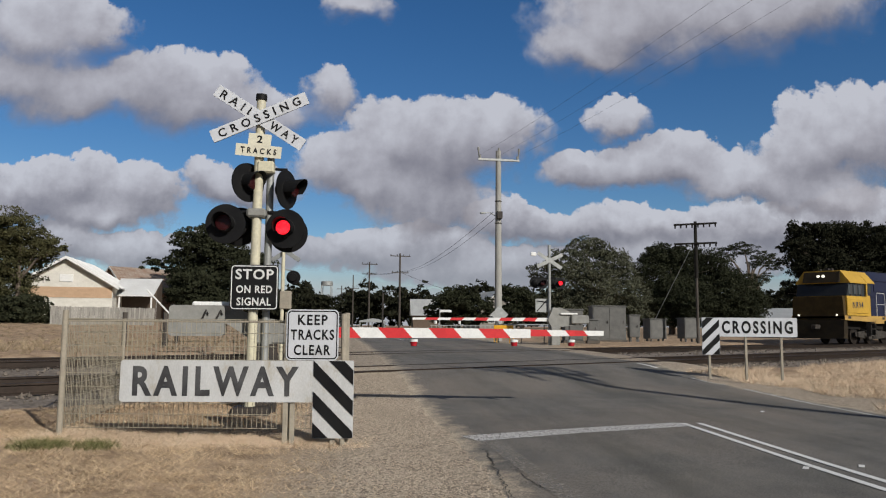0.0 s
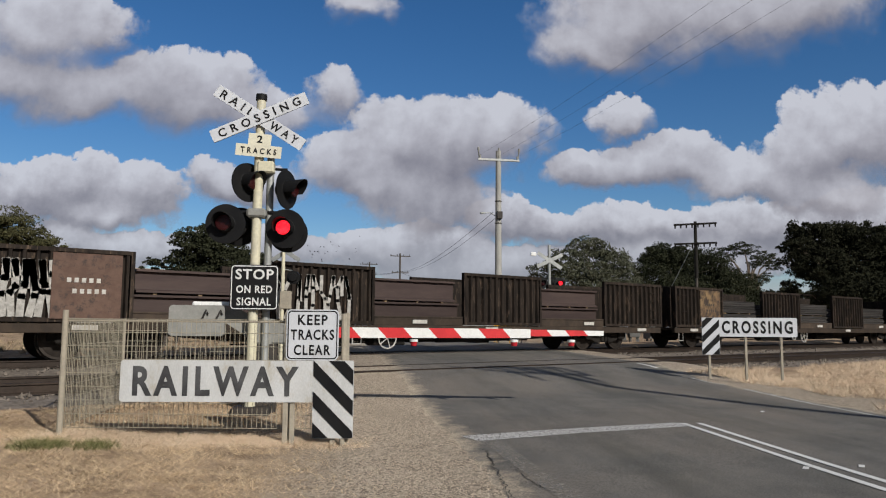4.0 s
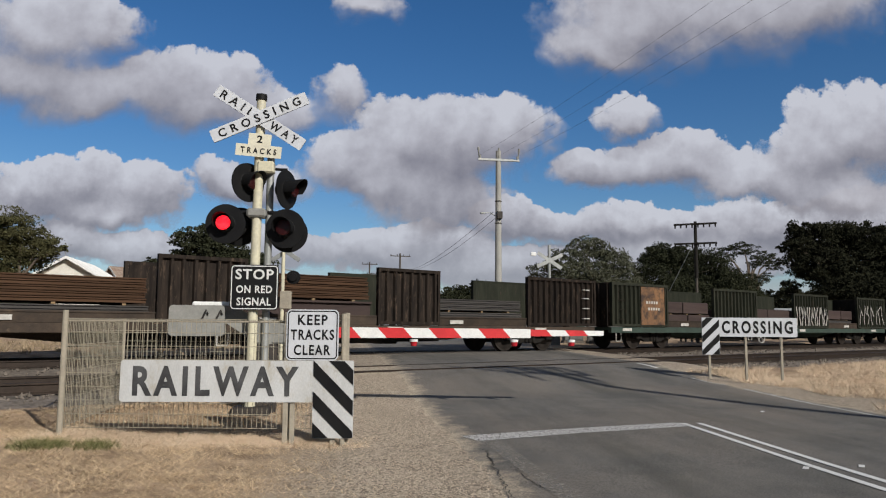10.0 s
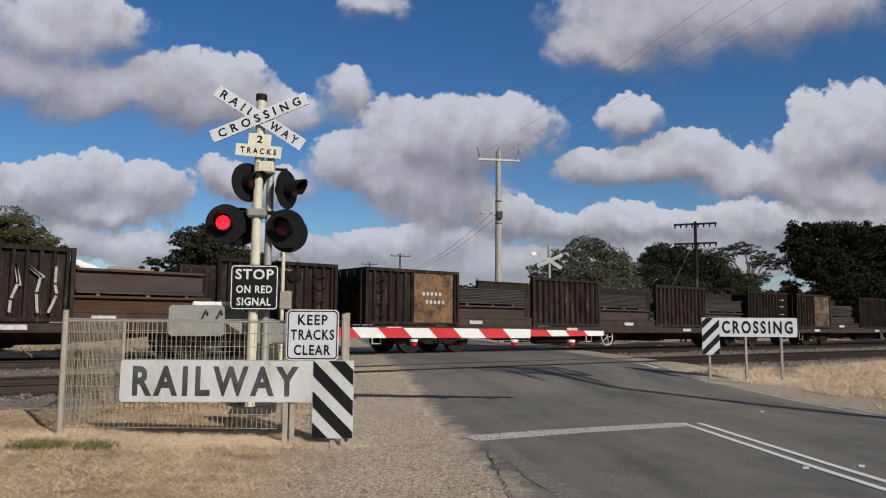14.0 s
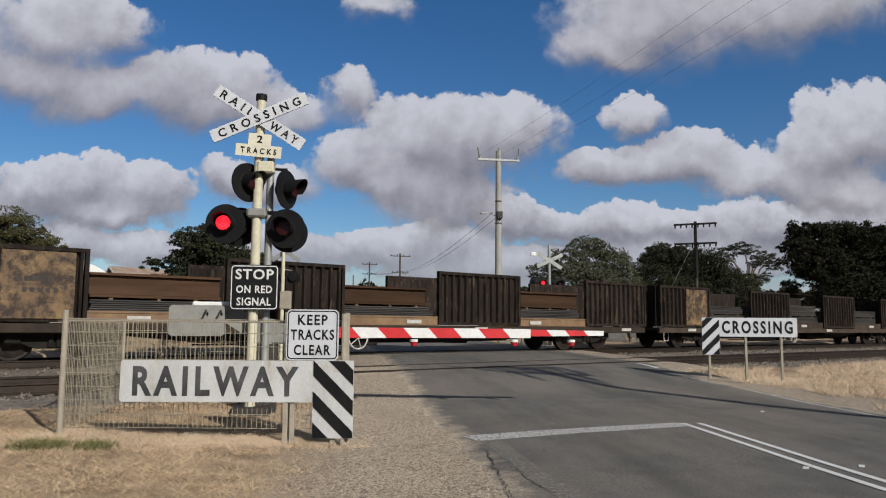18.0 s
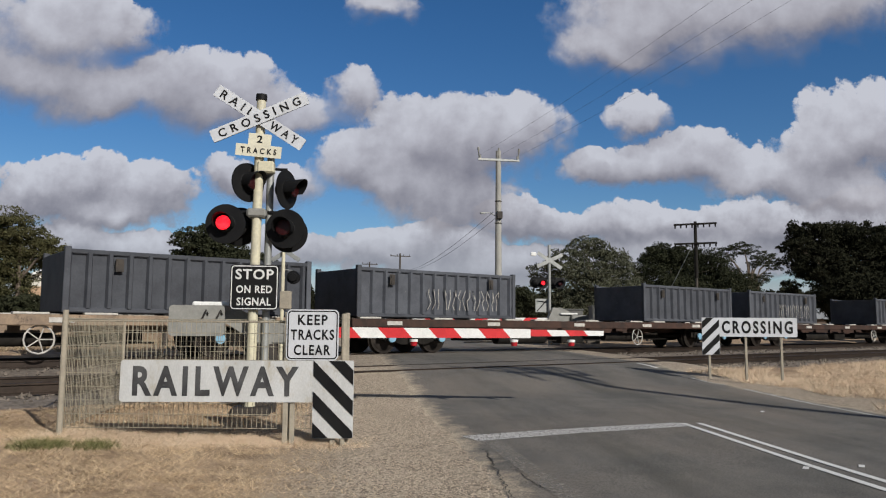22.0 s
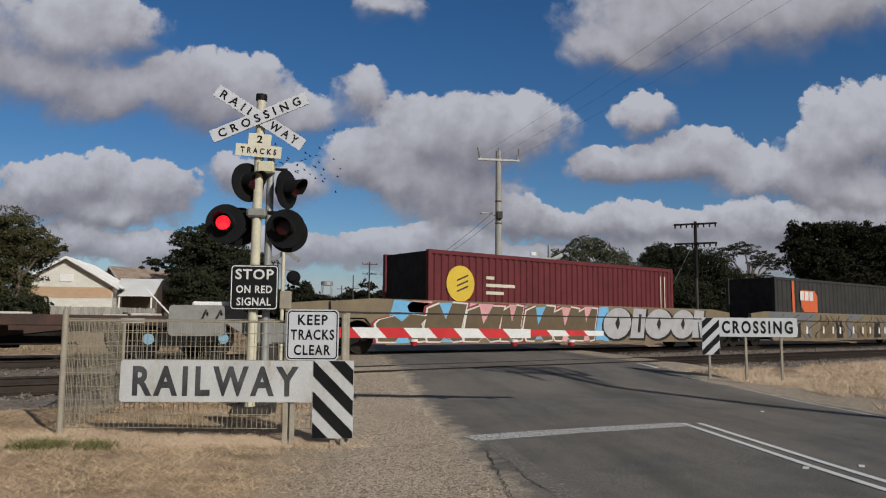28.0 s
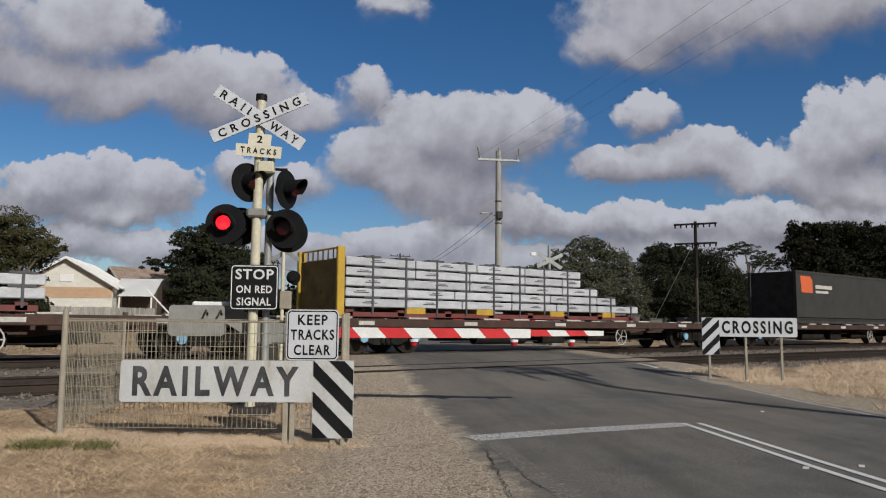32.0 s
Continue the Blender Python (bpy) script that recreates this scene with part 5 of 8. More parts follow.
well_wagon(545.0, WELL_TAN, 7, True)
well_wagon(566.0, WELL_TAN, 8, False)
mc = box_container("shipping_container", 549.0, 0.40, 12.19, 2.72, (MAROON, NEARBLACK), "maroon corrugated forty-foot container with a yellow disc", "container")
part("disc_emblem", Geo().prism(disc(1.25, 1.72, 0.56), -1.245, -1.238), YELLOW_DISC, mc, "yellow disc emblem", smooth=None)
gg = Geo()
for k in range(3):
    gg.prism([(1.1, 1.45 + k * 0.17), (1.55, 1.62 + k * 0.17), (1.55, 1.68 + k * 0.17), (1.1, 1.5 + k * 0.17)], -1.25, -1.24)
part("disc_bars", gg, DARK_STEEL(), mc, smooth=None)
gg = slabs(Geo(), [(2.3, 2.65, 1.9, 2.0), (2.3, 3.55, 1.66, 1.76), (2.3, 3.05, 1.42, 1.52)] + [(11.35 + k * 0.25, 11.4 + k * 0.25, 0.5, 2.4) for k in range(2)])
part("stencil_bars", gg, CREAM_VINYL, mc, smooth=None, m=pose(0, -1.243, 0))
sc = box_container("shipping_container", 569.0, 0.40, 14.63, 2.80, (CHARCOAL, NEARBLACK), "charcoal corrugated container with orange bands and an orange panel", "container", pitch=0.42)
part("orange_panel", Geo().prism([(2.65, 1.2), (4.0, 1.2), (4.0, 2.0), (3.75, 2.25), (2.4, 2.25), (2.4, 1.45)], -1.25, -1.234), ORANGE, sc, "orange emblem panel", smooth=None)
for k in range(3):
    part("panel_bar", slabs(Geo(), [(2.3 + k * 0.45, 2.66 + k * 0.45, 1.76, 2.2)]), surf("white_vinyl", (0.7, 0.68, 0.66)), sc, "white block on the orange panel", smooth=None, m=pose(0, -1.255, 0))
for x in (1.55, 12.6):
    part("orange_band", Geo().box(x, x + 0.22, -1.248, -1.232, 0.15, 2.7), ORANGE, sc, "orange band", smooth=None)
flat_wagon(648.4, DECK_DARK, "dark skeletal flat wagon under a charcoal box")
sb = box_container("curtain_sided_box", 653.2, 1.05, 13.6, 2.55, (CHARCOAL, NEARBLACK), "charcoal curtain-sided freight box with a small orange panel", "freight box", ribs=False)
part("orange_panel", Geo().prism([(0.5, 1.5), (1.6, 1.5), (1.6, 2.1), (1.4, 2.3), (0.4, 2.3)], -1.247, -1.236), ORANGE, sb, "orange emblem panel", smooth=None)
part("panel_bars", slabs(Geo(), [(1.9, 3.6, 1.72, 1.9), (1.9, 3.2, 1.5, 1.62)]), STENCIL, sb, smooth=None, m=pose(0, -1.243, 0))

# ---- locomotives ----
LOCO_BLUE = surf("faded_blue_loco_paint", (0.021, 0.025, 0.056), (0.016, 0.020, 0.044), 0.66, 0.0, scale=0.9, fine=22, bump=0.04, dirt=(0.02, 0.02, 0.027), dirt_at=0.56, stretch=(1, 1, 0.5), spec=0.15)
LOCO_YELLOW = surf("loco_yellow_paint", (0.52, 0.32, 0.05), (0.42, 0.26, 0.045), 0.5, 0.0, scale=1.5, fine=22, bump=0.04, dirt=(0.30, 0.18, 0.05), dirt_at=0.64, spec=0.15)
# front-end paint, darkened in its colour for the shade on the cab front
NOSE_SHADED = surf("shaded_nose_paint", (0.035, 0.026, 0.014), (0.022, 0.017, 0.011), 0.6, scale=2, fine=22, bump=0.05, spec=0.15)
GLASS_DARK = surf("tinted_window", (0.015, 0.017, 0.02), (0.02, 0.022, 0.025), 0.12, scale=2, fine=30, bump=0.0)
RAIL_WHITE = surf("pale_handrail", (0.55, 0.55, 0.54), (0.45, 0.45, 0.45), 0.45)
TANK = surf("grimy_tank", (0.085, 0.078, 0.070), (0.05, 0.046, 0.042), 0.7, scale=2, fine=25, bump=0.1, spec=0.15)
DECAL_WHITE = surf("white_decal", (0.70, 0.70, 0.70), (0.62, 0.62, 0.62), 0.5, scale=4, fine=40, bump=0.02)
DECAL_YELLOW = surf("yellow_decal", (0.66, 0.40, 0.03), (0.6, 0.36, 0.03), 0.5, scale=4, fine=40, bump=0.02)
HEADLIGHT = glow("lit_headlight", (1.0, 0.95, 0.8), 1.1)
LOCO_LEN = 20.4


def star(cx, cz, r, n=8):
    return [(cx + (r if k % 2 == 0 else r * 0.42) * math.sin(math.pi * k / n), cz - (r if k % 2 == 0 else r * 0.42) * math.cos(math.pi * k / n)) for k in range(2 * n)]


def locomotive(u, number, turned):
    lead = "leading, with its cab first" if not turned else "coupled behind, with its cab last"
    lo = thing("diesel_locomotive", pose(u, 0, 0), f"blue and yellow diesel freight locomotive, {lead}", "locomotive", "locomotives of the train")
    TRAIN.append((lo, u + (LOCO_LEN if turned else 0), 0.0, 180 if turned else 0))
    deck = Geo()
    for s in (-1, 1):
        y0, y1 = sorted((s * 1.22, s * 1.40))
        deck.prism([(0, 1.26), (3.4, 1.18), (3.4, 1.1), (4.6, 1.1), (4.6, 1.26), (LOCO_LEN, 1.26), (LOCO_LEN, 1.50), (0, 1.50)], y0, y1)
    deck.box(0, LOCO_LEN, -1.22, 1.22, 1.34, 1.46)
    part("deck", deck, surf("dusty_yellow_deck", (0.47, 0.30, 0.085), (0.36, 0.23, 0.08), 0.6, scale=2, fine=22, bump=0.06, dirt=(0.15, 0.095, 0.045), dirt_at=0.6, stretch=(0.6, 1, 2), spec=0.15), lo)
    part("underframe", Geo().box(0.6, LOCO_LEN - 0.4, -0.85, 0.85, 0.78, 1.33, 0.02), UNDER, lo)
    part("pipework", Geo().tube([(5.8, -1.12, 1.0), (14.0, -1.12, 1.0)], 0.04, 8).tube([(5.8, -1.12, 1.14), (14.0, -1.12, 1.14)], 0.03, 8).box(5.8, 7.6, -1.1, -0.8, 0.7, 1.2, 0.03).box(12.8, 14.2, -1.1, -0.8, 0.6, 1.2, 0.03), TANK, lo)
    hood = [(-1.0, 1.46), (1.0, 1.46), (1.0, 3.55), (0.72, 3.95), (-0.72, 3.95), (-1.0, 3.55)]
    part("hood", Geo().prism(hood, 3.3, 15.4, "yz").box(5.0, 9.5, -0.5, 0.5, 3.9, 4.05, 0.03).box(11.5, 14.0, -0.6, 0.6, 3.9, 4.08, 0.03), LOCO_BLUE, lo)
    rad = [(-1.36, 1.46), (1.36, 1.46), (1.36, 3.45), (1.05, 3.98), (-1.05, 3.98), (-1.36, 3.45)]
    part("radiator_housing", Geo().prism(rad, 15.4, 19.95, "yz"), LOCO_BLUE, lo)
    part("roof_fans", Geo().tube([(16.7, 0, 3.98), (16.7, 0, 4.08)], 0.7, 20).tube([(18.4, 0, 3.98), (18.4, 0, 4.08)], 0.7, 20), DARK_STEEL(), lo)
    # cab: lower body, window band, roof with sloping sides
    low = [(-1.4, 1.46), (1.4, 1.46), (1.4, 2.52), (-1.4, 2.52)]
    part("cab_body", Geo().prism(low, 0.28, 2.6, "yz").box(2.6, 3.4, -1.25, 1.25, 1.46, 2.6, 0.02).box(0.3, 2.6, -1.43, 1.43, 1.62, 2.40, 0.02), LOCO_YELLOW, lo)
    part("cab_windows_band", Geo().prism([(0.42, 2.52), (2.6, 2.52), (2.6, 3.22), (0.66, 3.22)], -1.33, 1.33), GLASS_DARK, lo)
    roof = Geo()
    xs = (0.62, 2.62)
    sec = [(-1.42, 3.20), (1.42, 3.20), (1.42, 3.27), (0.95, 3.88), (-0.95, 3.88), (-1.42, 3.27)]
    roof.prism(sec, xs[0], xs[1], "yz").prism([(-1.42, 3.24), (-1.38, 3.24), (-0.95, 3.84), (0.95, 3.84), (1.38, 3.24), (1.42, 3.24), (1.42, 3.30), (0.95, 3.88), (-0.95, 3.88), (-1.42, 3.30)], 2.62, 3.55, "yz")
    roof.box(2.6, 2.72, -1.40, 1.40, 2.52, 3.24, 0.01)
    part("cab_roof", roof, LOCO_YELLOW, lo)
    for x in (0.92, 1.52, 2.12):
        part("cab_pillar", Geo().box(x - 0.05, x + 0.05, -1.36, 1.36, 2.52, 3.24, 0.01), LOCO_YELLOW if x > 9 else DARK_STEEL(), lo)
    for x in (0.62, 1.22, 1.78):
        part("side_window", Geo().box(x, x + 0.42, *((-1.352, -1.335) if not turned else (1.335, 1.352)), 2.62, 3.12, 0.005), surf("window_glass", (0.06, 0.065, 0.07), (0.05, 0.055, 0.06), 0.08, bump=0.0), lo)
    # nose: the cab yellow with the front's shade put into a darker colour
    part("nose", Geo().prism([(-1.36, 1.3), (1.36, 1.3), (1.3, 2.5), (-1.3, 2.5)], 0.02, 0.3, "yz").prism([(-1.36, 1.3), (-1.30, 2.5), (1.30, 2.5), (1.36, 1.3)][::-1], 0.0, 0.02, "yz"), surf("shaded_yellow_nose", (0.085, 0.055, 0.018), (0.055, 0.037, 0.014), 0.6, scale=2, fine=22, bump=0.05, spec=0.15), lo)
    part("windscreen", Geo().add([(0.40, -1.28, 2.54), (0.40, 1.28, 2.54), (0.66, 1.2, 3.25), (0.66, -1.2, 3.25), (0.5, -1.28, 2.54), (0.5, 1.28, 2.54), (0.76, 1.2, 3.25), (0.76, -1.2, 3.25)],
                                 [(0, 3, 2, 1), (4, 5, 6, 7), (0, 1, 5, 4), (1, 2, 6, 5), (2, 3, 7, 6), (3, 0, 4, 7)]), GLASS_DARK, lo)
    brow = part("headlight_panel", Geo().prism([(0.42, 3.25), (0.75, 3.25), (0.85, 3.82), (0.62, 3.82)], -0.95, 0.95), NOSE_SHADED, lo)
    for y in (-0.13, 0.13):
        part("headlight", Geo().tube([(0.46, y, 3.58), (0.56, y, 3.58)], 0.07, 14), HEADLIGHT if not turned else GLASS_DARK, brow)
    for y in (-1.0, 1.0):
        part("marker_light", Geo().tube([(-0.03, y, 1.52), (0.05, y, 1.52)], 0.05, 12), HEADLIGHT if not turned else GLASS_DARK, lo)
    part("pilot", Geo().prism([(-0.1, 0.3), (0.35, 0.3), (0.35, 1.28), (0.0, 1.28)], -1.35, 1.35), NOSE_SHADED, lo)
    part("coupler", Geo().box(-0.5, 0.1, -0.14, 0.14, 0.78, 1.02, 0.04), DARK_STEEL(), lo)
    part("coupler", Geo().box(LOCO_LEN - 0.1, LOCO_LEN + 0.6, -0.14, 0.14, 0.78, 1.02, 0.04), DARK_STEEL(), lo)
    for x, r in ((0.95, 0.1), (1.15, 0.08), (1.35, 0.09)):
        part("horn", Geo().tube([(x - 0.2, -0.2, 3.95), (x + 0.15, -0.2, 3.95)], [r, 0.03], 10), DARK_STEEL(), lo)
    for s in (-1, 1):
        y0, y1 = sorted((s * 1.02, s * 1.34))
        pl = part("end_pillar", Geo().box(19.88, 20.2, y0, y1, 1.5, 3.85, 0.03), LOCO_YELLOW, lo)
        for z in (2.0, 2.75):
            part("pillar_slot", Geo().box(19.95, 20.12, *sorted((s * 1.335, s * 1.346)), z, z + 0.4, 0.005), DARK_STEEL(), pl)
    part("end_door", Geo().box(19.95, 20.02, -0.95, 0.95, 1.5, 3.7, 0.01), surf("brown_end_panel", (0.05, 0.034, 0.02), (0.035, 0.025, 0.017), 0.6), lo)
    tank = [(-1.32, 0.55), (-1.1, 0.30), (1.1, 0.30), (1.32, 0.55), (1.32, 1.05), (-1.32, 1.05)]
    part("fuel_tank", Geo().prism(tank, 7.9, 12.6, "yz"), TANK, lo)
    part("air_reservoir", Geo().tube([(13.0, -1.15, 0.95), (13.9, -1.15, 0.95)], 0.2, 14), TANK, lo)
    bogie(lo, 4.1, 3)
    bogie(lo, 16.3, 3)
    for x in (3.0, 6.6):
        gg = Geo()
        for z in (0.45, 0.8, 1.12):
            gg.box(x, x + 0.5, -1.4, -1.15, z, z + 0.03)
        gg.box(x - 0.03, x, -1.4, -1.15, 0.42, 1.26).box(x + 0.5, x + 0.53, -1.4, -1.15, 0.42, 1.26)
        part("steps", gg, TANK, lo, m=pose(0, 0, 0) if not turned else pose(2 * x + 0.5, 0, 0, 0, 0, 180))
    # side details, drawn in the order in which the side passes
    side = pose(0, 0, 0) if not turned else pose(LOCO_LEN, 0, 0, 0, 0, 180)

    def rails(x0, x1, posts, dips=False):
        gg = Geo()
        for z in (2.05, 2.45):
            gg.tube([(x0, -1.36, z), (x1, -1.36, z)], 0.02, 6)
        for x in np.linspace(x0, x1, posts):
            gg.tube([(x, -1.36, 1.5), (x, -1.36, 2.45)], 0.018, 6)
        part("handrail", gg, RAIL_WHITE, lo, m=side)
        # lockers and doors along the walkway
        for x in np.arange(x0 + 0.3, x1 - 1.0, 1.9):
            part("locker", Geo().box(x, x + 1.2, -1.09, -0.99, 1.5, 2.05, 0.02), LOCO_BLUE, lo, m=side)
            part("hood_door", Geo().box(x + 0.1, x + 0.85, -1.02, -0.995, 2.1, 3.4, 0.01), LOCO_BLUE, lo, m=side)

    def hoop(x0, x1):
        part("handrail", Geo().tube([(x0, -1.38, 1.5), (x0, -1.38, 2.65), (x0 + 0.1, -1.38, 2.76), (x1 - 0.1, -1.38, 2.76), (x1, -1.38, 2.65), (x1, -1.38, 1.5)], 0.022, 6)
             .tube([(x0, -1.38, 2.15), (x1, -1.38, 2.15)], 0.018, 6), RAIL_WHITE, lo, m=side)

    if not turned:
        rails(7.4, 15.2, 6)
        hoop(3.8, 4.85)
        hoop(5.55, 6.9)
        bx, ws, stars_at, nx, hatch = 8.1, 0, ((17.66, 3.27, 0.36), (18.65, 3.16, 0.26), (18.68, 2.06, 0.24), (19.43, 2.13, 0.2)), 1.45, 15.8
    else:
        rails(5.6, 14.4, 7)
        hoop(15.7, 16.4)
        bx, ws, stars_at, nx, hatch = 6.05, 0, ((1.45, 3.06, 0.33), (2.57, 3.12, 0.5), (1.51, 1.89, 0.2), (2.78, 2.1, 0.3)), 19.0, 4.4
    for k, (h0, h1) in enumerate(((2.5, 3.15), (2.62, 3.1), (2.62, 3.1), (2.62, 3.25), (2.62, 3.25), (2.62, 3.2), (2.62, 3.1))):
        x = bx + 0.42 * k
        gg = Geo()
        gg.prism([(x, h0), (x + 0.17, h0), (x + 0.25, h1), (x + 0.08, h1)], -1.012, -1.004).prism([(x + 0.22, 2.62), (x + 0.36, 2.62), (x + 0.42, 3.08), (x + 0.28, 3.08)], -1.012, -1.004)
        gg.box(x + 0.1, x + 0.3, -1.013, -1.003, 2.96 - 0.34 * (k % 2), 3.08 - 0.34 * (k % 2))
        part("emblem_bar", gg, DECAL_WHITE, lo, "white slanted emblem bar", smooth=None, m=side @ pose(0, -0.014, 0))
    part("emblem_underline", Geo().box(bx, bx + 3.0, -1.012, -1.004, 2.38, 2.46), DECAL_WHITE, lo, "white emblem underline", smooth=None, m=side @ pose(0, -0.014, 0))
    part("emblem_frame", Geo().prism([(bx + 3.1, 3.28), (bx + 6.62, 3.28), (bx + 6.62, 2.6), (bx + 6.7, 2.6), (bx + 6.7, 3.34), (bx + 3.1, 3.34)], -1.012, -1.004), DECAL_YELLOW, lo, "yellow emblem frame", smooth=None, m=side @ pose(0, -0.014, 0))
    for k in range(8):
        x = bx + 3.1 + 0.43 * k
        gg = Geo()
        gg.prism([(x, 2.58), (x + 0.18, 2.58), (x + 0.24, 3.16), (x + 0.06, 3.16)], -1.012, -1.004).prism([(x + 0.22, 2.58), (x + 0.37, 2.58), (x + 0.43, 3.16), (x + 0.28, 3.16)], -1.012, -1.004)
        gg.box(x + 0.08, x + 0.3, -1.013, -1.003, 3.03 - 0.4 * (k % 2), 3.15 - 0.4 * (k % 2))
        part("emblem_bar", gg, DECAL_YELLOW, lo, "yellow slanted emblem bar", smooth=None, m=side @ pose(0, -0.014, 0))
    for cx, cz, r in stars_at:
        part("star", Geo().prism(star(cx, cz, r), -1.372, -1.362), DECAL_WHITE, lo, "white star", smooth=None, m=side)
    part("intake_grille", Geo().box(hatch, hatch + 0.75, -1.374, -1.362, 2.95, 3.3), BLACK_PAINT(), lo, m=side)
    r0, r1 = (15.45, 19.9) if not turned else (0.5, 5.0)
    side_rail = Geo().tube([(r0, -1.42, 2.44), (r1, -1.42, 2.44)], 0.02, 6)
    for x in np.linspace(r0, r1, 4):
        side_rail.tube([(x, -1.36, 2.44), (x, -1.43, 2.44)], 0.016, 6)
    part("side_handrail", side_rail, RAIL_WHITE, lo, m=side)
    dark = Geo()
    for x in np.arange(8.6, 15.0, 1.3) if not turned else np.arange(5.6, 14.5, 1.4):
        dark.box(x, x + 0.02, -1.008, -1.0, 1.5, 3.5)
    if turned:
        dark.box(13.5, 15.4, -1.012, -1.0, 3.3, 3.75)
    part("door_seams", dark, BLACK_PAINT(), lo, smooth=None, m=side)
    # louvred intake, inset panel behind the cab, side door with its window, roof vents, reflectors
    gx = 6.6 if not turned else 11.9
    grille = part("louvre_frame", ring(Geo(), gx, gx + 2.0, 1.62, 2.72, 0.06, -1.05, -1.0), LOCO_BLUE, lo, m=side)
    part("louvre_back", Geo().box(gx + 0.06, gx + 1.94, -1.014, -1.002, 1.68, 2.66), BLACK_PAINT(), grille, smooth=None)
    for k in range(11):
        part("louvre_slat", Geo().box(gx + 0.06, gx + 1.94, -1.04, -1.016, 1.70 + k * 0.088, 1.735 + k * 0.088), TANK, grille, smooth=None)
    px = 4.4 if not turned else 13.3
    part("inset_panel", ring(Geo(), px, px + 2.6, 2.85, 3.5, 0.05, -1.03, -1.0), LOCO_BLUE, lo, m=side)
    cab_door = part("cab_door", Geo().box(3.45, 4.15, -1.035, -0.99, 1.5, 3.45, 0.02), LOCO_BLUE, lo, m=pose(0, 0, 0) if not turned else Matrix.Diagonal((1, -1, 1, 1)))
    part("door_window", Geo().box(3.6, 4.0, -1.045, -1.03, 2.75, 3.25, 0.01), GLASS_DARK, cab_door)
    for x in (9.6, 11.2, 12.8, 14.6):
        part("roof_vent", Geo().box(x, x + 0.9, -0.62, 0.62, 3.93, 4.02, 0.02), LOCO_BLUE, lo)
    for x in (0.35, 4.4, 15.9, 19.5):
        part("reflector", Geo().box(x, x + 0.3, -1.408, -1.395, 1.33, 1.45, 0.003), DARK_STEEL(), lo, "dark red reflector", m=side)
    for x, y in ((0.75, -0.5), (0.95, 0.2), (1.5, -0.1), (2.1, 0.4)):
        part("aerial", Geo().tube([(x, y, 3.86), (x, y, 4.0)], [0.09, 0.06], 10), DARK_STEEL(), lo)
    gg = Geo()
    for x in np.linspace(7.6, 14.6, 6) if not turned else np.linspace(6.0, 14.0, 6):
        gg.tube([(x, -1.12, 1.5), (x, -1.12, 1.86), (x + 0.08, -1.12, 1.94), (x + 0.5, -1.12, 1.94), (x + 0.58, -1.12, 1.86), (x + 0.58, -1.12, 1.5)], 0.025, 6)
    part("walkway_pipes", gg, LOCO_BLUE, lo, m=side)
    letters(number, surf("navy_lettering", (0.03, 0.035, 0.06), (0.04, 0.04, 0.06), 0.5), lo, side @ pose(nx, -1.436, 2.06), 0.34, 1.2, "navy running number")


locomotive(0.0, "NR94", False)
locomotive(22.4, "NR23", True)

# ---- the level crossing ----
FACE = -33.0
def led_material():
    m, nt, b = shader("lit_red_lens")
    vor = nd(nt, "ShaderNodeTexVoronoi", Scale=62.0)
    tc = nt.nodes.new("ShaderNodeTexCoord")
    nt.links.new(tc.outputs["Object"], vor.inputs["Vector"])
    b.inputs["Base Color"].default_value = (0.3, 0.004, 0.006, 1)
    nt.links.new(ramp(nt, vor.outputs["Distance"], [(0.25, (1.0, 0.03, 0.045)), (0.6, (0.75, 0.004, 0.012))]), b.inputs["Emission Color"])
    b.inputs["Emission Strength"].default_value = 2.4
    return m


LENS_ON, LENS_OFF = led_material(), surf("unlit_red_lens", (0.035, 0.004, 0.005), (0.025, 0.003, 0.004), 0.3, scale=20, fine=90, bump=0.3)
FLASHERS = []
target_g = Geo().tube([(0, 0.0, 0), (0, 0.02, 0)], 0.262, 36)
TARGET = target_g.mesh("backing_disc", 40)
hood_g = Geo()
N = 18
for i in range(N):
    a0, a1 = radians(-25 + 230 * i / N), radians(-25 + 230 * (i + 1) / N)
    for r0, r1, flip in ((0.118, 0.118, False),):
        q = [(0.118 * math.cos(a0), 0, 0.118 * math.sin(a0)), (0.118 * math.cos(a1), 0, 0.118 * math.sin(a1)), (0.122 * math.cos(a1), -0.2 - 0.08 * math.sin(a1), 0.122 * math.sin(a1)), (0.122 * math.cos(a0), -0.2 - 0.08 * math.sin(a0), 0.122 * math.sin(a0))]
        w = [(1.05 * x, y, 1.05 * z) for x, y, z in q]
        if i == 0:
            hood_g.v += [q[0], q[3], w[0], w[3]]
        hood_g.v += [q[1], q[2], w[1], w[2]]
        k = 4 * i
        hood_g.f += [(k, k + 4, k + 5, k + 1), (k + 3, k + 7, k + 6, k + 2), (k + 1, k + 5, k + 7, k + 3)]
HOOD = hood_g.mesh("lamp_hood", 50)
LAMP_BODY = Geo().tube([(0, 0.02, 0), (0, 0.1, 0), (0, 0.16, 0)], [0.15, 0.14, 0.06], 20).mesh("lamp_housing", 40)
RING = Geo().tube([(0, -0.101, 0), (0, -0.01, 0), (0, 0.0, 0)], [0.112, 0.112, 0.13], 24).mesh("lens_seat", 40)
LENS_FRONT = Geo().tube([(0, -0.0115, 0), (0, -0.0065, 0)], [0.086, 0.0935], 24).mesh("lit_face", 40)
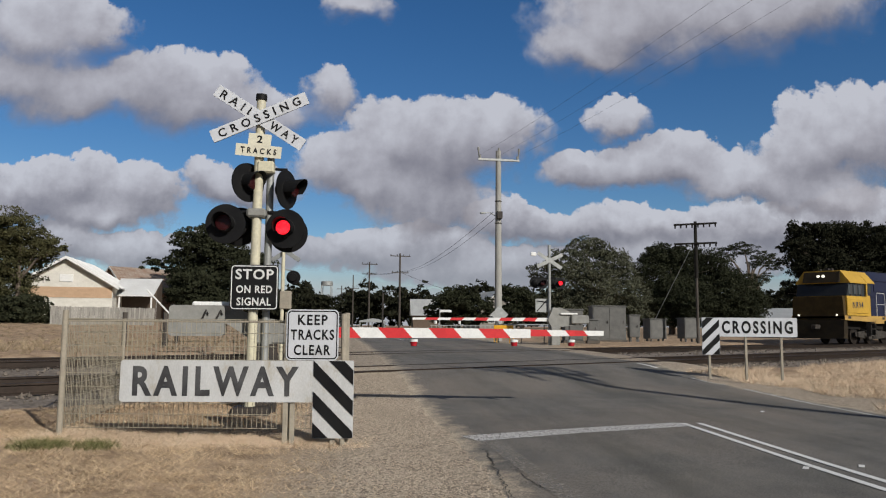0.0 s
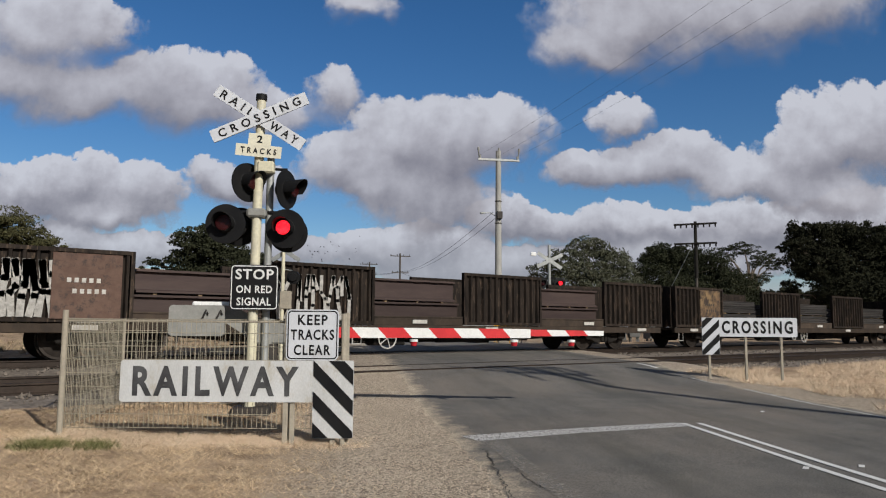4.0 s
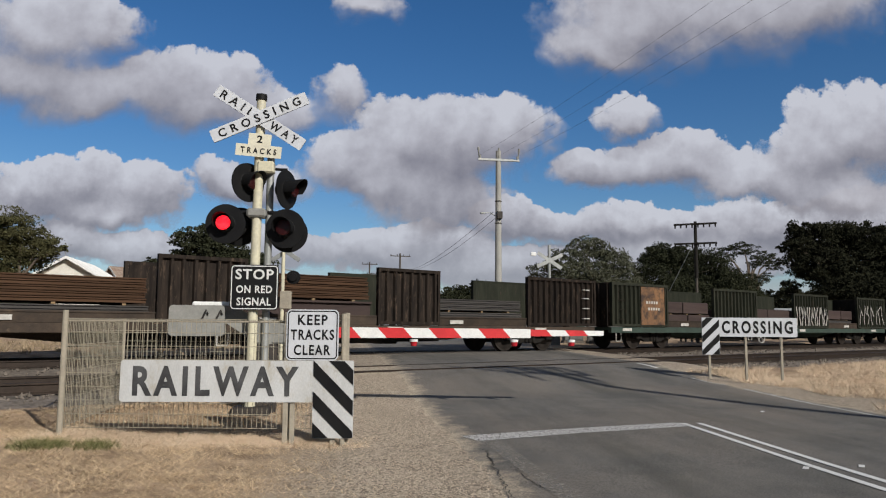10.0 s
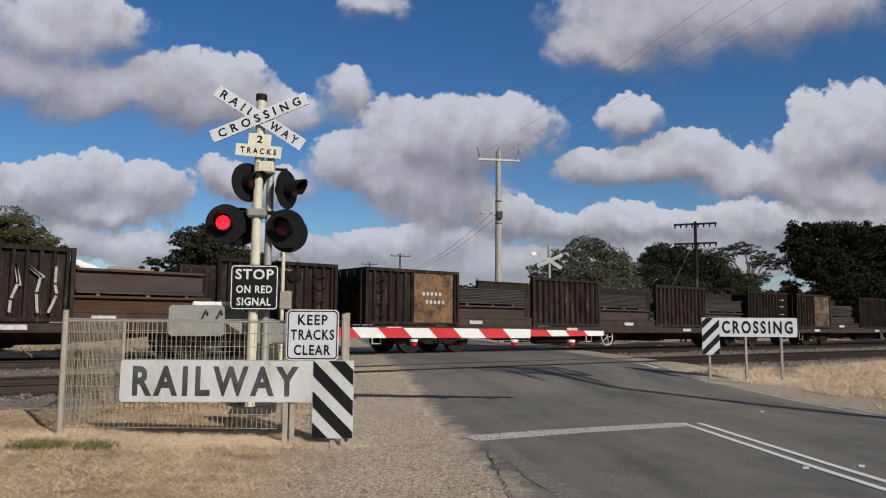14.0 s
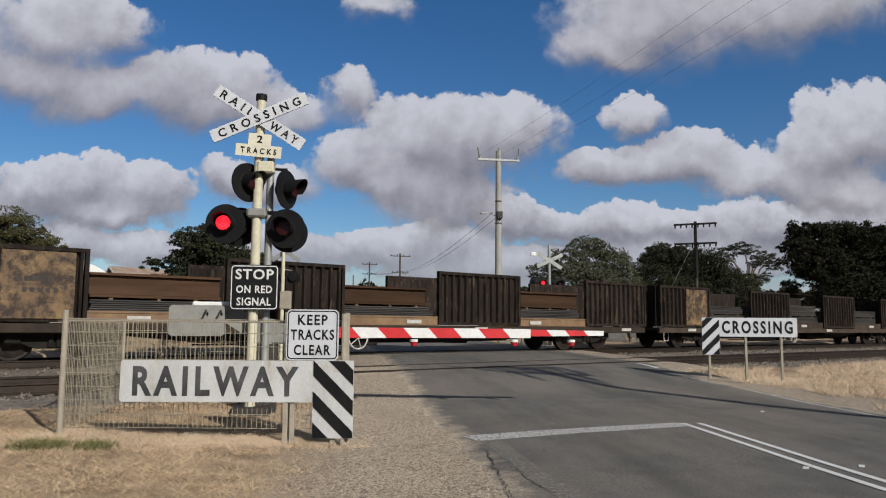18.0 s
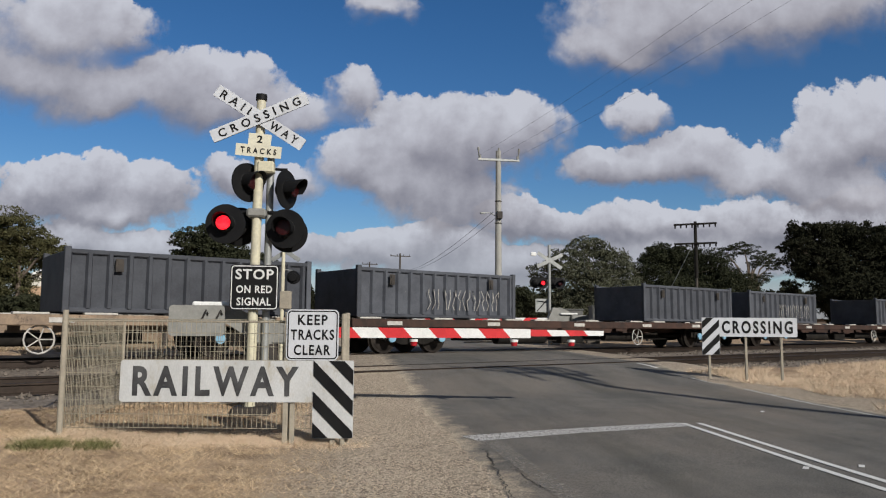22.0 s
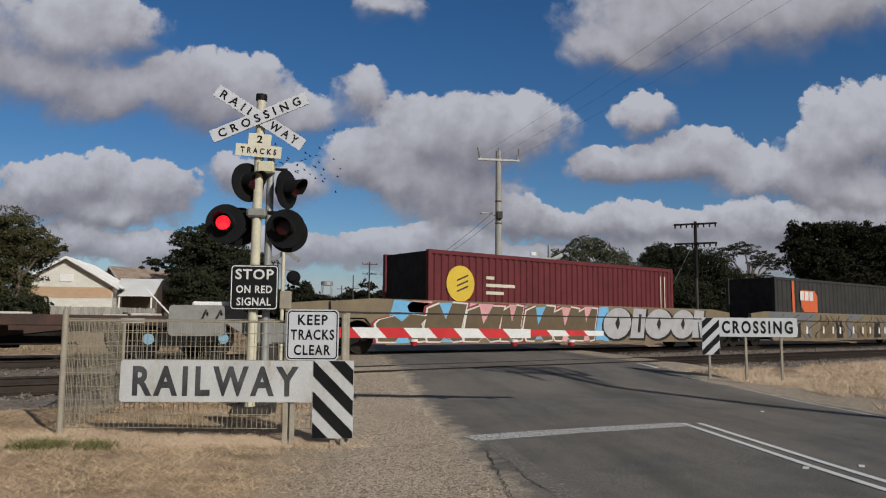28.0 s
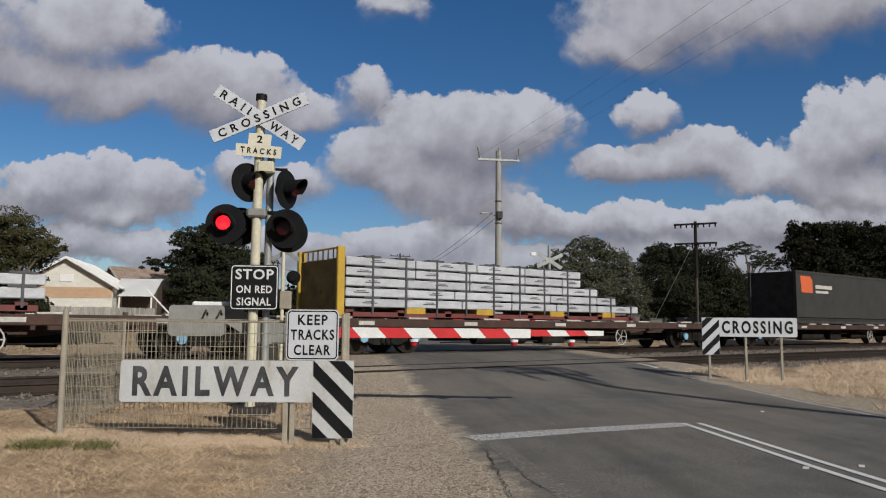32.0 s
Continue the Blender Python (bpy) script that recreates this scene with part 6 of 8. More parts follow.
LENS_BACK = Geo().tube([(0, -0.012, 0), (0, 0.003, 0)], 0.1, 24, False).tube([(0, 0.003, 0), (0, 0.008, 0)], [0.1, 0.085], 24).mesh("unlit_face", 40)


def flashing_lamp(parent, m, phase=None, size=1.0):
    """A flashing lamp with its backing disc; the lens unit turns between its lit and its unlit face."""
    d = part("backing_disc", TARGET, BLACK_PAINT(), parent, m=m @ Matrix.Diagonal((size, size, size, 1)))
    part("lamp_hood", HOOD, BLACK_PAINT(), d)
    part("lamp_housing", LAMP_BODY, BLACK_PAINT(), d)
    part("lens_seat", RING, BLACK_PAINT(), d)
    lens = new("lens", LENS_BACK)
    if not LENS_BACK.materials:
        LENS_BACK.materials.append(LENS_OFF)
    lens.parent = parent
    lens.matrix_local = m @ Matrix.Diagonal((size, size, size, 1)) @ pose(0, -0.114, 0)
    tagged(lens, "red flashing signal lens")
    if phase is not None:
        part("lit_face", LENS_FRONT, LENS_ON, lens)
        FLASHERS.append((lens, m @ pose(0, -0.114, 0), phase))
    else:
        lens.matrix_local = m @ pose(0, -0.114, 0, 0, 0, 180)
    lens.scale = (size, size, size)
    return d


def crossbuck(parent, z, back=False, size=1.0):
    for ang, words, y, mat in ((-32.0, ("RAIL", "WAY"), -0.085, None), (25.0, ("CROSSING",), -0.105, None)):
        arm = part("crossbuck_arm", Geo().prism(rounded(-0.68 * size, 0.68 * size, -0.085 * size, 0.085 * size, 0.012), -0.012, 0.012), WHITE_SIGN() if not back else GALV(), parent, m=pose(0, y, z, 0, -ang, 0))
        if not back:
            if len(words) == 1:
                letters(words[0], BLACK_PAINT(), arm, pose(0, -0.0155, 0), 0.115, 1.16, gap=1.75)
            else:
                letters(words[0], BLACK_PAINT(), arm, pose(-0.35, -0.0155, 0), 0.115, 0.50, gap=1.75)
                letters(words[1], BLACK_PAINT(), arm, pose(0.38, -0.0155, 0), 0.115, 0.42, gap=1.75)


def sign_face(parent, x0, x1, z0, z1, y, mat, rim, name="sign_plate", r=0.04, bar=0.012, t=0.004):
    p = part(name, Geo().prism(rounded(x0, x1, z0, z1, r), y - t, y + t), mat, parent)
    if rim:
        gg = Geo()
        o, i_ = rounded(x0 + 0.012, x1 - 0.012, z0 + 0.012, z1 - 0.012, r * 0.8), rounded(x0 + 0.012 + bar, x1 - 0.012 - bar, z0 + 0.012 + bar, z1 - 0.012 - bar, r * 0.6)
        n = len(o)
        gg.add([(a, y - t - 0.002, b) for a, b in o] + [(a, y - t - 0.002, b) for a, b in i_], [(k, (k + 1) % n, (k + 1) % n + n, k + n) for k in range(n)])
        part("border", gg, rim, p, smooth=None)
    return p


# near signal with the boom, the mast stands on the ground at local 0
MAST = thing("crossing_signal", pose(4.16, -10.02, -0.36, 0, 0, FACE), "cream crossing signal mast with crossbuck, flashing red lamps and signs", "crossing signal", "crossing signals")
part("mast", Geo().tube([(-0.03, 0, 0.0), (-0.03, 0, 0.3), (0.0, 0, 4.2)], [0.075, 0.065, 0.062], 16), CREAM(), MAST)
part("mast_cap", Geo().tube([(0, 0, 4.18), (0, 0, 4.26)], 0.075, 16), BLACK_PAINT(), MAST)
part("conduit", Geo().tube([(0.13, 0.08, 0.6), (0.14, 0.08, 3.55)], 0.05, 12), GALV(), MAST)
part("base_block", Geo().box(-0.24, 0.24, -0.2, 0.2, -0.05, 0.12, 0.02), DARK_STEEL(), MAST)
crossbuck(MAST, 3.92)
plate = sign_face(MAST, -0.15, 0.15, 3.44, 3.70, -0.09, surf("cream_sign", (0.66, 0.63, 0.5), (0.58, 0.55, 0.44), 0.5, scale=5, fine=60, bump=0.03), None, r=0.01)
plate2 = sign_face(MAST, -0.30, 0.30, 3.385, 3.545, -0.10, surf("cream_sign", (0.66, 0.63, 0.5)), None, r=0.01)
plate.matrix_local = plate2.matrix_local = pose(0, 0, 3.5, 0, 4, 0) @ pose(0, 0, -3.5)
letters("2", BLACK_PAINT(), plate, pose(0, -0.098, 3.625), 0.10, 0.075)
letters("TRACKS", BLACK_PAINT(), plate2, pose(0, -0.108, 3.465), 0.08, 0.47, gap=1.6)
part("junction_box", Geo().box(-0.02, 0.2, -0.08, 0.1, 3.18, 3.34, 0.02), CREAM(), MAST)
part("junction_box", Geo().box(-0.14, 0.12, -0.1, 0.1, 2.58, 2.70, 0.03), GREY_PAINT(), MAST)
part("cross_bracket", Geo().tube([(-0.4, 0.02, 2.66), (0.4, 0.02, 2.66)], 0.022, 8).tube([(-0.2, 0.05, 3.26), (0.36, 0.1, 3.26)], 0.02, 8), BLACK_PAINT(), MAST)
flashing_lamp(MAST, pose(-0.41, -0.05, 2.49, 0, 0, -3), "L")
flashing_lamp(MAST, pose(0.37, -0.05, 2.44, 0, 0, -8), "R")
flashing_lamp(MAST, pose(-0.14, 0.02, 3.06, 0, 0, 48), None)
flashing_lamp(MAST, pose(0.37, 0.05, 2.98, 0, 0, 66), None)
flashing_lamp(MAST, pose(-0.27, 0.25, 2.49, 0, 0, 168), None)
flashing_lamp(MAST, pose(0.38, 0.25, 2.41, 0, 0, 176), None)
st = sign_face(MAST, -0.31, 0.31, 1.36, 1.95, -0.10, BLACK_PAINT(), surf("sign_lettering_white", (0.72, 0.72, 0.7)), r=0.05)
for body, z, h, w in (("STOP", 1.825, 0.135, 0.49), ("ON RED", 1.63, 0.10, 0.46), ("SIGNAL", 1.47, 0.105, 0.44)):
    letters(body, surf("sign_lettering_white", (0.72, 0.72, 0.7)), st, pose(0, -0.108, z), h, w, gap=1.12)

# boom gate
BOOM = thing("boom_gate", pose(4.30, -10.05, -0.36, 0, 0, -27.0), "lowered red and white boom gate with steel counterweights", "boom gate", "boom gates")
part("pivot_frame", Geo().box(-0.12, 0.55, 0.05, 0.28, 0.92, 1.2, 0.02).tube([(0.0, 0.14, 0.86), (0.0, 0.14, 1.25)], 0.12, 14), GREY_PAINT(), BOOM)
part("drive_box", Geo().box(0.28, 0.52, -0.02, 0.2, 0.82, 1.24, 0.02), WHITE_PAINT(), BOOM)
part("pedestal", Geo().box(-0.16, 0.16, 0.02, 0.3, -0.05, 0.92, 0.02), DARK_STEEL(), BOOM)
part("counterweight_arm", Geo().prism([(-0.1, 0.92), (0.05, 1.2), (-0.45, 1.42), (-0.6, 1.42), (-0.6, 1.25)], 0.1, 0.14), GREY_PAINT(), BOOM)
cw = part("counterweight", Geo().prism(rounded(-1.22, -0.52, 1.02, 1.42, 0.05), 0.02, 0.10), GREY_PAINT(), BOOM, "grey steel counterweight plates")
part("counterweight", Geo().prism(rounded(-1.22, -0.52, 1.02, 1.42, 0.05), 0.16, 0.24), GREY_PAINT(), BOOM)
part("lifting_lug", Geo().tube([(-0.80, 0.0, 1.25), (-0.75, -0.02, 1.36), (-0.73, 0.0, 1.3)], 0.012, 6).tube([(-0.62, 0.0, 1.25), (-0.57, -0.02, 1.36), (-0.55, 0.0, 1.3)], 0.012, 6), DARK_STEEL(), cw)
part("cover", Geo().box(-0.95, -0.3, 0.12, 0.4, 1.36, 1.47, 0.02), WHITE_PAINT(), BOOM)


def stripes(parent, x0, x1, z, h0, h1, n, y=0.0, first="white", slant=0.9, zdrop=0.0):
    """A tapering striped arm: each stripe is a piece of its own."""
    hh = lambda x: h0 + (h1 - h0) * (x - x0) / (x1 - x0)
    step = (x1 - x0) / n
    for i in range(n):
        a, b = x0 + i * step, x0 + (i + 1) * step
        la, lb = (0 if i == 0 else slant * hh(a)), (0 if i == n - 1 else slant * hh(b))
        za, zb = z + zdrop * (a - x0), z + zdrop * (b - x0)
        poly = [(a + la / 2, za - hh(a) / 2), (b + lb / 2, zb - hh(b) / 2), (b - lb / 2, zb + hh(b) / 2), (a - la / 2, za + hh(a) / 2)]
        red = (i % 2 == 0) == (first == "red")
        part("stripe", Geo().prism(poly, y - 0.03, y + 0.03), RED_PAINT() if red else WHITE_PAINT(), parent, "red stripe" if red else "white stripe", smooth=None)


stripes(BOOM, 0.5, 3.63, 1.075, 0.145, 0.125, 9, first="white")
stripes(BOOM, 3.63, 4.72, 1.083, 0.095, 0.068, 4, first="red")
AMBER_GLASS = surf("red_lamp_glass", (0.45, 0.02, 0.03), (0.4, 0.02, 0.03), 0.25, bump=0.0)
for x in (1.98, 3.40, 4.24):
    lampm = part("boom_lamp", Geo().tube([(x, 0, 0.99), (x, 0, 0.955)], 0.055, 14), WHITE_PAINT(), BOOM)
    part("lamp_glass", Geo().tube([(x, 0, 0.955), (x, 0, 0.90)], [0.05, 0.04], 14), AMBER_GLASS, lampm)

# mesh enclosure round the mast
FENCE = thing("mesh_fence", pose(1.74, -10.80, -0.36), "low galvanised mesh fence panels round the crossing signal", "fence")
A, B, C = Vector((0, 0, 0)), Vector((2.30, -1.78, 0)), Vector((1.12, 1.96, 0))
Dd = C + Vector((2.1, -1.2, 0))
TAN_POST = surf("weathered_tan_post", (0.36, 0.32, 0.25), (0.28, 0.25, 0.2), 0.8, scale=6, fine=40, bump=0.1)
for q, h, r in ((A, 1.31, 0.029), (B, 1.30, 0.03), (C, 1.24, 0.018), (A + (B - A) * 0.8, 1.24, 0.02)):
    part("post", Geo().tube([q + Vector((0, 0, -0.1)), q + Vector((0, 0, h))], r, 10), TAN_POST, FENCE)
WIRE = surf("mesh_wire", (0.40, 0.36, 0.27), (0.34, 0.31, 0.24), 0.6, 0.2, fine=30)
for p0, p1 in ((A, B), (A, C), (C, Dd)):
    d = p1 - p0
    L_ = d.length
    gg = Geo()
    n = int(L_ / 0.05)
    for i in range(n + 1):
        q = p0 + d * (i / n)
        gg.tube([q + Vector((0, 0, 0.12)), q + Vector((0, 0, 1.22))], 0.0032, 4, False)
    for k in range(9):
        z = 0.12 + 1.1 * k / 8
        gg.tube([p0 + Vector((0, 0, z)), p1 + Vector((0, 0, z))], 0.0036, 4, False)
    part("mesh_panel", gg, WIRE, FENCE)
part("top_rail", Geo().tube([A + Vector((0, 0.02, 1.2)), B + Vector((0, 0.02, 1.2))], 0.012, 6).tube([A + Vector((0, 0, 1.22)), C + Vector((0, 0, 1.22))], 0.012, 6), TAN_POST, FENCE)


def hazard(parent, x0, x1, z0, z1, y, lean, n=4):
    """Black slanted bars on a white striped board."""
    w, h = x1 - x0, z1 - z0
    step = (h + w) / (n - 0.2)
    for i in range(n + 1):
        lo_, hi_ = z0 - w + i * step, z0 - w + i * step + step * 0.5
        pts = []
        if lean < 0:
            raw = [(x0, lo_ + w), (x1, lo_), (x1, hi_), (x0, hi_ + w)]
        else:
            raw = [(x0, lo_), (x1, lo_ + w), (x1, hi_ + w), (x0, hi_)]
        poly = [Vector((a, b)) for a, b in raw]
        for zc, keep in ((z0, 1), (z1, -1)):
            out = []
            for k in range(len(poly)):
                p, q = poly[k], poly[(k + 1) % len(poly)]
                ip, iq = keep * (p.y - zc) >= 0, keep * (q.y - zc) >= 0
                if ip:
                    out.append(p)
                if ip != iq:
                    out.append(p + (q - p) * ((zc - p.y) / (q.y - p.y)))
            poly = out
            if len(poly) < 3:
                break
        if len(poly) >= 3:
            part("black_bar", Geo().prism([(p.x, p.y) for p in poly], y - 0.003, y + 0.001), BLACK_PAINT(), parent, smooth=None)


def warning_board(name, m, word, board, stripe, lean, posts, cap, wid, label, face=None, ink=None):
    ob = thing(name, m, label, "warning sign", "crossing name boards")
    b = sign_face(ob, *board, 0.0, face or WHITE_SIGN(), None, name="name_board", r=0.03, t=0.01)
    letters(word, ink or BLACK_PAINT(), b, pose(wid[0], -0.0135, (board[2] + board[3]) / 2), cap, wid[1], bold=0.034)
    s = sign_face(ob, *stripe, -0.004, face or WHITE_SIGN(), None, name="striped_board", r=0.015, t=0.011)
    hazard(s, stripe[0] + 0.004, stripe[1] - 0.004, stripe[2] + 0.004, stripe[3] - 0.004, -0.018, lean)
    for x, z1 in posts:
        part("post", Geo().box(x - 0.025, x + 0.025, 0.012, 0.06, -0.15, z1, 0.005), TAN_POST, ob)
    return ob


RAIL_SIGN = warning_board("railway_name_board", pose(2.17, -11.32, -0.34, 0, 0, -36.0), "RAILWAY", (0.0, 2.02, 0.375, 0.79), (1.93, 2.34, 0.02, 0.795), -1, ((1.72, 0.5), (2.13, 0.7)), 0.30, (0.955, 1.66),
                          "weathered white board reading RAILWAY with black stripes",
                          surf("weathered_white_sign", (0.56, 0.57, 0.57), (0.44, 0.44, 0.43), 0.55, scale=1.1, fine=60, bump=0.04, dirt=(0.33, 0.29, 0.22), dirt_at=0.6, stretch=(1.6, 1, 0.7)),
                          surf("faded_black_paint", (0.022, 0.022, 0.024), (0.085, 0.085, 0.088), 0.7, scale=2.2, fine=60, bump=0.05, dirt=(0.16, 0.16, 0.16), dirt_at=0.62))
KEEP = thing("keep_clear_sign", pose(3.50, -12.26, -0.34, 0, 0, -36.0), "white sign reading KEEP TRACKS CLEAR on a post", "road sign")
kp = sign_face(KEEP, 0.02, 0.55, 0.795, 1.31, -0.03, WHITE_SIGN(), BLACK_PAINT(), r=0.05)
for body, z, w in (("KEEP", 1.205, 0.30), ("TRACKS", 1.055, 0.44), ("CLEAR", 0.90, 0.37)):
    letters(body, BLACK_PAINT(), kp, pose(0.285, -0.0385, z), 0.105, w, gap=1.2)
part("post", Geo().box(0.0, 0.05, -0.02, 0.03, -0.1, 1.28, 0.005), TAN_POST, KEEP)
part("post", Geo().tube([(0.60, 0.0, -0.1), (0.60, 0.0, 1.27)], 0.028, 10), TAN_POST, KEEP)
CROSS_SIGN = warning_board("crossing_name_board", pose(14.25, -10.03, -0.12, 0, 0, -44.0), "CROSSING", (0.34, 1.94, 0.75, 1.15), (0.0, 0.36, 0.37, 1.15), 1, ((0.15, 0.9), (0.90, 0.9), (1.62, 0.9)), 0.27, (1.13, 1.44),
                          "white board reading CROSSING with black stripes on steel posts")

# ---- beyond the tracks ----
VIEW_TURN = -math.degrees(YAW)
FAR = thing("crossing_signal", pose(24.48, 4.33, 0.0, 0, 0, -30.0), "far crossing signal mast seen from behind with crossbuck and lamps", "crossing signal", "crossing signals")
part("mast", Geo().tube([(0, 0, 0), (0, 0, 4.45)], 0.07, 12), GALV(), FAR)
crossbuck(FAR, 3.75, back=True, size=0.95)
part("finial", Geo().box(-0.85, -0.6, -0.05, 0.05, 3.95, 4.12, 0.02), WHITE_PAINT(), FAR)
part("cross_bracket", Geo().tube([(-0.5, 0, 2.72), (0.5, 0, 2.72)], 0.03, 8), BLACK_PAINT(), FAR)
flashing_lamp(FAR, pose(-0.34, -0.08, 2.74), "L")
flashing_lamp(FAR, pose(0.46, -0.08, 2.74), "R")
flashing_lamp(FAR, pose(-0.62, 0.1, 2.78, 0, 0, 175), None)
flashing_lamp(FAR, pose(0.2, 0.12, 2.76, 0, 0, 165), None)
sign_face(FAR, -0.62, -0.04, 1.45, 2.05, 0.08, GALV(), None, r=0.02)
part("sign_frame", Geo().tube([(-0.55, 0.06, 1.5), (-0.1, 0.06, 2.0)], 0.02, 6).tube([(-0.55, 0.06, 1.95), (-0.1, 0.06, 1.9)], 0.02, 6), BLACK_PAINT(), FAR)
FBOOM = thing("boom_gate", pose(24.6, 4.15, 0.0, 0, 0, 152.0), "far lowered red and white boom gate with grey drive housing", "boom gate", "boom gates")
part("drive_box", Geo().prism([(-1.0, 0.9), (0.15, 0.75), (0.35, 1.1), (0.1, 1.65), (-0.3, 1.65), (-1.0, 1.3)], -0.15, 0.15), GREY_PAINT(), FBOOM)
part("pedestal", Geo().box(-0.2, 0.2, -0.2, 0.2, -0.05, 0.8, 0.02), GREY_PAINT(), FBOOM)
part("counterweight", Geo().box(-1.5, -0.7, -0.3, 0.3, 0.95, 1.32, 0.03), GREY_PAINT(), FBOOM)
part("cover", Geo().box(-1.0, -0.2, -0.25, 0.25, 1.34, 1.42, 0.02), WHITE_PAINT(), FBOOM)
stripes(FBOOM, 0.3, 6.35, 1.12, 0.16, 0.09, 11, first="white")
for x in (4.3, 5.35):
    part("boom_lamp", Geo().tube([(x, 0, 1.04), (x, 0, 0.9)], 0.06, 10), WHITE_PAINT(), FBOOM)

# signal for people on foot, between the tracks and the near mast
PED = thing("footpath_signal", pose(8.42, -2.05, -0.30, 0, 0, -40.0), "slim cream footpath signal mast with crossbuck seen from behind", "crossing signal", "crossing signals")
part("mast", Geo().tube([(0, 0, 0), (0, 0, 3.15)], 0.045, 10), CREAM(), PED)
for ang in (-33, 33):
    part("crossbuck_arm", Geo().box(-0.42, 0.42, -0.01, 0.01, -0.055, 0.055, 0.01), GALV(), PED, m=pose(0.05, 0.03 if ang > 0 else 0.055, 2.95, 0, ang, 0))
part("lamp_back", Geo().tube([(0.27, 0.02, 2.29), (0.27, -0.06, 2.29)], 0.17, 20).tube([(0.27, -0.06, 2.29), (0.27, -0.12, 2.29)], [0.12, 0.1], 18), BLACK_PAINT(), PED)
part("bracket", Geo().tube([(0, 0, 2.5), (0.27, 0, 2.45)], 0.015, 6), GALV(), PED)
part("bell_box", Geo().box(-0.06, 0.22, -0.06, 0.08, 1.5, 1.95, 0.02), TAN_POST, PED)
BARR = thing("footpath_gate", pose(10.2, 10.9, 0.0, 0, 0, VIEW_TURN), "white raised footpath gate arm on a short post", "gate arm")
part("arm", Geo().tube([(0.05, 0, 0.85), (-1.25, 0, 2.15)], 0.035, 8), WHITE_PAINT(), BARR)
part("post", Geo().box(-0.06, 0.06, -0.06, 0.06, 0, 1.0, 0.02), DARK_STEEL(), BARR)


CAB_GREY = surf("dull_grey_cabinet", (0.135, 0.133, 0.125), (0.10, 0.10, 0.095), 0.65, scale=3, fine=40, bump=0.05, dirt=(0.11, 0.10, 0.09), dirt_at=0.66)


def cabinet(name, x, y, z, w, d, h, turn, label, legs=False):
    ob = thing(name, pose(x, y, z, 0, 0, turn), label, "cabinet", "trackside cabinets")
    z0 = 0.18 if legs else 0.05
    part("body", Geo().box(-w / 2, w / 2, -d / 2, d / 2, z0, h - 0.06, 0.015), CAB_GREY, ob)
    part("roof", Geo().box(-w / 2 - 0.05, w / 2 + 0.05, -d / 2 - 0.05, d / 2 + 0.05, h - 0.06, h, 0.015), CAB_GREY, ob)
    n = 2 if w > 1.1 else 1
    for k in range(n):
        a, b = -w / 2 + 0.05 + k * (w - 0.1) / n, -w / 2 + 0.05 + (k + 1) * (w - 0.1) / n
        dr = part("door", Geo().box(a + 0.01, b - 0.01, -d / 2 - 0.02, -d / 2 + 0.005, z0 + 0.06, h - 0.12, 0.008), CAB_GREY, ob)
        part("handle", Geo().tube([(b - 0.1, -d / 2 - 0.05, h * 0.5), (b - 0.1, -d / 2 - 0.05, h * 0.5 + 0.14)], 0.015, 6), DARK_STEEL(), dr)
    if legs:
        for sx in (-1, 1):
            for sy in (-1, 1):
                part("leg", Geo().box(sx * w * 0.36 - 0.04, sx * w * 0.36 + 0.04, sy * d * 0.3 - 0.04, sy * d * 0.3 + 0.04, -0.05, 0.2), CAB_GREY, ob)
    else:
        part("plinth", Geo().box(-w / 2 - 0.06, w / 2 + 0.06, -d / 2 - 0.06, d / 2 + 0.06, -0.1, 0.05, 0.01), SLEEPER, ob)
    return ob


cabinet("relay_cabinet", 31.75, 7.15, 0.08, 1.75, 1.1, 1.86, -38, "large grey steel relay cabinet with double doors beside the track")
cabinet("meter_box", 32.75, 6.2, 0.1, 0.55, 0.5, 1.38, -38, "small grey meter box beside the relay cabinet", True)
cabinet("trackside_cabinet", 35.3, 6.75, 0.0, 1.0, 0.8, 1.30, -24, "grey trackside cabinet on short legs", True)
cabinet("trackside_cabinet", 36.8, 5.6, 0.03, 0.95, 0.8, 1.33, -24, "grey trackside cabinet on short legs by a pole", True)
cabinet("equipment_box", 27.9, 6.1, 0.1, 0.9, 0.8, 1.58, -38, "pale grey equipment box behind the far boom")
cabinet("control_box", 28.9, 5.7, 0.1, 0.5, 0.4, 1.1, -38, "small white control box on the verge")
WB = thing("work_barrier", pose(23.9, 6.72, 0.04, 0, 0, VIEW_TURN), "yellow plastic barrier board on folding legs by the road", "barrier")
part("board", Geo().box(-0.45, 0.45, -0.05, 0.05, 0.35, 0.82, 0.05), surf("yellow_plastic", (0.75, 0.38, 0.02), (0.68, 0.34, 0.02), 0.4), WB)
for x in (-0.45, -0.3, 0.3, 0.45):
    part("leg", Geo().tube([(x, -0.25 if abs(x) > 0.4 else 0.25, -0.02), (x, 0, 0.6)], 0.022, 6), surf("yellow_plastic", (0.75, 0.38, 0.02)), WB)
VR = thing("verge_railing", pose(25.6, 6.6, 0.05, 0, 0, VIEW_TURN), "low steel pipe railing on the far verge", "railing")
for x in (-1.6, -0.5, 0.6, 1.8):
    part("post", Geo().tube([(x, 0, -0.05), (x, 0, 0.85)], 0.03, 8), DARK_STEEL(), VR)
part("rail", Geo().tube([(-1.6, 0, 0.85), (1.8, 0, 0.85)], 0.03, 8).tube([(-1.6, 0, 0.5), (1.8, 0, 0.5)], 0.025, 8), GALV(), VR)

